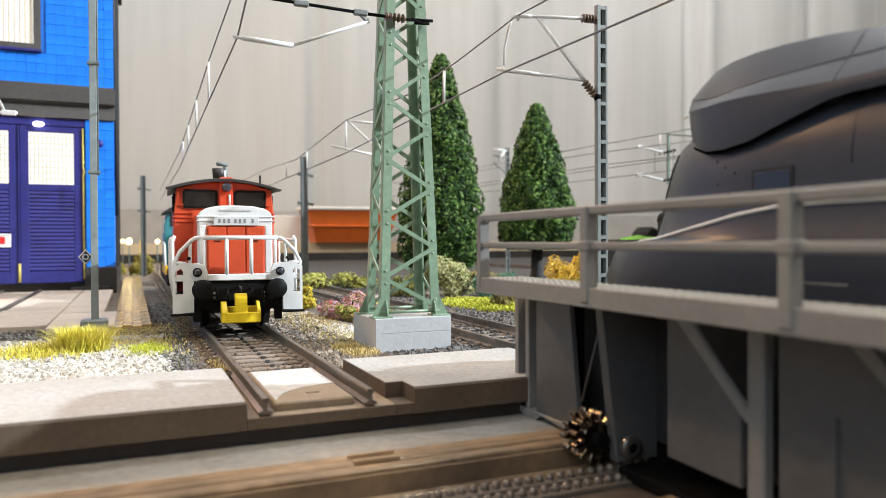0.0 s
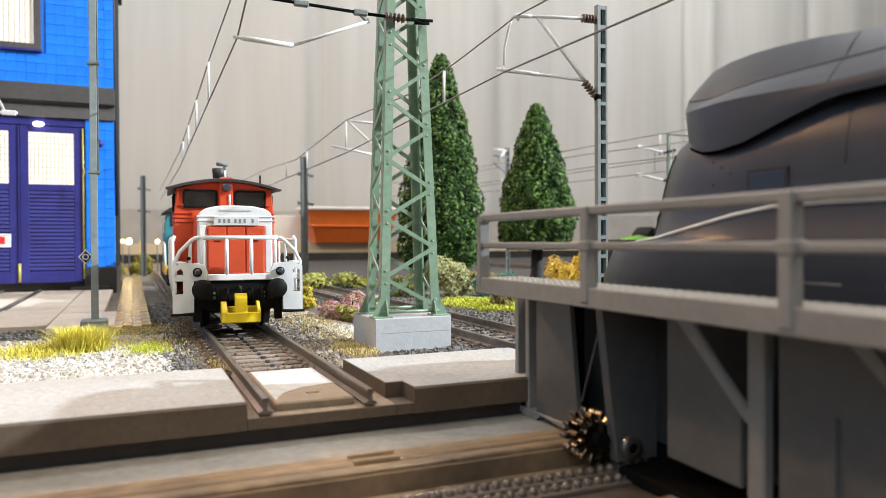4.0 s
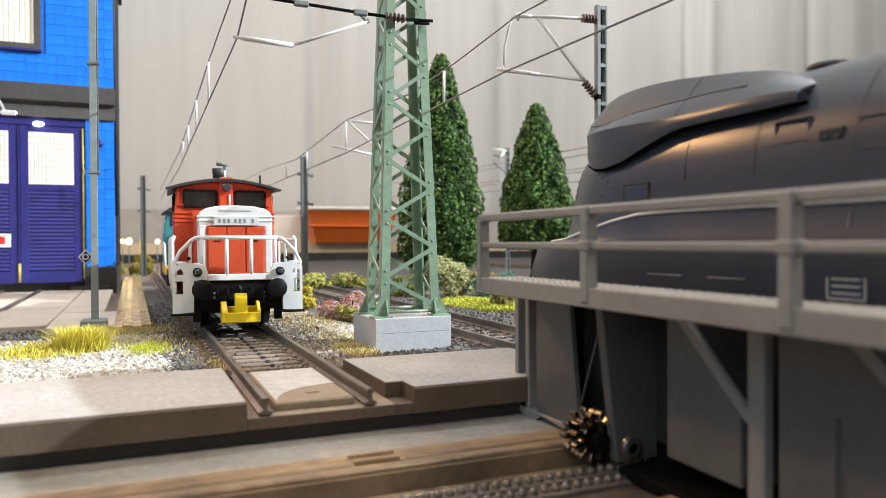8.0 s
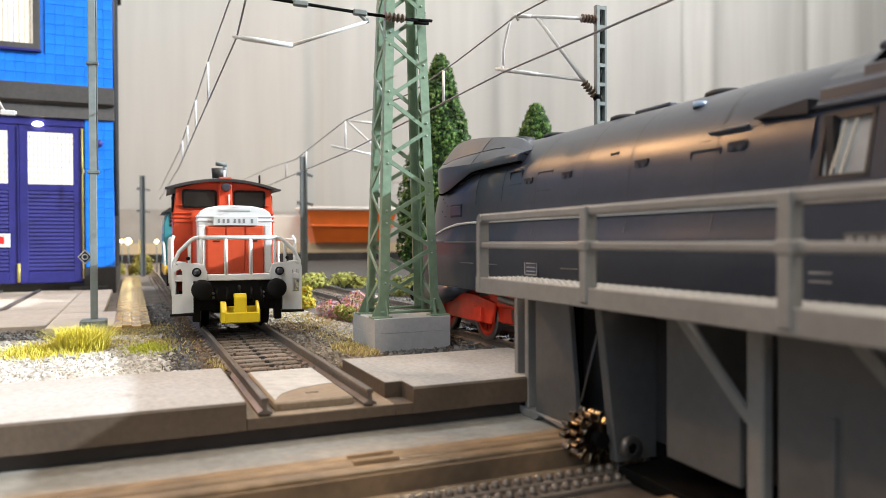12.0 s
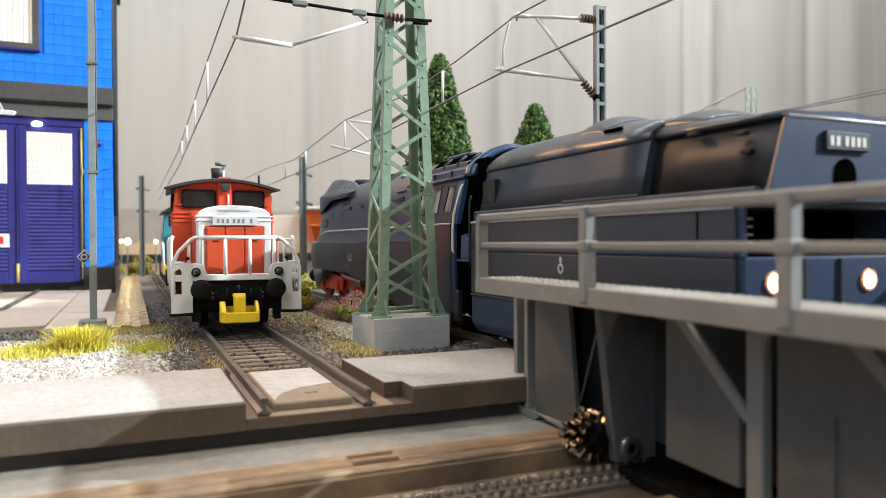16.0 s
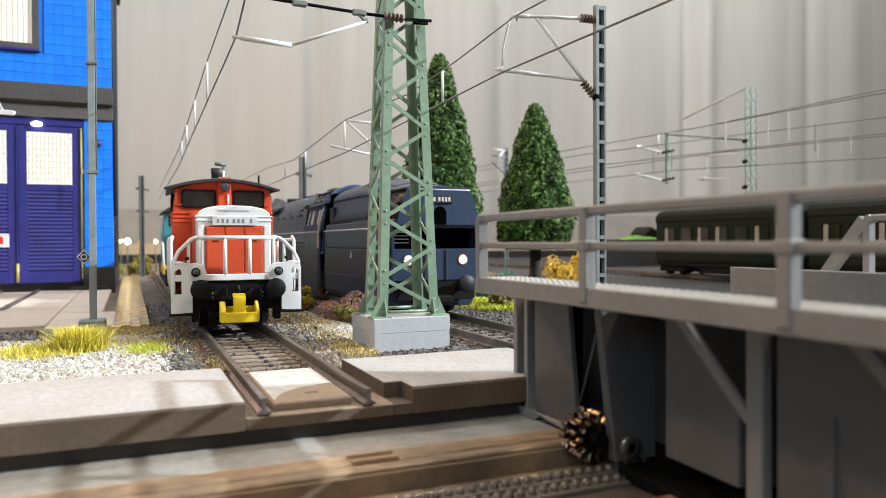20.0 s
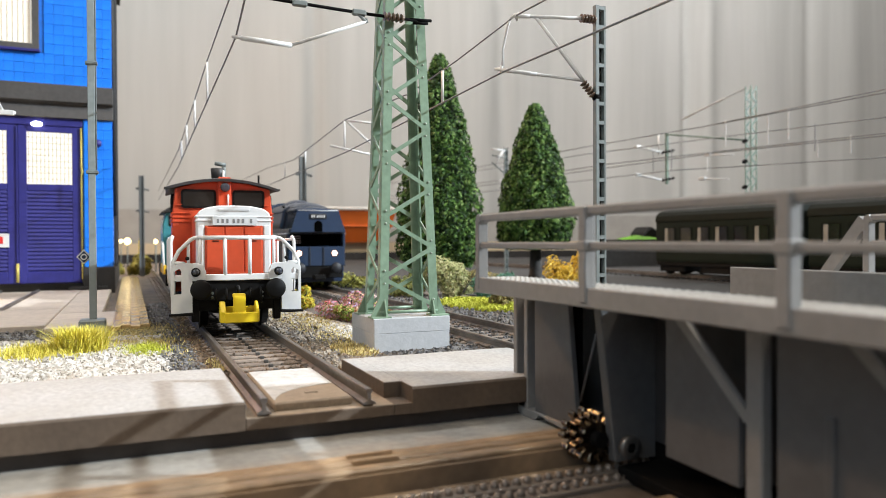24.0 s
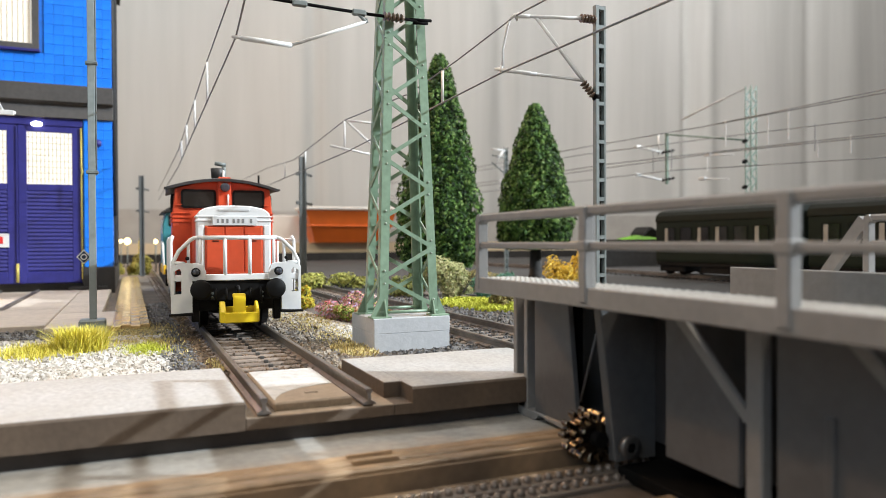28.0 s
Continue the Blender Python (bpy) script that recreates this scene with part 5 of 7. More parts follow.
for s in (-1, 1):
    part("cab_side", boxb(*sorted((s * 16.0, s * 16.5)), -191.0, CAB_F, 2.6, 29.3), M_STEAM, E)
    part("pale_lining", rods([((s * 16.45, -190.8, 29.4), (s * 16.45, CAB_F, 29.4))], 0.26, 6), M_LINE, E)
    part("window_sill_band", band(bmesh.new(), -191.0, CAB_F, 29.3, 32.2, s), M_CABBLUE, E)
    part("window_head_band", band(bmesh.new(), -191.0, CAB_F, 40.4, 41.6, s), M_CABBLUE, E)
    edges = [CAB_F] + [y for w in CAB_WINDOWS for y in w] + [-191.0]
    for y0, y1 in zip(edges[0::2], edges[1::2]):
        part("window_post", band(bmesh.new(), y1, y0, 32.1, 40.5, s), M_CABBLUE, E)
    for k, (y0, y1) in enumerate(CAB_WINDOWS):
        w = part("cab_window", band(bmesh.new(), y1, y1 + 0.5, 32.2, 40.4, s, 0.12, 0.9), M_STEAM_DARK, E, "leaning cab window with a pale drape")
        for a, b, c, d in ((y0 - 0.5, y0, 32.2, 40.4), (y1, y0, 32.2, 32.7), (y1, y0, 39.6, 40.4)):
            part("window_frame", band(bmesh.new(), a, b, c, d, s, 0.12, 0.9), M_STEAM_DARK, w)
        part("pane", band(bmesh.new(), y1 + 0.4, y0 - 0.4, 32.6, 39.7, s, -0.55, 0.1), M_PALE_PANE, w)
        lean = (0.9, 0.3, 0.6)[k]
        bm = bmesh.new()
        strap(bm, (s * (cab_x(32.7) - 0.42), y0 - 1.0 - lean, 32.7), (s * (cab_x(39.4) - 0.42), y0 - 1.0 - lean * 2.2, 39.4), (0.7, 1.6, 1.3)[k], 0.12, (s, 0, 0))
        part("drape", bm, M_DRAPE, w, "pale drape behind the glass")
        if k == 0:
            bm = bmesh.new()
            strap(bm, (s * (cab_x(32.7) - 0.42), y0 - 3.2, 32.7), (s * (cab_x(39.4) - 0.42), y0 - 4.4, 39.4), 0.5, 0.12, (s, 0, 0))
            part("drape", bm, M_DRAPE, w, "pale drape behind the glass")
    part("door_pillar", band(bmesh.new(), CAB_R, -191.0, 29.4, 41.0, s, 0.05, 1.2), M_ARCH, E, "blue-lit pillar at the cab entrance")
    part("lower_pillar", boxb(*sorted((s * 15.4, s * 16.2)), -193.2, -191.0, 6, 29.4, 0.1), M_STEAM_BLUE, E)
    part("door_handrail", tube(bmesh.new(), [(s * (cab_x(39.5) + 0.3), -194.6, 39.6), (s * (cab_x(38.8) + 0.75), -194.5, 38.8), (s * (cab_x(32) + 0.75), -193.2, 32), (s * 16.6, -192.8, 28), (s * 16.6, -192.8, 22.5), (s * 16.2, -192.8, 21.8)], 0.34, 6), M_DRAPE, E, "white handrail at the cab entrance")
    part("step_ladder", boxb(*sorted((s * 15.0, s * 16.4)), -195.5, -192.5, 4.0, 12, 0.2), M_STEAM_DARK, E)
    # plates with unreadable marks
    part("cab_plate", boxb(*sorted((s * 16.45, s * 16.62)), -174.0, -168.0, 23.2, 25.6, 0.1), M_INK, E)
    for q in range(4):
        part("plate_mark", boxb(*sorted((s * 16.58, s * 16.7)), -173.7 + q * 1.45, -172.7 + q * 1.45, 23.6, 25.2), M_FADED, E)
    for y0, z0 in ((-166.4, 20.5), (-166.4, 19.4), (-181.0, 20.2)):
        part("lettering_bar", boxb(*sorted((s * 16.45, s * 16.58)), y0, y0 + 3.2, z0, z0 + 0.35), M_FADED, E)
bm = bmesh.new()
rows = []
ROOF_HALF = [(14.0, 41.2), (13.9, 41.9), (13.1, 42.4), (12.8, 43.9), (12.3, 44.3), (11.2, 45.4), (9.2, 46.9), (6.4, 48.5), (3.2, 49.6), (0, 50.0)]
for y in (CAB_F + 0.4, -170.0, -184.0, -195.2):
    rows.append([bm.verts.new((-x, y, z)) for x, z in ROOF_HALF] + [bm.verts.new((x, y, z)) for x, z in ROOF_HALF[-2::-1]])
for a, b in zip(rows, rows[1:]):
    for k in range(len(a) - 1):
        bm.faces.new((a[k], b[k], b[k + 1], a[k + 1])).smooth = 4 < k < len(a) - 6
roof = part("cab_roof", bm, M_STEAM, E, "stepped grey cab roof")
roof.modifiers.new("thickness", "SOLIDIFY").thickness = 0.0006
for s in (-1, 1):
    part("eaves_gutter", rods([((s * 14.0, CAB_F + 1.0, 41.5), (s * 14.0, -195.2, 41.5))], 0.3), M_STEAM, roof)
    for y in (-172.5, -184.5):
        part("roof_joint", boxb(*sorted((s * 12.6, s * 13.25)), y - 0.12, y + 0.12, 42.3, 44.0), M_STEAM_DARK, roof)
    # raised roof lights, their panes parted by ribs
    for y0, y1 in ((-167.0, -175.6), (-176.6, -185.2), (-186.2, -194.0)):
        bm = bmesh.new()
        prism(bm, [(s * 12.0, 44.3), (s * 11.6, 46.0), (s * 8.6, 48.3), (s * 7.8, 47.4)], "y", y1, y0, 0.08)
        light = part("roof_light", bm, M_STEAM, roof, "raised roof light with dark panes")
        bm = bmesh.new()
        prism(bm, [(s * 11.4, 45.9), (s * 11.15, 46.5), (s * 8.95, 48.2), (s * 8.9, 47.6)], "y", y1 + 0.9, y0 - 0.9)
        part("pane", bm, M_HOLE, light)
        part("rib", rods([((s * 11.5, y1 + 0.3, 46.15), (s * 8.7, y1 + 0.3, 48.35))], 0.3), M_STEAM, light)
part("roof_vent", boxb(-5, 5, -178, -164, 49.2, 50.5, 0.4), M_STEAM, roof)
# rim in two steps round the open rear of the cab, blue light in its colour
for k0, k1, y0, y1, lab in ((1.055, 0.97, -194.8, -197.0, "blue-lit rim round the open rear of the cab"), (1.01, 0.92, -196.9, -198.6, "inner blue-lit rim of the cab arch")):
    ring = [(-x, z) for x, z in ROOF_HALF[1:]] + [(x, z) for x, z in ROOF_HALF[-2:0:-1]]
    bm = bmesh.new()
    loft(bm, [[(x * k, y, 41.4 + (z - 41.4) * (1.0 + (k - 1) * 1.6)) for x, z in ring] for k, y in ((k0, y0), (k0, y1), (k1, y1), (k1, y0), (k0, y0))], caps=False)
    part("cab_arch", bm, M_ARCH, E, lab)
part("cab_floor", boxb(-15.8, 15.8, -203, CAB_F - 0.2, 19.6, 20.2), M_ARCH, E, "blue-lit cab floor plate")
part("boiler_back", boxb(-15.0, 15.0, -165.4, -164.4, 2.6, 40.0), M_STEAM_DARK, E)
for s in (-1, 1):
    part("tool_chest", prism(bmesh.new(), [(-195.0, 20.2), (-202.2, 20.2), (-202.2, 24.6), (-199.2, 25.2), (-198.4, 26.8), (-195.4, 26.2)], "x", *sorted((s * 12.4, s * 15.4)), 0.2), M_ARCH, E, "blue-lit chest in the cab entrance")
part("bellows", boxb(-12, 12, -204, -192, 5, 46, 0.5), M_HOLE, E)
bm = bmesh.new()
box(bm, -10, 10, -162, -24, 4.5, 13, 0.3)
part("chassis", bm, M_WHEEL_RED, E, "red painted chassis")
for s in (-1, 1):
    part("bogie_frame", prism(bmesh.new(), [(-32, 4.0), (-68, 4.0), (-70, 9.5), (-58, 11), (-44, 11), (-31, 9.0)], "x", *sorted((s * 10.9, s * 11.9)), 0.2), M_WHEEL_RED, E, "red bogie frame")
    part("axle_box", boxb(*sorted((s * 11.8, s * 12.9)), -40, -36, 4.2, 8.0, 0.3), M_WHEEL_RED, E)
    part("axle_box", boxb(*sorted((s * 11.8, s * 12.9)), -64, -60, 4.2, 8.0, 0.3), M_WHEEL_RED, E)
    part("spring", boxb(*sorted((s * 11.8, s * 12.6)), -45, -31, 8.2, 9.4, 0.2), M_UNDER, E)
    part("rail_guard", boxb(*sorted((s * 8.2, s * 9.4)), -27.5, -26.5, 1.0, 9.0, 0.2), M_WHEEL_RED, E)
for s in (-1, 1):
    part("frame_bar", boxb(*sorted((s * 10.2, s * 11.2)), -150, -66, 8.6, 13, 0.2), M_WHEEL_RED, E, "red frame bar")
    part("cylinder", turned(bmesh.new(), [(0.2, -6), (3.2, -6), (3.4, 6), (0.2, 6)], (s * 11.6, -110, 9.8), "y", 18), M_UNDER, E, "dark cylinder block")
    part("connecting_rod", rods([((s * 13.6, -76, 11.0), (s * 13.6, -114, 8.4))], 0.9), M_TYRE, E)
    part("side_rod", boxb(*sorted((s * 12.4, s * 13.0)), -142, -86, 7.0, 8.8, 0.3), M_TYRE, E)


def spoked_wheel(r, spokes):
    bm = bmesh.new()
    hoop(bm, [(r - 1.6, -0.9), (r - 0.3, -0.9), (r - 0.3, 0.9), (r - 1.6, 0.9)], (0, 0, 0), "x", 28)
    turned(bm, [(0.2, -1.1), (r * 0.24, -1.1), (r * 0.24, 1.1), (0.2, 1.1)], (0, 0, 0), "x", 14)
    for k in range(spokes):
        a = k * math.tau / spokes
        strap(bm, (0, math.cos(a) * r * 0.2, math.sin(a) * r * 0.2), (0, math.cos(a) * (r - 1.2), math.sin(a) * (r - 1.2)), 0.8, 0.9, (1, 0, 0))
    bmesh.ops.recalc_face_normals(bm, faces=bm.faces)
    return bm


STEAM_WHEELS = []
for r, spokes, ys in ((5.7, 9, (-38, -62)), (11.4, 14, (-88, -114, -140)), (7.0, 10, (-170,))):
    face = mesh_of("wheel", spoked_wheel(r, spokes), M_WHEEL_RED)
    tread = mesh_of("tyre", hoop(bmesh.new(), [(r - 0.4, -1.0), (r + 0.8, -1.0), (r + 0.8, -0.5), (r, -0.3), (r, 1.0), (r - 0.4, 1.0)], (0, 0, 0), "x", 30), M_TYRE)
    for y in ys:
        for s in (-1, 1):
            home = (s * 9.2 if r < 10 else s * 9.8, y, r)
            w = part("wheel", face, None, E, "red spoked wheel", at=home)
            part("tyre", tread, None, w)
            STEAM_WHEELS.append((w, r, home))

# tender
T0 = -203.0
bm = bmesh.new()
box(bm, -16.3, 16.3, -287.9, T0, 11.8, 22.3, 0.4)
box(bm, -16.3, 16.3, -281.5, T0, 22.2, 29.4, 0.3)
for s in (-1, 1):
    box(bm, *sorted((s * 15.2, s * 16.3)), -288.1, -280.5, 22.2, 29.4, 0.2)
tender = part("tender_body", bm, M_STEAM, E, "grey streamlined tender")
part("tender_sill", boxb(-15.6, 15.6, -291.1, T0, 29.3, 32.2, 0.4), M_STEAM, tender)
part("tender_skirt", prism(bmesh.new(), [(-15.0, 2.6), (15.0, 2.6), (16.2, 4.5), (16.4, 11.6), (-16.4, 11.6), (-16.2, 4.5)], "y", -284.5, T0 - 0.5, 0.3), M_STEAM_BLUE, tender)
for s in (-1, 1):
    part("pale_lining", rods([((s * 16.4, -287.7, 29.4), (s * 16.4, T0 - 0.5, 29.4))], 0.3, 6), M_LINE, tender)
    part("skirt_moulding", rods([((s * 16.4, -287.7, 11.7), (s * 16.4, T0 - 0.5, 11.7))], 0.3, 6), M_STEAM, tender)
# coal cover: leaning flat sides under a rounded roof with an overhanging eave
COVER = [(-202.1, 44.6, 12.4, 9.8), (-202.8, 46.4, 13.5, 10.9), (-204.4, 47.9, 14.4, 11.7), (-207.2, 48.6, 14.9, 12.1), (-213, 48.9, 15.1, 12.3), (-245, 48.9, 15.2, 12.4), (-258.1, 47.6, 15.2, 12.4), (-266.5, 46.4, 15.2, 12.4)]


def cover_z(y, x):
    """Height of the rounded tender roof."""
    zt = float(np.interp(-y, [-p[0] for p in COVER] + [292.1], [p[1] for p in COVER] + [43.0]))
    w = float(np.interp(-y, [-p[0] for p in COVER] + [292.1], [p[3] for p in COVER] + [11.2])) + 0.7
    return 42.6 + (zt - 42.6) * (1 - (x / w) ** 2) ** 0.62


def roof_ring(y, zt, w1):
    r = [(-w1 - 0.75, y, 41.9), (-w1 - 0.8, y, 42.4)]
    for k in range(1, 12):
        x = -(w1 + 0.7) * math.cos(math.pi * k / 12)
        r.append((x, y, 42.6 + (zt - 42.6) * (1 - (x / (w1 + 0.7)) ** 2) ** 0.62))
    return r + [(w1 + 0.8, y, 42.4), (w1 + 0.75, y, 41.9)]


sides = [[(-w0, y, 32.0), (-w0 * 0.55 - (w1 + 0.5) * 0.45, y, 36.3), (-w1 - 0.55, y, 41.6), (-w1 - 0.45, y, 42.1), (w1 + 0.45, y, 42.1), (w1 + 0.55, y, 41.6), (w0 * 0.55 + (w1 + 0.5) * 0.45, y, 36.3), (w0, y, 32.0)] for y, zt, w0, w1 in COVER]
part("coal_cover", loft(bmesh.new(), sides), M_STEAM, tender, "leaning flat sides of the coal cover")
part("cover_roof", loft(bmesh.new(), [roof_ring(y, zt, w1) for y, zt, w0, w1 in COVER]), M_STEAM, tender, "rounded roof over the coal bunker")
tank = [(-266.4, 46.4, 13.4, 11.6), (-275.3, 45.2, 13.4, 11.5), (-284.5, 43.8, 13.6, 11.2), (-292.1, 43.0, 14.6, 11.0)]
# tank sides take the darker grey as the shade of their recess
part("water_tank", loft(bmesh.new(), [[(-w0, y, 32.0), (-w1 + 0.1, y, 41.8), (w1 - 0.1, y, 41.8), (w0, y, 32.0)] for y, zt, w0, w1 in tank]), M_STEAM_DARK, tender)
part("water_tank_top", loft(bmesh.new(), [roof_ring(y, zt, w1 - 0.1) for y, zt, w0, w1 in tank]), M_STEAM, tender)
# two smooth saddles that bulge out of the roof
for y0, y1, lift in ((-239.5, -250.0, 1.3), (-266.0, -276.0, 1.3)):
    rings = []
    for k in range(9):
        y = y0 + (y1 - y0) * k / 8
        up = lift * math.sin(math.pi * (k / 8) ** 0.7) ** 0.8
        ring = []
        for q in range(13):
            x = -10.2 + 20.4 * q / 12
            ring.append((x, y, cover_z(y, x) + 0.03 + up * (1 - (abs(x) / 10.2) ** 3)))
        rings.append(ring + [(10.0, y, 42.8), (-10.0, y, 42.8)])
    part("roof_saddle", loft(bmesh.new(), rings), M_STEAM, tender, "smooth raised saddle on the tender roof")
for s in (-1, 1):
    # two thin parallel rails with a dark slit between them, just over the eave
    for x, z in ((12.75, 42.9), (12.2, 43.9)):
        part("cover_rib", rods([((s * x, -213.5, z), (s * x, -236.5, z))], 0.16), M_STEAM, tender)
    part("cover_slit", prism(bmesh.new(), [(s * 12.3, 43.0), (s * 12.75, 43.0), (s * 12.3, 43.8), (s * 11.9, 43.8)], "y", -236.2, -213.9), M_HOLE, tender)
    part("cover_rib", rods([((s * 12.7, -240, 43.0), (s * 12.7, -251, 43.0))], 0.16), M_STEAM, tender)
    part("roof_slot", boxb(*sorted((s * 10.5, s * 11.4)), -256.0, -251.2, 45.0, 45.75, 0.08), M_HOLE, tender)
    part("tender_window", prism(bmesh.new(), [(-213.2, 34.0), (-206.8, 34.0), (-206.8, 39.4), (-213.2, 39.4)], "x", *sorted((s * 13.1, s * 14.75))), M_STEAM_DARK, tender)
    part("emblem", hoop(bmesh.new(), [(0.55, s * 16.28), (1.1, s * 16.28), (1.1, s * 16.4), (0.55, s * 16.4)], (0, -243.8, 19.2), "x", 16), M_PALE_PANE, tender, "pale ring emblem")
    part("emblem_top", boxb(*sorted((s * 16.25, s * 16.4)), -244.3, -243.3, 20.4, 21.6, 0.1), M_PALE_PANE, tender)
for s in (-1, 1):
    for y, z in ((-286, 40.2), (-287, 37.5), (-276.5, 41.4)):
        part("bracket", boxb(*sorted((s * 12.2, s * 13.4)), y - 1.1, y + 0.9, z - 0.3, z + 0.3, 0.1), M_STEAM_DARK, tender)
    part("tank_step", boxb(*sorted((s * 14.3, s * 15.4)), -266.1, -242.6, 32.1, 32.7, 0.1), M_STEAM, tender)
    part("entrance_handrail", tube(bmesh.new(), [(s * 15.9, -202.8, 36), (s * 16.5, -203.0, 34.5), (s * 16.6, -203.0, 20), (s * 16.2, -202.8, 18.5)], 0.3, 6), M_STEAM_DARK, E)
# rear
back = part("tender_back", prism(bmesh.new(), [(-15.2, 30.2), (15.2, 30.2), (11.3, 42.0), (8.0, 42.7), (0, 43.2), (-8.0, 42.7), (-11.3, 42.0)], "y", -292.7, -292, 0.08), M_STEAM_BLUE, E, "tender back over a dark band, cool blue light in its colour")
part("top_lip", rods([((-11.0, -292.7, 41.9), (11.0, -292.7, 41.9))], 0.22), M_LINE, back)
# recess floor blackened as the shade in the band
part("dark_band", boxb(-15.1, 15.1, -283, -281.7, 22.4, 29.2), M_HOLE, back)
part("lower_back", boxb(-15.5, 15.5, -289.1, -287.5, 11.6, 22.3, 0.3), M_STEAM_BLUE, back)
for x in (-15.2, 15.2):
    part("band_post", boxb(x - 0.5, x + 0.5, -289.1, -287.7, 22.0, 30.4, 0.2), M_STEAM_BLUE, back)
plate = part("number_plate", boxb(-4.5, 4.5, -293.4, -292.6, 37.4, 40.1, 0.15), M_STEAM_DARK, back, "dark plate with pale marks")
for x in (-3.5, -2.3, -0.5, 0.7, 1.9, 3.1):
    part("plate_mark", boxb(x - 0.36, x + 0.36, -293.5, -293.4, 38.0, 39.4), M_LINE, plate)
bm = bmesh.new()
prism(bm, [(2.2 * math.cos(radians(a)), 34.2 + 2.2 * math.sin(radians(a))) for a in range(0, 181, 20)] + [(-2.2, 30.4), (2.2, 30.4)], "y", -292.9, -292.5)
part("coupling_hole", bm, M_HOLE, back, "black arched opening")
for s in (-1, 1):
    l = part("tail_lamp", turned(bmesh.new(), [(1.7, 1.0), (1.75, -1.2), (1.4, -1.5), (1.3, -0.9)], (s * 9.9, -287.9, 18.6), "y", 18), M_STEAM_BLUE, back)
    part("lens_rim", turned(bmesh.new(), [(1.35, -1.0), (1.75, -1.35), (1.65, -1.6), (1.3, -1.2)], (s * 9.9, -287.9, 18.6), "y", 18), M_LAMP_RIM, l, "orange glowing rim")
    part("lens", turned(bmesh.new(), [(1.5, -0.9), (1.25, -1.6), (0.05, -1.95)], (s * 9.9, -287.9, 18.6), "y", 16), M_LAMP, l, "glowing warm white lamp")
    part("buffer", turned(bmesh.new(), [(1.6, 1), (1.6, -2.6), (2.6, -3.0), (3.1, -3.6), (2.4, -4.2), (0.1, -4.4)], (s * 10.0, -288.9, 10.6), "y", 20), M_STEAM_DARK, back)
part("door_strip", boxb(-4.2, -3.4, -289.6, -289, 11.8, 22.0, 0.1), M_STEAM, back)
part("door_strip", boxb(3.4, 4.2, -289.6, -289, 11.8, 22.0, 0.1), M_STEAM, back)
for z in (24.2, 25.4, 26.6, 27.8):
    part("lettering_bar", boxb(-14.0, -7.5, -283.2, -282.9, z, z + 0.35), M_PLATE, back)
part("rear_coupling", boxb(-3, 3, -296.5, -290.5, 4.5, 7.0, 0.4), M_UNDER, E)
part("rear_beam", boxb(-14.5, 14.5, -288.9, -286.5, 5.0, 11.6, 0.3), M_UNDER, E)
face = mesh_of("tender_wheel", turned(bmesh.new(), [(0.3, -1.2), (6.4, -1.2), (5.7, -0.4), (5.7, 1), (0.3, 1)], (0, 0, 0), "x", 20), M_UNDER)
for y in (-214.2, -233.1, -260, -277.8):
    for s in (-1, 1):
        w = part("wheel", face, None, E, at=(s * 9.0, y, 5.7))
        STEAM_WHEELS.append((w, 5.7, (s * 9.0, y, 5.7)))


# ---- engine shed with blue tiles ----
M_TILE = mat("blue_tile", (0.012, 0.21, 0.86), 0.38, vary=0.05, grain=500, blotch=60, bump=0.05, piece=0.07, second=(0.01, 0.18, 0.78))
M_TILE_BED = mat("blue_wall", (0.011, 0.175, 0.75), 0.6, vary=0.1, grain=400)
# side wall painted dark with shade; also keeps blue reflections off the locomotive
M_SIDE_SHADE = mat("side_wall_shade", (0.02, 0.025, 0.05), 0.7, vary=0.2, grain=400)
M_DOOR = mat("indigo_door", (0.025, 0.025, 0.20), 0.5, vary=0.1, grain=500, blotch=60, second=(0.02, 0.02, 0.15))
M_LINTEL = mat("dark_fascia", (0.075, 0.070, 0.068), 0.7, vary=0.12, grain=500, blotch=50)
M_PLINTH = mat("dark_plinth", (0.028, 0.027, 0.028), 0.7, vary=0.15, grain=500)
M_LIT = mat("lit_ribbed_glass", (0.8, 0.76, 0.68), 0.3, vary=0.05, grain=200)
_b = M_LIT.node_tree.nodes["Principled BSDF"]
_b.inputs["Emission Color"].default_value = (1.0, 0.95, 0.85, 1)
_b.inputs["Emission Strength"].default_value = 0.4
M_RIB = mat("glazing_bar", (0.50, 0.44, 0.32), 0.4, vary=0.1)
M_GOLD = mat("brass_trim", (0.55, 0.45, 0.12), 0.4, metal=0.3, vary=0.1)
M_BULB = glow("glow_white", (1.0, 0.96, 0.88), 9.0)
M_RED_SIGN = mat("red_sign", (0.7, 0.03, 0.03), 0.5, vary=0.05)

shed = thing("engine_shed", (-36.6, 325, 0), "blue tiled engine shed with indigo folding doors and lit windows", "building")
H = shed
wall = part("front_wall", boxb(-150, 0, 0.5, 6, 108, 215), M_TILE_BED, H)
part("corner_pier", boxb(-14.6, 0, 0.5, 6, 11, 93), M_TILE_BED, H)
side = part("side_wall", boxb(-4, -0.6, 6, 190, 11, 215), M_SIDE_SHADE, H)
part("plinth", boxb(-15, 0.8, -1, 190, -3, 11.5, 0.3), M_PLINTH, H)
part("plinth_foot", boxb(-22, -3, -6, -1, -3, 1.2, 0.3), M_PLINTH, H)
part("fascia", prism(bmesh.new(), [(-1.5, 92.5), (-0.4, 100), (-3.5, 101), (-4.2, 110), (6, 110), (6, 92.5)], "x", -150, 0.6, 0.2), M_LINTEL, H)
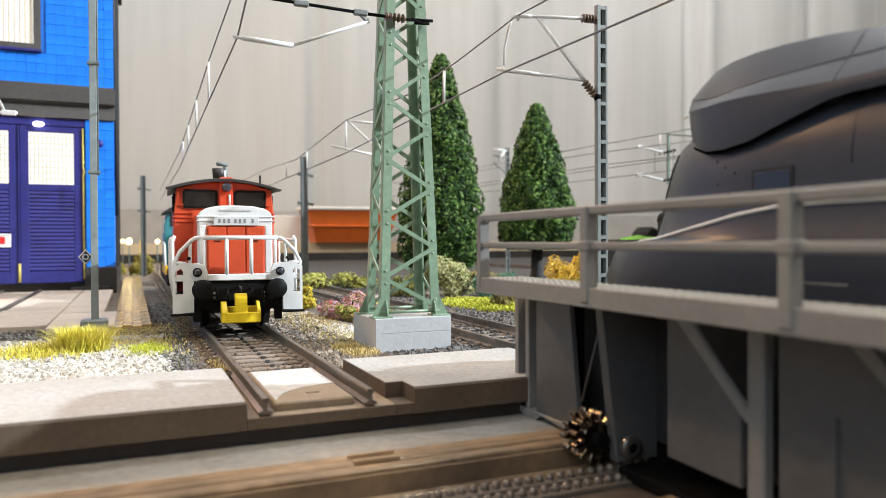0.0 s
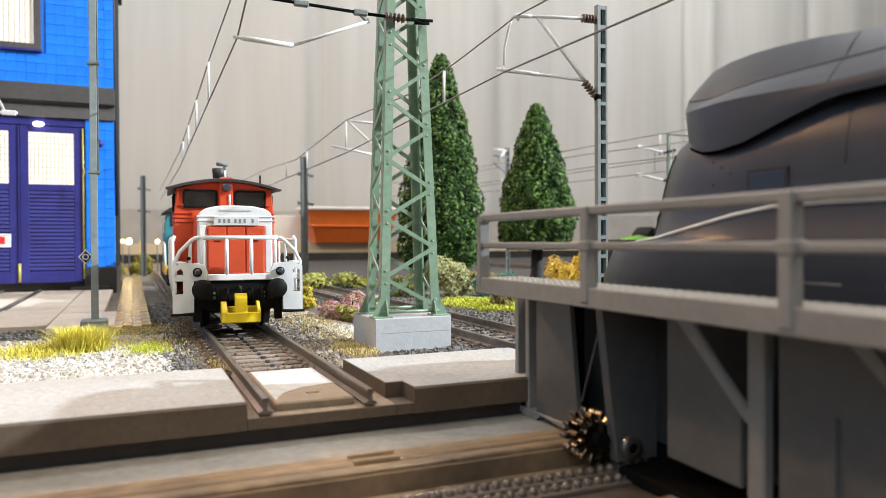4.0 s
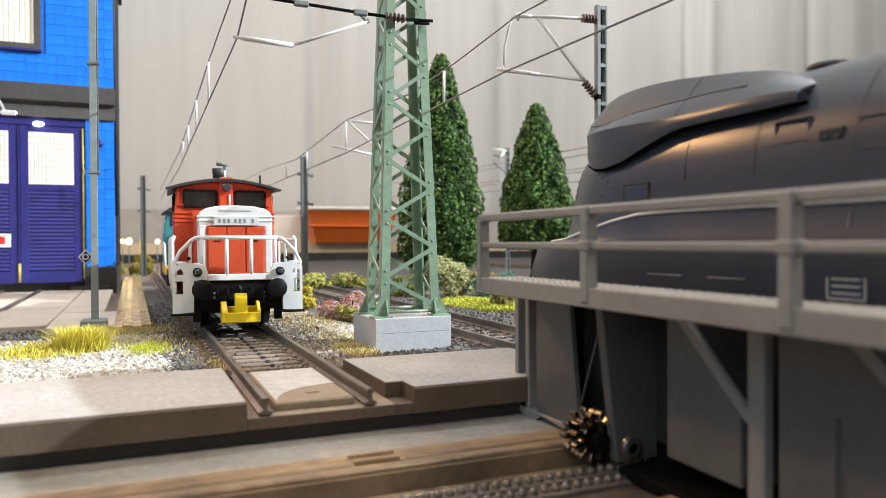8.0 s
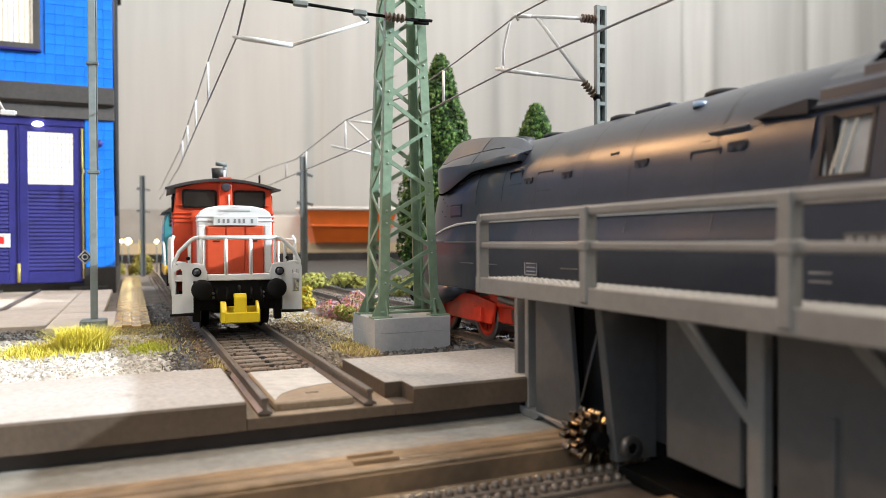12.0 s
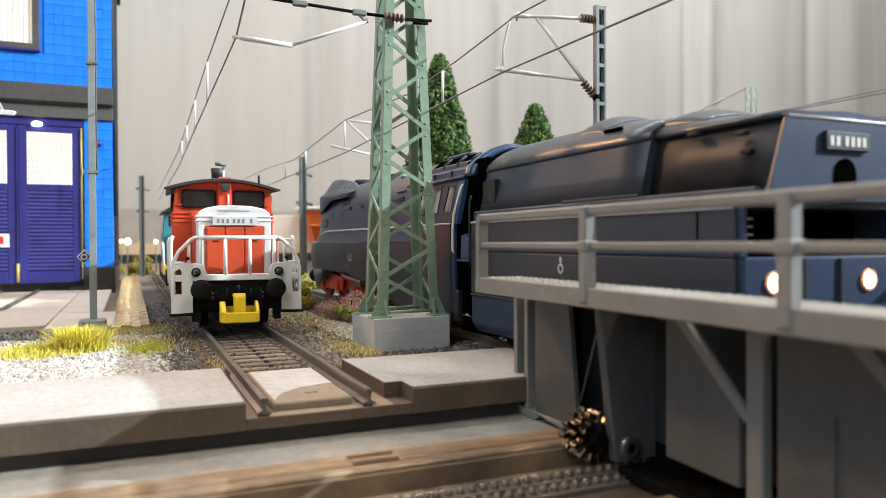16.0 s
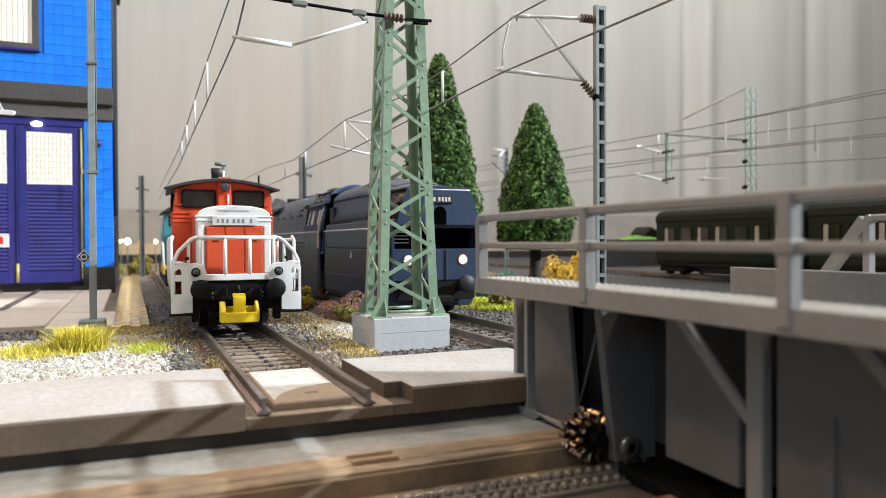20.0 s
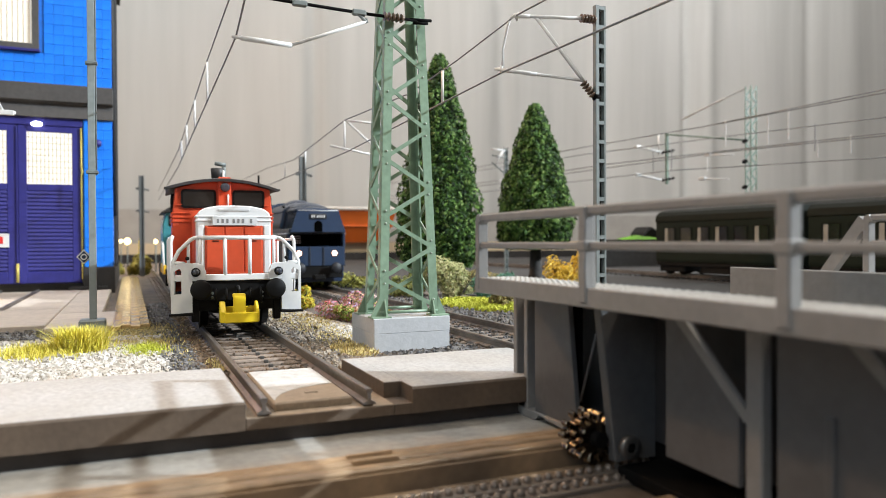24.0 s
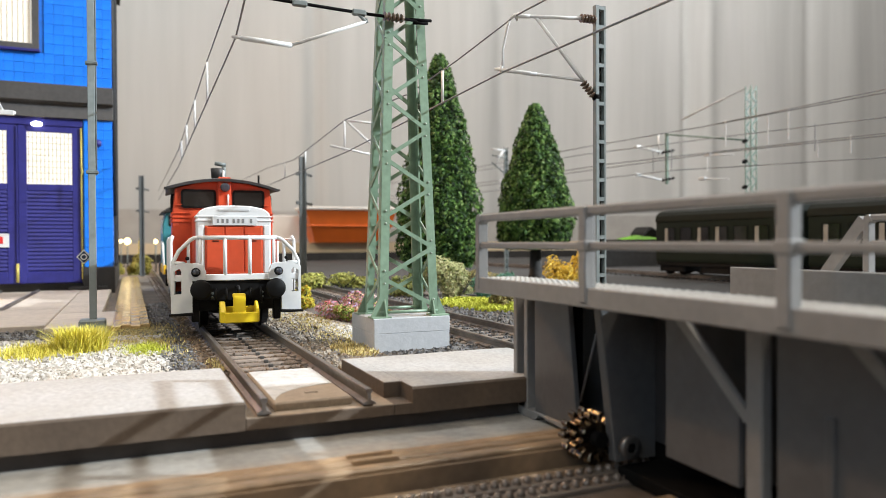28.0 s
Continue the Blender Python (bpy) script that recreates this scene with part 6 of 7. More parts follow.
tile = mesh_of("tile", boxb(-2.3, 2.3, 0, 0.7, -2.65, 2.65, 0.12), M_TILE)
for r in range(11):
    for c in range(16):
        x, z = -2.4 - c * 4.7, 113.2 + r * 5.4
        if x < -33.6 and z > 125.5:
            continue
        part("tile", tile, None, wall, at=(x, -0.1, z))
for r in range(15):
    for c in range(3):
        part("tile", tile, None, wall, at=(-2.4 - c * 4.7, -0.1, 14.2 + r * 5.4))
sidetile = mesh_of("side_tile", boxb(0, 0.5, -4.5, 4.5, -2.6, 2.6, 0.15), M_TILE)
for r in range(30):
    for c in range(2):
        part("tile", sidetile, None, side, at=(-0.55, 11 + c * 9.4, 14.2 + r * 5.4))
for y in (30, 60, 95):
    part("buttress", boxb(-1, 1.6, y, y + 3, 11, 210, 0.2), M_PLINTH, H)
part("gutter", rods([((-0.2, 2, 215), (1.2, 5, 40))], 1.0), M_PLINTH, H)
part("roof", boxb(-150, 3, -2, 192, 215, 219, 0.3), M_PLINTH, H)
# upper window
o, i = rect(-75, -35.2, 128.2, 175), rect(-73, -38.4, 131.2, 173)
w = part("window", frame_bar(bmesh.new(), o, "y", -1.6, 1.2, i), M_LINTEL, H, "dark framed lit window")
part("pane", boxb(-73.4, -38.0, 0.0, 0.5, 131.0, 173.2), M_LIT, w)
for k in range(14):
    part("glazing_rib", boxb(-72.5 + k * 2.5, -72.2 + k * 2.5, -0.3, 0.1, 131.2, 173), M_RIB, w)
part("sill", boxb(-75.5, -34.6, -2.2, 0.4, 127.0, 128.4, 0.2), M_DOOR, w)


# folding doors
def door(x0, x1, hinge):
    dr = part("door", boxb(x0, x1, 1.0, 2.4, 3.0, 88.2, 0.2), M_DOOR, H, "indigo shed door with lit panes and louvres")
    a, b = x0 + 4.4, x1 - 4.4
    part("stile", boxb(x0 + 0.3, a, 0.3, 1.1, 3.4, 87.8, 0.2), M_DOOR, dr)
    part("stile", boxb(b, x1 - 0.3, 0.3, 1.1, 3.4, 87.8, 0.2), M_DOOR, dr)
    for z0, z1 in ((84.6, 87.8), (53.0, 56.6), (3.4, 9.6)):
        part("door_rail", boxb(a, b, 0.3, 1.1, z0, z1, 0.2), M_DOOR, dr)
    part("pane", boxb(a, b, 0.7, 1.05, 56.6, 84.6), M_LIT, dr, "lit ribbed glass pane")
    k = 0
    x = a + 0.9
    while x < b - 0.3:
        part("pane_rib", rods([((x, 0.7, 57), (x, 0.7, 84.4))], 0.2, 5), M_RIB, dr)
        x += 1.9
    for k in range(8):
        part("pane_rib", rods([((a, 0.75, 59.4 + k * 3.2), (b, 0.75, 59.4 + k * 3.2))], 0.16, 5), M_RIB, dr)
    z = 10.4
    while z < 52:
        part("louvre", prism(bmesh.new(), [(0.2, z), (1.1, z + 0.2), (1.1, z + 1.7), (0.85, z + 1.7)], "x", a, b), M_DOOR, dr)
        z += 2.05
    part("hinge_bar", boxb(hinge - 0.35, hinge + 0.35, -0.4, 0.4, 5, 87, 0.1), M_GOLD if hinge > -20 else M_DOOR, dr)
    return dr


door(-46.0, -15.6, -15.4)
door(-76.8, -46.4, -46.2)
part("door_head", boxb(-150, -14.8, 0.2, 1.4, 88.2, 92.6, 0.2), M_DOOR, H)
part("gate_bolt", rods([((-46.2, 0, 4), (-46.2, 0, 14))], 0.8), M_GOLD, H)
part("cable_duct", tube(bmesh.new(), [(-15.5, -0.3, 87.5), (-15.5, -0.3, 66), (-14.8, -0.3, 64), (-15.5, -0.3, 62), (-15.5, -0.3, 20)], 0.5, 6), M_GOLD, H)
sgn = part("warning_sign", boxb(-62, -50.0, -0.2, 0.3, 22.6, 30.0, 0.2), M_WHITE, H, "white board with a red field")
part("red_field", boxb(-60.5, -52.8, -0.5, -0.1, 24.6, 28.2, 0.1), M_RED_SIGN, sgn)
# glowing oval added for the bright flash over the doors
_lamp = turned(bmesh.new(), [(0.3, 0.4), (2.4, 0), (2.7, -1.0), (1.8, -2.0), (0.2, -2.4)], (0, -0.3, 0), "y", 18)
bmesh.ops.scale(_lamp, vec=(1.0, 1.0, 0.5), verts=_lamp.verts)
bmesh.ops.translate(_lamp, vec=(-36.6, 0, 88.6), verts=_lamp.verts)
lampo = part("door_lamp", _lamp, M_BULB, H, "white glowing oval over the doors")
part("alarm_box", turned(bmesh.new(), [(0.4, 0), (2.0, -0.2), (2.0, -2.0), (0.3, -2.6)], (-7.2, -0.2, 79.6), "y", 14), M_DOOR, H)
part("inner_back", boxb(-150, -4, 150, 152, -3, 215), M_PLINTH, H)

# paved yard with sunken rails, plank path beside the siding
for x0, x1, y0, y1 in ((-52, -33.0, 128, 178), (-90, -52.4, 138, 200), (-130, -90.4, 138, 240), (-52, -37.5, 178.5, 250), (-72, -52.4, 200.5, 320), (-130, -92.4, 240.5, 320), (-52, -37.5, 250.5, 316)):
    bm = boxb(x0, x1, y0, y1, Z_GROUND, -0.6, 0.3)
    solo("yard_paving", bm, M_YARD, "pale brown paving board in front of the shed", "paving", kind="structure")
t = thing("shed_track", (-82, 0, 0), "sunken rails leading to the shed doors", "railway track", kind="structure")
for s in (-1, 1):
    part("rail", boxb(s * 8.7 - 0.5, s * 8.7 + 0.5, 130, 326, -2.6, 0.1, 0.1), M_RAIL, t)
part("rail_bed", boxb(-10, 10, 200, 326, Z_GROUND, -1.2, 0.2), M_YARD, t)
t = thing("plank_path", (-28, 0, 0), "golden plank path between shed and siding, lamp glow in its colour", "path", kind="structure")
plank = mesh_of("plank", boxb(-1.38, 1.38, -6.2, 6.2, 0, 1.9, 0.12), M_PATH)
for c in range(4):
    for r in range(28):
        part("plank", plank, None, t, at=(-4.2 + c * 2.8, 133 + r * 12.5 + (c % 2) * 4, -2.9))

M_POST = mat("blue_grey_post", (0.23, 0.265, 0.265), 0.45, vary=0.1, grain=600, blotch=80)
# post with a sign, beside the yard
t = thing("sign_post", (-38.2, 124, Z_GROUND), "grey square post on a footing with a diamond sign", "post")
part("footing", boxb(-3.9, 3.5, -3.4, 3.4, 0.2, 5.0, 0.5), M_POST, t)
part("post", boxb(-1.05, 0.95, -1.0, 1.0, 4.4, 190, 0.12), M_POST, t)
part("conduit", rods([((1.2, -0.6, 48), (1.2, -0.6, 190))], 0.25), M_POST, t)
dm = part("sign_board", prism(bmesh.new(), [(0, -2.3), (2.1, 0), (0, 2.3), (-2.1, 0)], "y", 1.4, 1.9, 0.1), M_PLATE, t, "pale and blue diamond sign", at=(-2.5, 0, 23.6))
part("sign_field", prism(bmesh.new(), [(0, -1.75), (1.6, 0), (0, 1.75), (-1.6, 0)], "y", 1.25, 1.45), M_STEAM_BLUE, dm)
part("sign_mark", hoop(bmesh.new(), [(0.55, 0), (0.95, 0), (0.95, -0.15), (0.55, -0.15)], (0, 1.25, 0), "y", 16), M_WHITE, dm)
for z in (81, 48.5):
    part("post_clamp", boxb(-1.6, 1.7, -1.3, 1.3, z, z + 0.9, 0.1), M_GREY, t)
slotted_mast(-92, 175, 96, 2.8, "grey slotted catenary mast beside the shed track", M_GREY)
t = thing("cantilever", (-66.2, 175, 72.4), "nickel catenary cantilever over the shed track", "cantilever", "catenary cantilevers")
part("arm", rods([((-17, 0, -2.4), (2, 0, -2.0)), ((-8, 0, 12), (-2.0, 0, -1.6))], 0.5), M_SILVER, t)
part("clamp", boxb(-3, 1.5, -0.6, 0.6, -3.0, -1.2, 0.2), M_SILVER, t)


# ---- far tracks, coaches and masts ----
M_COACH = mat("coach_green", (0.010, 0.015, 0.010), 0.45, spec=0.2, vary=0.08, grain=200, blotch=20)
M_FARMAST = mat("dark_mast_steel", (0.13, 0.14, 0.14), 0.55, vary=0.12, grain=300, blotch=60)
M_COACH_ROOF = mat("coach_roof", (0.009, 0.012, 0.009), 0.6, spec=0.1, vary=0.1, grain=200)
M_FARGREEN = mat("far_mast_green", (0.15, 0.215, 0.17), 0.5, vary=0.1)
M_ORANGE = mat("orange_plastic", (0.62, 0.13, 0.015), 0.45, vary=0.06, grain=60, blotch=12)
M_LAWN = mat("lawn_green", (0.14, 0.36, 0.03), 0.9, vary=0.3, grain=300, blotch=40, bump=0.6)
M_BLIND = mat("coach_blind", (0.30, 0.285, 0.25), 0.6, vary=0.1)

sheet("far_trackbed", 17, 1200, 255, 1000, -4, -2.75, M_DARK, "dark far trackbed", "trackbed")
sheet("ballast_bed", 132, 1200, 92, 255, -4, -2.75, M_DARK, "dark ballast bed beside the far tracks", "trackbed")
sheet("cream_board", -200, 1600, 985, 1000, -3, 24, M_CREAM, "cream board along the far edge of the layout", "board")
sheet("dark_fence", -200, 1600, 940, 946, -3, 9, M_DARK, "low dark wall along the far tracks", "wall")
sheet("white_ledge", -900, 2200, 1120, 1180, -40, 78, M_BOARD, "grey painted ledge under the curtain", "ledge")
t = thing("far_track", (348, 0, 0), "far railway track with dark sleepers", "railway track", kind="structure")
for s in (-1, 1):
    part("rail", boxb(s * 8.7 - 0.55, s * 8.7 + 0.55, 36, 900, -2.6, 0, 0.1), M_RAIL, t)
sl = mesh_of("sleeper", boxb(-15, 15, -1.35, 1.35, -2.9, -1.6, 0.2), M_DARK)
for k in range(60):
    part("sleeper", sl, None, t, at=(0, 40 + k * 6.2, 0))


def coach(y_end, length, label):
    t = thing("passenger_coach", (348, y_end, 0), label, "coach", "coaches")
    body = part("body", prism(bmesh.new(), [(-16.0, 9.0), (16.0, 9.0), (16.4, 11), (16.4, 38.5), (-16.4, 38.5), (-16.4, 11)], "y", -length, 0, 0.5), M_COACH, t)
    arch = [(-16.8, 38.2)] + [(-16.8 * math.cos(math.pi * k / 10), 38.4 + 10.0 * math.sin(math.pi * k / 10) ** 0.7) for k in range(11)] + [(16.8, 38.2)]
    part("roof", prism(bmesh.new(), arch[1:-1], "y", -length - 0.5, 0.5, 0.2), M_COACH_ROOF, t)
    y = -9.0
    k = 0
    while y > -length + 10:
        o, i = round_rect(y - 12, y, 22, 34.5, 0.8), round_rect(y - 11.2, y - 0.8, 22.8, 33.7, 0.5)
        w = part("window", frame_bar(bmesh.new(), o, "x", -16.9, -16.2, i), M_COACH_ROOF, body)
        part("pane", boxb(-16.5, -16.35, y - 11.3, y - 0.7, 22.7, 33.8), M_PANE, w)
        if k % 3 != 1:
            part("curtain", boxb(-16.75, -16.55, y - 4.2, y - 1.2, 22.9, 33.6), M_BLIND, w)
        y -= 16.5
        k += 1
    part("sole_bar", boxb(-15.6, 15.6, -length + 0.4, -0.4, 6.6, 9.2, 0.2), M_UNDER, t)
    part("battery_box", boxb(-14.6, 14.6, -length * 0.5 - 22, -length * 0.5 + 18, 2.0, 6.8, 0.4), M_UNDER, t)
    for y in (-14, -length + 14):
        part("bogie", boxb(-13.5, 13.5, y - 13, y + 13, 2.2, 7.0, 0.4), M_UNDER, t)
        for dy in (-7, 7):
            for s in (-1, 1):
                part("wheel", turned(bmesh.new(), [(0.3, -1), (5.4, -1), (5.4, 1), (0.3, 1)], (s * 8.6, y + dy, 5.4), "x", 16), M_UNDER, t)
    for s in (-1, 1):
        part("buffer", rods([((s * 10, 0, 11), (s * 10, 3.5, 11))], 1.8), M_UNDER, t)


coach(312, 124, "dark green passenger coach with cream curtains")
coach(181, 120, "dark green passenger coach with cream curtains")


def gantry_mast(x, y, h, w):
    t = thing("gantry_mast", (x, y, Z_GROUND), "pale green lattice gantry mast by the far tracks", "mast", "gantry masts")
    for i in (-1, 1):
        for j in (-1, 1):
            part("leg", boxb(i * w / 2 - 0.35, i * w / 2 + 0.35, j * w / 2 - 0.35, j * w / 2 + 0.35, 0, h), M_FARGREEN, t)
    z = 2
    k = 0
    while z < h - w:
        for j in (-1, 1):
            bm = bmesh.new()
            strap(bm, (-w / 2 * (1 if k % 2 else -1), j * w / 2, z), (w / 2 * (1 if k % 2 else -1), j * w / 2, z + w * 1.1), 1.3, 0.4)
            part("brace", bm, M_FARGREEN, t)
        z += w * 1.1
        k += 1
    return t


gantry_mast(390, 277.4, 140.8, 5.2)
t = thing("gantry_beam", (390, 277.4, 108.9), "pale green gantry beam with hanging posts and insulators", "beam")
part("beam", rods([((0, 2.0, -8.5), (0, 72, 4.6))], 0.55), M_FARGREEN, t)
part("hanging_post", boxb(-1.0, 1.0, 71, 72.8, -29, 5.4, 0.2), M_FARGREEN, t)
part("stay", rods([((0, 4, 22.6), (0, 58, 12.4))], 0.55), M_LINE, t)
for z in (-7.2, -26.0):
    part("insulator", insulator(bmesh.new(), (-4.5, 72, z - 0.8), (5, 70, z + 1.2)), M_UNDER, t)
    part("arm", rods([((-4, 72, z - 0.4), (-19, 80, z + 3.4))], 0.7), M_SILVER, t)
    part("arm_clamp", boxb(-20.5, -16.5, 78, 81, z + 2.2, z + 4.4, 0.3), M_SILVER, t)
part("drop_rod", rods([((-3.5, 76, 4.6), (-3.5, 76, -9))], 0.7), M_SILVER, t)
for dy, z in ((22, -14.5), (26, -29)):
    part("arm", rods([((-3, dy - 12, z - 1.5), (-6, dy + 10, z + 0.4))], 0.5), M_SILVER, t)
    part("arm_clamp", boxb(-7, -4.6, dy + 4, dy + 9, z - 0.8, z + 1.4, 0.4), M_SILVER, t)
for z in (-9, -21, -36):
    part("insulator", insulator(bmesh.new(), (-3.6, 0.4, z), (-0.4, 5.2, z)), M_UNDER, t)
t.scale = (1.25, 1.25, 1.25)

for x, y, h in ((264, 420, 104),):
    t = slotted_mast(x, y, h, 2.8, "grey slotted catenary mast by the far tracks", M_GREY)
    part("bracket", rods([((0, 0, h - 6), (-13, 1, h - 4)), ((0, 0, h - 20), (-13, 1, h - 10))], 0.6), M_GREY, t)
t = thing("cantilever", (66, 217, 68), "nickel wire catenary cantilever with a slim drop wire", "cantilever", "catenary cantilevers")
part("top_tube", rods([((0, 0, 14.6), (22, -2, 13.6))], 0.5), M_SILVER, t)
part("diagonal", rods([((1, 0, 14.4), (24, -2, -6))], 0.5), M_SILVER, t)
part("steady_arm", rods([((-7, 0, 2.2), (16, -1, -1.6))], 0.5), M_SILVER, t)
part("drop_wire", rods([((0, 0, 0), (0, 0, 14.4))], 0.45), M_SILVER, t)
t = thing("cantilever", (250, 420, 80), "nickel wire catenary cantilever by the far tracks", "cantilever", "catenary cantilevers")
part("top_tube", rods([((0, 0, 22), (13, 0, 21))], 0.8), M_SILVER, t)
part("diagonal", rods([((11, 0, 20.4), (5, 0, 12))], 0.8), M_SILVER, t)
part("clamp", boxb(8, 14, -1, 1, -6, -3.4, 0.4), M_SILVER, t)

# each line: x, then wires as (y, z) points from near to far
for x, wires in ((330, (((-200, 103.0), (133, 102.3), (264, 102.2), (396, 105.0), (900, 112)), ((-200, 98.0), (133, 100.6), (250, 102.0), (264, 102.2)))),
                        (326, (((-200, 70), (130, 77.8), (246, 82.3), (391, 84.0), (900, 88)), ((-200, 73), (130, 79.0), (230, 82.6), (360, 86.5), (900, 92)))),
                        (336, (((-200, 84), (137, 88.9), (238, 93.4), (404, 100), (900, 112)), ((-200, 62), (140, 68), (300, 76), (900, 84))))):
    t = thing("overhead_line", (x, 0, 0), "thin far overhead wires with droppers", "overhead line", "overhead lines")
    for pts in wires:
        part("wire", tube(bmesh.new(), [(0, y, z) for y, z in pts], 0.34, 6), M_WIRE, t)
    if x == 330:
        for y, z0, z1 in ((242, 86, 103), (208, 80, 101), (193, 84, 101)):
            part("dropper", rods([((0, y, z0), (0, y, z1))], 0.5, 5), M_SILVER, t)
    elif x == 326:
        for y in (254, 170, 150):
            part("dropper", rods([((0, y, 71), (0, y, 81))], 0.35, 5), M_SILVER, t)
    else:
        for y in (320, 300, 180):
            part("dropper", rods([((0, y, 76), (0, y, 92))], 0.3, 5), M_WIRE, t)

for x, y, h in ((71, 330, 78), (-19, 525, 80)):
    t = thing("far_mast", (x, y, Z_GROUND), "dark steel catenary mast with insulators in the distance", "mast", "far masts")
    for s in (-1, 1):
        part("flange", boxb(s * 1.6 - 0.5, s * 1.6 + 0.5, -1.3, 1.3, 0, h + 3, 0.15), M_FARMAST, t)
    part("web", boxb(-1.15, 1.15, -0.3, 0.3, 0, h + 3), M_FARMAST, t)
    for z in (h - 26, h - 8):
        part("insulator", insulator(bmesh.new(), (2.0, 0, z), (6.0, 0, z - 1.0), 3), M_FARMAST, t)
        part("bracket", boxb(-4.2, -1.9, -0.8, 0.8, z - 0.8, z + 1.4, 0.3), M_FARMAST, t)

# green mound with a dark hut, tub on the ledge, small signal
t = thing("grass_mound", (524, 572, Z_GROUND), "bright green grassy mound by the far tracks", "mound")
bm = bmesh.new()
rings = []
for k in range(9):
    a = k / 8
    rings.append([(44 * (1 - a ** 2) ** 0.5 * math.cos(b * math.tau / 24) + 0.01, 50 * (1 - a ** 2) ** 0.5 * math.sin(b * math.tau / 24), 35 * a) for b in range(24)])
part("turf", loft(bm, rings), M_LAWN, t)
part("rock", prism(bmesh.new(), [(-4, 26), (24, 26), (22, 38), (8, 45), (-2, 36)], "y", -14, 14, 2), M_UNDER, t, "dark rock")

sheet("retaining_wall", 418, 640, 505, 511, -3, 26, M_DARK, "dark retaining wall below the grassy mound", "wall")
t = thing("storage_tub", (286, 992, 24), "orange plastic tub with a white rim on the far board", "tub")
bm = bmesh.new()
loft(bm, [[(-54, -20, 0), (60, -20, 0), (60, 20, 0), (-54, 20, 0)], [(-62, -26, 26), (68, -26, 26), (68, 26, 26), (-62, 26, 26)], [(-70, -28, 50), (76, -28, 50), (76, 28, 50), (-70, 28, 50)]], smooth=False)
part("tub", bm, M_ORANGE, t)
part("band", boxb(-64, 70, -28.5, 28.5, 24, 27, 0.6), M_ORANGE, t)
part("rim", boxb(-74, 80, -31, 31, 50, 55, 1.2), M_LEDGE, t)
t = thing("shelf_boxes", (118, 1040, -3), "pale cardboard boxes on the far board", "box")
part("carton", boxb(-30, 112, -20, 20, 0, 70, 1), M_LEDGE, t)

t = thing("shunting_signal", (228, 415, Z_GROUND), "small post signal with a red and white face", "signal")
part("post", rods([((0, 0, 0), (0, 0, 18))], 0.7), M_GREY, t)
part("face", turned(bmesh.new(), [(0.1, -0.8), (3.0, -0.8), (3.0, 0.5), (0.1, 0.5)], (0, 0, 19.5), "y", 18), M_LEDGE, t)
part("red_disc", turned(bmesh.new(), [(0.1, -1.2), (1.7, -1.2), (1.7, -0.7), (0.1, -0.7)], (0, 0, 19.5), "y", 16), M_RED_SIGN, t)

# yard lamps in the distance
M_WARM_BULB = glow("sodium_lamp", (1.0, 0.78, 0.36), 5.0)
for x, y, z, r in ((-30.4, 690, 26.3, 3.4), (-36.5, 690, 26.6, 2.0), (-42.5, 690, 26.8, 1.3), (-5.5, 620, 26.0, 2.0)):
    t = thing("yard_lamp", (x, y, Z_GROUND), "small glowing yard lamp on a thin post", "lamp", "yard lamps")
    part("post", rods([((0, 0, 0), (0, 0, z - Z_GROUND - r))], 0.6, 6), M_GREY, t)
    part("globe", turned(bmesh.new(), [(0.1, -r), (r * 0.7, -r * 0.7), (r, 0), (r * 0.7, r * 0.7), (0.1, r)], (0, 0, z - Z_GROUND), "z", 14), M_WARM_BULB, t, "glowing warm globe")
# glowing cylinder added for a golden upright of unknown kind
t = thing("yellow_glow_post", (-18, 660, Z_GROUND), "upright yellow glow in the distance", "column")
part("column", turned(bmesh.new(), [(2.4, 0), (2.4, 30), (2.0, 31), (0.1, 32)], (0, 0, 0), "z", 14), glow("yellow_light", (0.8, 0.62, 0.12), 0.45), t)


# ---- ballast, gravel and plants ----
M_BALLAST = island_mat("ballast_stone", [(0.05, 0.05, 0.052), (0.11, 0.11, 0.115), (0.20, 0.195, 0.19), (0.09, 0.075, 0.06), (0.15, 0.15, 0.155)], 0.85)
M_BROWNST = island_mat("rusty_ballast", [(0.10, 0.065, 0.04), (0.18, 0.12, 0.075), (0.06, 0.05, 0.042), (0.22, 0.17, 0.12)], 0.9)
M_MIXST = island_mat("mixed_ballast", [(0.10, 0.095, 0.09), (0.24, 0.22, 0.20), (0.20, 0.14, 0.085), (0.36, 0.32, 0.26), (0.14, 0.11, 0.08)], 0.85)
M_GRAVEL = island_mat("white_gravel", [(0.47, 0.44, 0.40), (0.60, 0.58, 0.54), (0.33, 0.30, 0.25), (0.53, 0.50, 0.46)], 0.8)


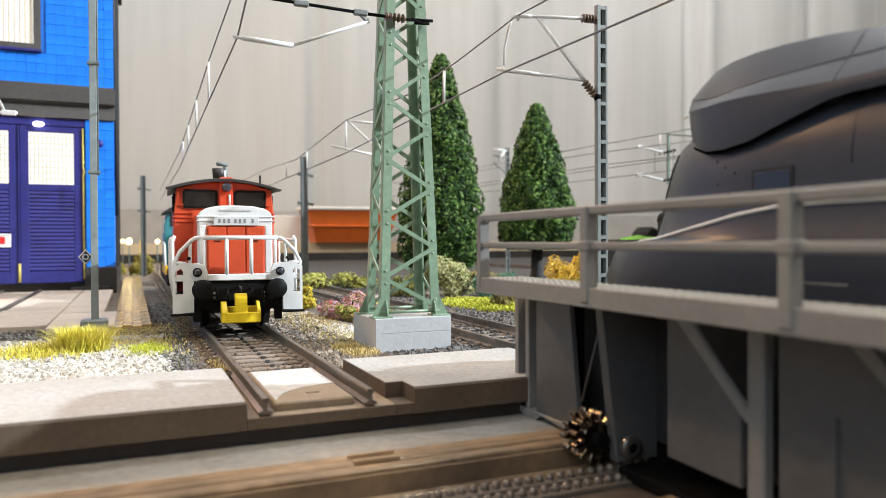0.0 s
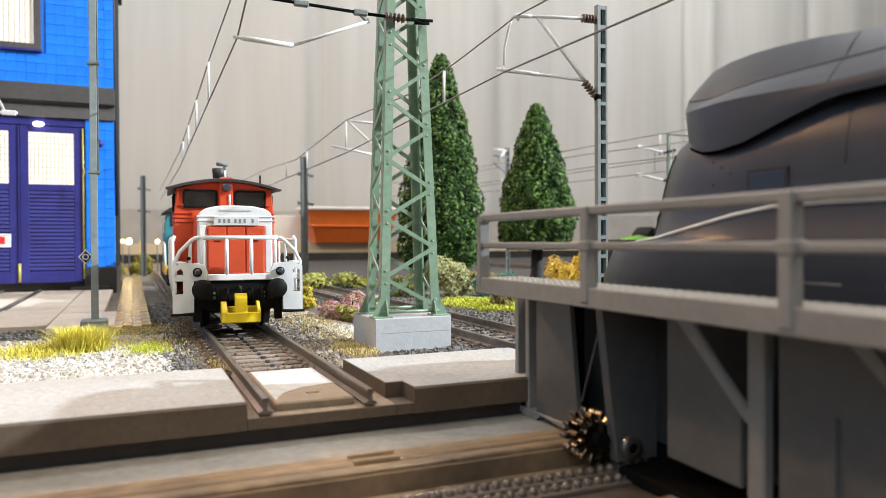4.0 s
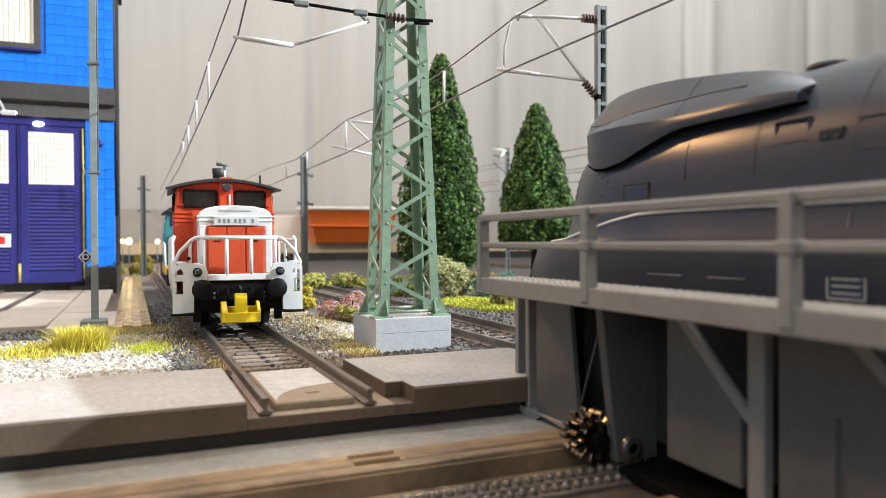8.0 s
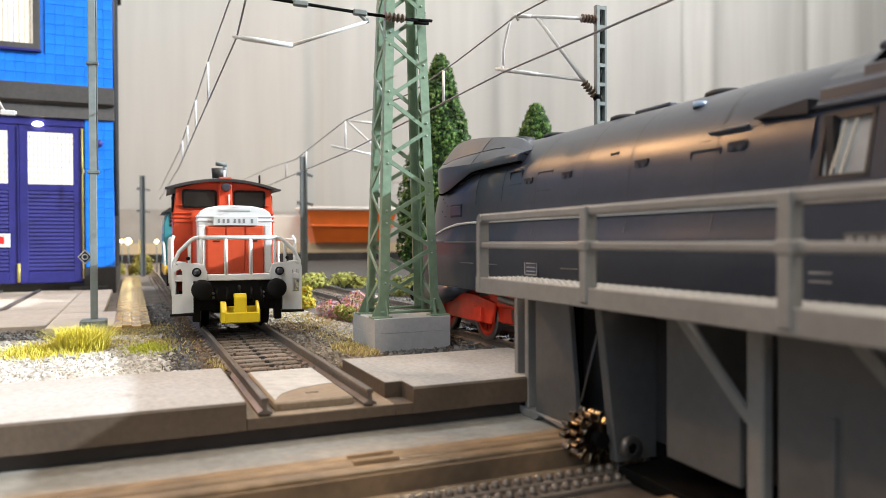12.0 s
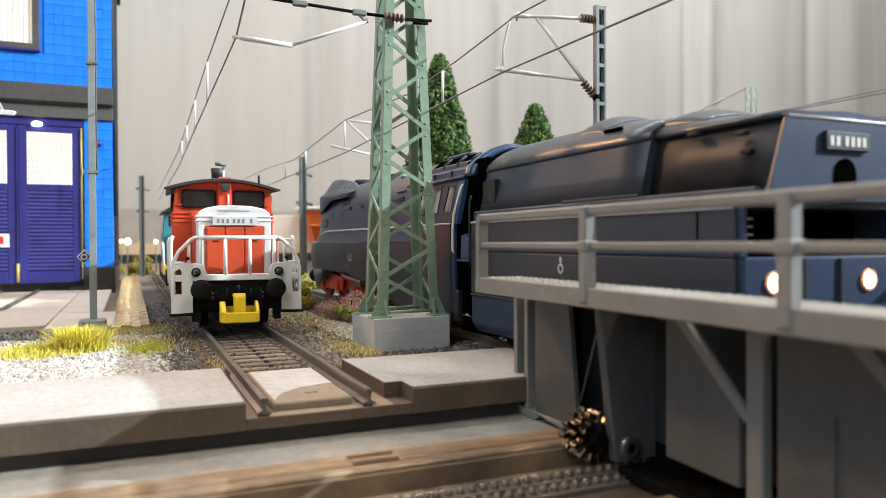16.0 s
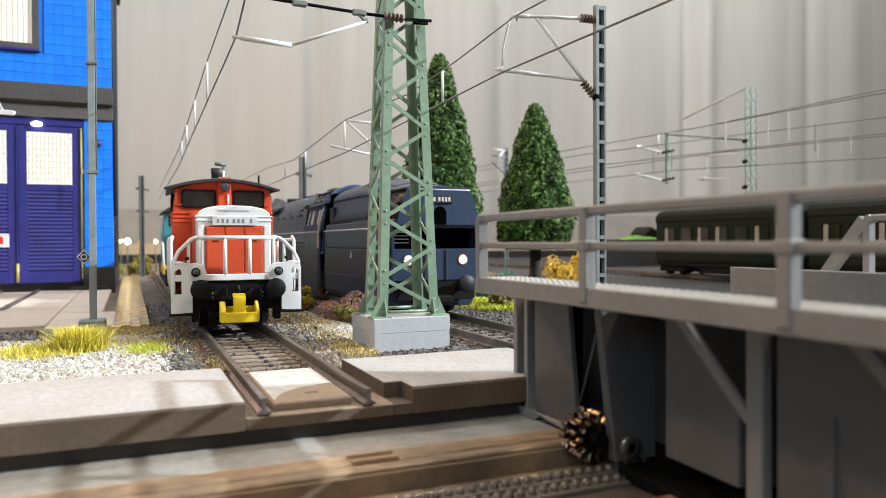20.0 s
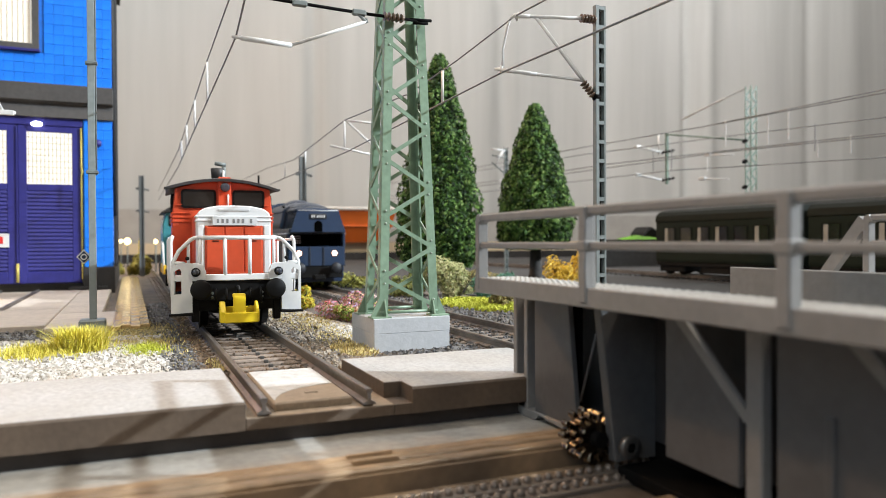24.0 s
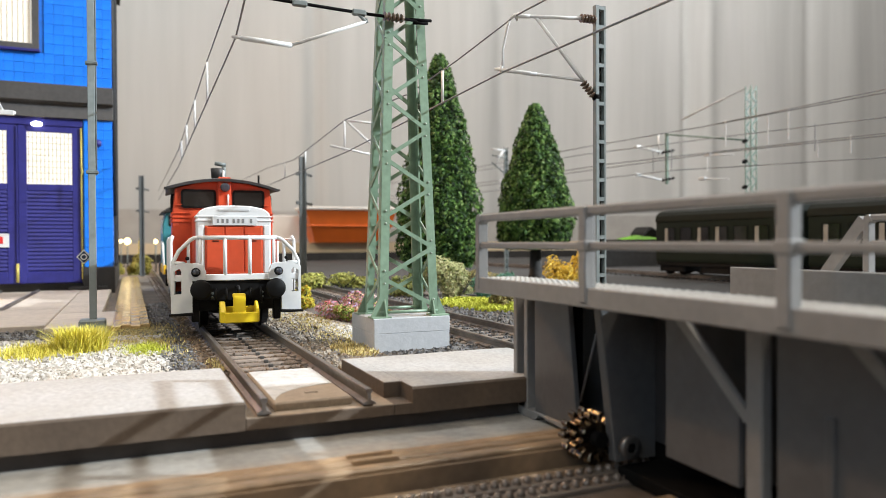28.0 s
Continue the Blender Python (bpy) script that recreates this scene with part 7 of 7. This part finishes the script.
def stones(name, material, label, n, place, size, seed):
    """Loose stones: skewed little blocks."""
    rnd = random.Random(seed)
    verts, faces = [], []
    for _ in range(n):
        x, y, z = place(rnd)
        r = rnd.uniform(*size)
        rot = Euler((rnd.uniform(0, 6), rnd.uniform(0, 6), rnd.uniform(0, 6))).to_matrix()
        b = len(verts)
        for v in ((-1, -0.8, -0.6), (1, -0.9, -0.5), (0.8, 0.9, -0.7), (-0.9, 1, -0.5), (-0.7, -0.6, 0.7), (0.7, -0.8, 0.6), (0.9, 0.7, 0.8), (-0.8, 0.6, 0.6)):
            p = rot @ Vector((v[0] * r * rnd.uniform(0.7, 1.2), v[1] * r * rnd.uniform(0.6, 1.0), v[2] * r * rnd.uniform(0.6, 1.0)))
            verts.append(((x + p.x) * MM, (y + p.y) * MM, (z + p.z) * MM))
        faces += [tuple(b + i for i in f) for f in ((0, 3, 2, 1), (4, 5, 6, 7), (0, 1, 5, 4), (1, 2, 6, 5), (2, 3, 7, 6), (3, 0, 4, 7))]
    me = bpy.data.meshes.new(name)
    me.from_pydata(verts, [], faces)
    me.materials.append(material)
    return tagged(new(name, me), label, "gravel", kind="stuff")


def strip(x0, x1, y0, y1, z=Z_GROUND):
    def f(r):
        t = r.random() ** 1.5
        return r.uniform(x0, x1), y0 + (y1 - y0) * t, z + r.uniform(0, 0.5)
    return f


def fuzzy(x0, x1, y0, y1, z, soft):
    """A strip whose long edge frays out."""
    def f(r):
        t = r.random() ** 1.5
        return r.uniform(x0, x1) + abs(r.gauss(0, soft)), y0 + (y1 - y0) * t, z + r.uniform(0, 0.5)
    return f


stones("ballast", M_BALLAST, "grey ballast stones beside the siding rails", 2600, strip(-22, -13.5, 35, 230), (0.35, 0.8), 1)
stones("ballast", M_MIXST, "mixed grey and brown ballast between siding and mast footing", 4600, strip(9.8, 27, 36, 330), (0.35, 0.85), 2)
stones("ballast", M_BROWNST, "rusty ballast along the siding shoulder", 2400, strip(-14.5, -9.6, 36, 190), (0.35, 0.75), 15)
stones("ballast", M_BROWNST, "rusty ballast between the siding sleepers", 2200, strip(-15.5, 15.5, 35, 150, -3.35), (0.3, 0.6), 3)
stones("ballast", M_BALLAST, "grey ballast stones round the departure track", 3600, strip(46, 112, 36, 240), (0.35, 0.8), 4)
stones("ballast", M_BALLAST, "grey ballast stones at the foot of the mast", 900, strip(26, 50, 35, 52), (0.4, 0.8), 14)
stones("dark_ballast", M_BALLAST, "dark ballast scatter between yard and siding", 3000, strip(-64, -17, 112, 142), (0.3, 0.8), 5)


def oval(cx, cy, rx, ry, z=Z_GROUND, h=0.6):
    def f(r):
        a, d = r.uniform(0, math.tau), math.sqrt(r.random())
        return cx + math.cos(a) * rx * d, cy + math.sin(a) * ry * d, z + r.uniform(0, h) * (1.2 - d)
    return f


stones("white_gravel", M_GRAVEL, "pale gravel bed beside the slab", 9500, fuzzy(-64, -25, 34, 108, -2.6, 2.2), (0.4, 0.95), 6)
stones("white_gravel", M_GRAVEL, "pale gravel in front of the flower bed", 1500, oval(33, 102, 7, 30), (0.35, 0.8), 7)
stones("white_gravel", M_GRAVEL, "pale gravel patch by the shunter", 1100, oval(27, 160, 8, 44), (0.4, 0.9), 8)


def blades(name, label, material, n, place, height, lean, seed, category="grass", wide=0.16):
    rnd = random.Random(seed)
    verts, faces = [], []
    for _ in range(n):
        x, y, z = place(rnd)
        h = rnd.uniform(*height)
        a = rnd.uniform(0, math.tau)
        l = rnd.uniform(0, lean) * h
        dx, dy = math.cos(a) * l, math.sin(a) * l
        b = len(verts)
        px, py = -math.sin(a) * wide, math.cos(a) * wide
        for sx, sy, sz, k in ((0, 0, 0, 1), (dx * 0.35, dy * 0.35, h * 0.6, 0.8), (dx, dy, h, 0.15)):
            verts.append(((x + sx + px * k) * MM, (y + sy + py * k) * MM, (z + sz) * MM))
            verts.append(((x + sx - px * k) * MM, (y + sy - py * k) * MM, (z + sz) * MM))
        faces += [(b, b + 1, b + 3, b + 2), (b + 2, b + 3, b + 5, b + 4)]
    me = bpy.data.meshes.new(name)
    me.from_pydata(verts, [], faces)
    me.materials.append(material)
    return tagged(new(name, me), label, category, kind="stuff")


M_STRAW = island_mat("straw_grass", [(0.66, 0.56, 0.05), (0.78, 0.68, 0.12), (0.50, 0.46, 0.04), (0.80, 0.70, 0.22)], 0.7)
M_LIME = island_mat("lime_grass", [(0.44, 0.46, 0.04), (0.56, 0.57, 0.08), (0.32, 0.37, 0.03)], 0.7)
M_MOSS = island_mat("golden_moss", [(0.58, 0.45, 0.16), (0.46, 0.36, 0.13), (0.64, 0.55, 0.26), (0.34, 0.25, 0.12)], 0.8)


def tuft(cx, cy, r):
    def f(rnd):
        a, d = rnd.uniform(0, math.tau), rnd.random() * r
        return cx + math.cos(a) * d, cy + math.sin(a) * d, Z_GROUND
    return f


def fading(cx, cy, rx, ry, z=-2.5):
    """Thick in the middle, thinning out towards an open edge."""
    def f(rnd):
        return cx + rnd.gauss(0, rx * 0.5), cy + rnd.gauss(0, ry * 0.5), z
    return f


blades("grass_tuft", "spiky yellow-green grass tuft beside the gravel", M_STRAW, 2100, tuft(-39.4, 83, 6.0), (2.8, 7.6), 1.25, 21, wide=0.13)
blades("grass_tuft", "short stems round the foot of the grass tuft", M_STRAW, 700, fading(-39.5, 85, 6, 6), (1.2, 3.4), 0.9, 31, wide=0.12)
blades("grass_tuft", "low yellow grass beside the gravel", M_STRAW, 2600, fading(-48, 82, 9, 11), (0.7, 2.8), 1.0, 22, wide=0.12)
blades("grass_tuft", "low yellow-green grass by the siding", M_LIME, 2400, fading(-25, 78, 4.6, 9), (0.5, 1.9), 0.9, 23, wide=0.12)
blades("grass_tuft", "sparse dry grass over the gravel", M_STRAW, 900, fading(-36, 98, 14, 12), (0.4, 1.4), 0.9, 30, wide=0.1)
blades("grass_tuft", "low golden grass around the post footing", M_MOSS, 4600, fading(-26, 122, 10, 20, -2.7), (0.4, 1.3), 0.9, 24, wide=0.12)
blades("grass_tuft", "golden dry moss over the gravel by the siding", M_MOSS, 2400, fading(-27, 92, 9, 15, -2.2), (0.3, 1.1), 1.0, 34, wide=0.13)
blades("grass_tuft", "short moss at the mast footing", M_MOSS, 1300, oval(23, 58, 5, 12), (0.5, 1.8), 0.9, 25)
blades("grass_tuft", "dry tan moss between siding and flower bed", M_MOSS, 3400, oval(27, 130, 9, 52, -2.8), (0.3, 1.0), 0.9, 33)
blades("grass_tuft", "lime grass strip along the departure track", M_LIME, 6500, oval(112, 160, 17, 32), (0.8, 2.2), 0.7, 26, wide=0.3)
blades("grass_tuft", "thin golden moss over the siding ballast", M_MOSS, 1600, oval(-17, 74, 5, 34), (0.25, 0.8), 0.9, 28)
blades("grass_tuft", "golden moss on the gravel by the footing", M_MOSS, 1100, oval(24, 74, 5, 22), (0.25, 0.9), 0.9, 29)
blades("grass_tuft", "short moss between rails and slab", M_MOSS, 120, oval(-11.4, 46, 1.6, 12), (0.8, 2.0), 0.8, 27)


def leaves(name, parent, material, n, place, size, seed):
    """Small folded leaves, each a bent pair of faces."""
    rnd = random.Random(seed)
    verts, faces = [], []
    for _ in range(n):
        x, y, z, nx, ny, nz = place(rnd)
        s = rnd.uniform(*size)
        d = Vector((nx + rnd.uniform(-0.7, 0.7), ny + rnd.uniform(-0.7, 0.7), nz + rnd.uniform(-0.5, 0.8))).normalized()
        u = d.orthogonal().normalized()
        u = Matrix.Rotation(rnd.uniform(0, 6.3), 3, d) @ u
        v = d.cross(u)
        b = len(verts)
        c = Vector((x, y, z))
        for p in (c - u * s, c + v * s * 0.6 - d * s * 0.25, c + u * s, c - v * s * 0.6 - d * s * 0.25, c + d * s * 0.3):
            verts.append(tuple(p * MM))
        faces += [(b, b + 1, b + 4), (b + 1, b + 2, b + 4), (b + 2, b + 3, b + 4), (b + 3, b, b + 4)]
    me = bpy.data.meshes.new(name)
    me.from_pydata(verts, [], faces)
    me.materials.append(material)
    ob = new(name, me)
    ob.parent = parent
    return ob


M_LEAF = island_mat("cypress_leaf", [(0.006, 0.015, 0.004), (0.018, 0.045, 0.009), (0.042, 0.105, 0.018), (0.010, 0.026, 0.005), (0.055, 0.125, 0.024), (0.10, 0.19, 0.035), (0.21, 0.31, 0.10)], 0.6, 0.2)
M_TRUNK = mat("tree_trunk", (0.05, 0.045, 0.04), 0.85, vary=0.3, grain=300, bump=0.5)


def cypress(x, y, h, r, z_low, label, seed):
    t = thing("conical_tree", (x, y, Z_GROUND), label, "tree", "conical trees")
    part("trunk", turned(bmesh.new(), [(5.5, 0), (4.2, 6), (3.4, z_low + 10), (1.0, h * 0.8)], (0, 0, 0), "z", 10), M_TRUNK, t)
    bm = bmesh.new()
    for k in range(26):
        z = z_low + (h - z_low) * (0.05 + 0.8 * k / 26)
        a = k * 2.4
        w = r * 0.7 * (1 - (z - z_low) / (h - z_low))
        rod(bm, (0, 0, z - 3), (math.cos(a) * w, math.sin(a) * w, z + 3), 0.7, 5, 0.25)
    part("limb", bm, M_TRUNK, t)

    def shape(f):
        return r * float(np.interp(f, [0, 0.06, 0.15, 0.3, 0.5, 0.7, 0.85, 0.95, 1.0], [0.72, 0.92, 1.0, 0.94, 0.77, 0.56, 0.37, 0.23, 0.1]))

    def place(rnd):
        f = 1 - math.sqrt(rnd.random()) if rnd.random() < 0.75 else rnd.random()
        a = rnd.uniform(0, math.tau)
        k = 1 + 0.07 * math.sin(a * 5 + f * 17) + 0.05 * math.sin(a * 11 - f * 31)
        rad = shape(f) * k * (1 - 0.28 * rnd.random() ** 2.2)
        return math.cos(a) * rad, math.sin(a) * rad, z_low + (h - z_low) * f, math.cos(a), math.sin(a), 0.35
    tagged(leaves("crown", t, M_LEAF, 11500, place, (0.9, 2.0), seed), kind="stuff")
    # dark core that paints the shade deep between the leaves
    part("crown_core", turned(bmesh.new(), [(0.2, z_low)] + [(shape(f) * 0.74, z_low + (h - z_low) * f) for f in (0.02, 0.15, 0.3, 0.5, 0.7, 0.85)] + [(0.2, z_low + (h - z_low) * 0.95)], (0, 0, 0), "z", 18), M_CROWN_SHADE, t)


M_CROWN_SHADE = mat("foliage_shade", (0.02, 0.05, 0.015), 0.9, vary=0.4, grain=300, blotch=80, bump=0.8)
cypress(151, 300, 145, 27.0, 12, "tall dark green conical cypress tree", 31)
cypress(220.5, 300, 119, 25.0, 23, "short dark green conical cypress tree on a bare trunk", 32)


def bush(x, y, rx, ry, h, material, label, n, size, seed, category="bush"):
    t = thing("bush", (x, y, Z_GROUND), label, category, "lineside bushes")
    bm = bmesh.new()
    for k in range(6):
        a = k * 1.05
        rod(bm, (0, 0, 0), (math.cos(a) * rx * 0.5, math.sin(a) * ry * 0.5, h * 0.7), 0.4, 5, 0.2)
    part("stems", bm, M_TRUNK, t)
    rnd0 = random.Random(seed)
    lumps = [(rnd0.uniform(-0.7, 0.7), rnd0.uniform(-0.7, 0.7), rnd0.uniform(0.15, 0.65), rnd0.uniform(0.25, 0.45)) for _ in range(9)]

    def place(rnd):
        lx, ly, lz, lr = rnd.choice(lumps)
        d = Vector((rnd.gauss(0, 1), rnd.gauss(0, 1), rnd.gauss(0.3, 1))).normalized()
        q = lr * (0.6 + 0.4 * rnd.random())
        return (lx + d.x * q) * rx, (ly + d.y * q) * ry, max(0.2, (lz + d.z * q) * h), d.x, d.y, d.z
    tagged(leaves("foliage", t, material, n, place, size, seed), kind="stuff")


M_OLIVE = island_mat("olive_leaf", [(0.20, 0.24, 0.06), (0.33, 0.36, 0.12), (0.13, 0.17, 0.05), (0.40, 0.42, 0.18)], 0.8)
M_YOLIVE = island_mat("yellow_olive_leaf", [(0.34, 0.34, 0.06), (0.46, 0.44, 0.12), (0.22, 0.25, 0.05), (0.54, 0.50, 0.16)], 0.8)
M_PALEOLIVE = island_mat("pale_olive_leaf", [(0.30, 0.32, 0.12), (0.42, 0.42, 0.20), (0.20, 0.23, 0.08), (0.48, 0.46, 0.26), (0.36, 0.34, 0.16)], 0.8)
M_HEDGE_GOLD = island_mat("golden_hedge_leaf", [(0.24, 0.20, 0.03), (0.34, 0.28, 0.05), (0.14, 0.13, 0.03), (0.42, 0.34, 0.08)], 0.8)
M_GOLDLEAF = island_mat("golden_leaf", [(0.62, 0.38, 0.03), (0.75, 0.52, 0.06), (0.48, 0.28, 0.02), (0.80, 0.62, 0.14)], 0.8)
M_PINK = island_mat("pink_blossom", [(0.66, 0.22, 0.28), (0.76, 0.46, 0.52), (0.26, 0.30, 0.08), (0.60, 0.14, 0.14), (0.46, 0.36, 0.56), (0.34, 0.32, 0.10), (0.70, 0.36, 0.34)], 0.8)
M_YELLOWFL = island_mat("yellow_blossom", [(0.60, 0.50, 0.03), (0.45, 0.42, 0.05), (0.25, 0.28, 0.04), (0.66, 0.34, 0.03)], 0.8)
M_BEDGREEN = island_mat("flower_bed_leaf", [(0.22, 0.30, 0.05), (0.36, 0.42, 0.09), (0.14, 0.22, 0.04), (0.44, 0.42, 0.13), (0.36, 0.13, 0.07)], 0.8)
M_RUSSET = island_mat("russet_leaf", [(0.22, 0.17, 0.06), (0.30, 0.24, 0.09), (0.14, 0.15, 0.05), (0.36, 0.26, 0.12)], 0.8)
M_TEALLEAF = island_mat("teal_leaf", [(0.05, 0.15, 0.10), (0.09, 0.24, 0.17), (0.03, 0.09, 0.06), (0.16, 0.30, 0.18)], 0.8)
bush(44, 134, 9.5, 24, 11.0, M_PINK, "low flower bed with pink and purple blossom", 2300, (0.35, 0.85), 41, "flowers")
bush(43, 119, 10, 19, 7.5, M_BEDGREEN, "green leaves and red stems under the blossom", 1800, (0.4, 0.9), 50)
bush(51, 116, 6.0, 10, 6.5, M_BEDGREEN, "green leaves at the edge of the flower bed", 700, (0.5, 1.0), 47)
bush(38, 188, 6, 14, 10.0, M_YELLOWFL, "small bush with yellow and orange blossom", 800, (0.5, 1.1), 42, "flowers")
bush(88, 300, 26, 14, 11, M_YOLIVE, "yellow olive bush between the tracks", 1500, (0.7, 1.6), 43)
bush(127, 218, 24, 14, 20, M_PALEOLIVE, "pale olive bush in front of the cypress", 3400, (0.7, 1.5), 44)
bush(101, 225, 10, 10, 13, M_OLIVE, "small pale olive bush behind the mast", 900, (0.7, 1.5), 49)
bush(139, 200, 17, 9, 13.0, M_TEALLEAF, "teal green bush by the grass strip", 1900, (0.5, 1.2), 45)
bush(115, 150, 7, 8, 10.5, M_RUSSET, "brownish green bush by the bridge end", 1000, (0.5, 1.1), 48)
bush(150, 240, 16, 10, 12, M_RUSSET, "dry brownish bush under the cypress", 900, (0.6, 1.3), 51)
bush(191, 222, 15, 11, 23, M_GOLDLEAF, "golden yellow bush beside the track", 1900, (0.5, 1.2), 46)
bush(-27, 560, 17, 8, 19, M_HEDGE_GOLD, "golden hedge at the far end of the path", 1100, (1.0, 2.2), 52)


# ---- what moves ----
def motions():
    rows = [(0.0, 10.5), (3.4, 10.5), (4.0, 11.3), (4.8, 13.4), (5.5, 16.2), (6.0, 20.4), (6.5, 24.6), (7.0, 28.8), (7.5, 33.3), (8.0, 38.7), (8.5, 44.4), (9.0, 51.8), (9.5, 59.6),
            (10.0, 69.0), (10.5, 78.4), (11.0, 88.0), (11.5, 99.0), (12.0, 112.0), (12.5, 125.0), (14.5, 193.6), (15.0, 212.4), (15.5, 231.0), (16.0, 249.0), (16.5, 266.5), (17.0, 284.5),
            (17.5, 303.0), (18.0, 321.0), (18.5, 340.0), (19.0, 358.5), (19.5, 377.0), (20.0, 395.5), (20.5, 414.0), (21.0, 433.5), (21.5, 454.5), (23.5, 541.5), (24.0, 562.5),
            (25.0, 606.5), (26.0, 659.5), (27.0, 734.5), (28.0, 814.5)]
    walk(steam_locomotive, [(t, pose(X_OUT * MM, n * MM, 0)) for t, n in rows])
    ts = [a[0] for a in rows]
    ns = [a[1] for a in rows]
    for wheel, r, home in STEAM_WHEELS:
        keys = []
        t = 0.0
        while t < 28.01:
            n = float(np.interp(t, ts, ns))
            turn = -(n - ns[0]) / r
            keys.append((t, Matrix.Translation(Vector(home) * MM) @ Matrix.Rotation(turn, 4, "X")))
            t += 0.1
        walk(wheel, keys)


motions()
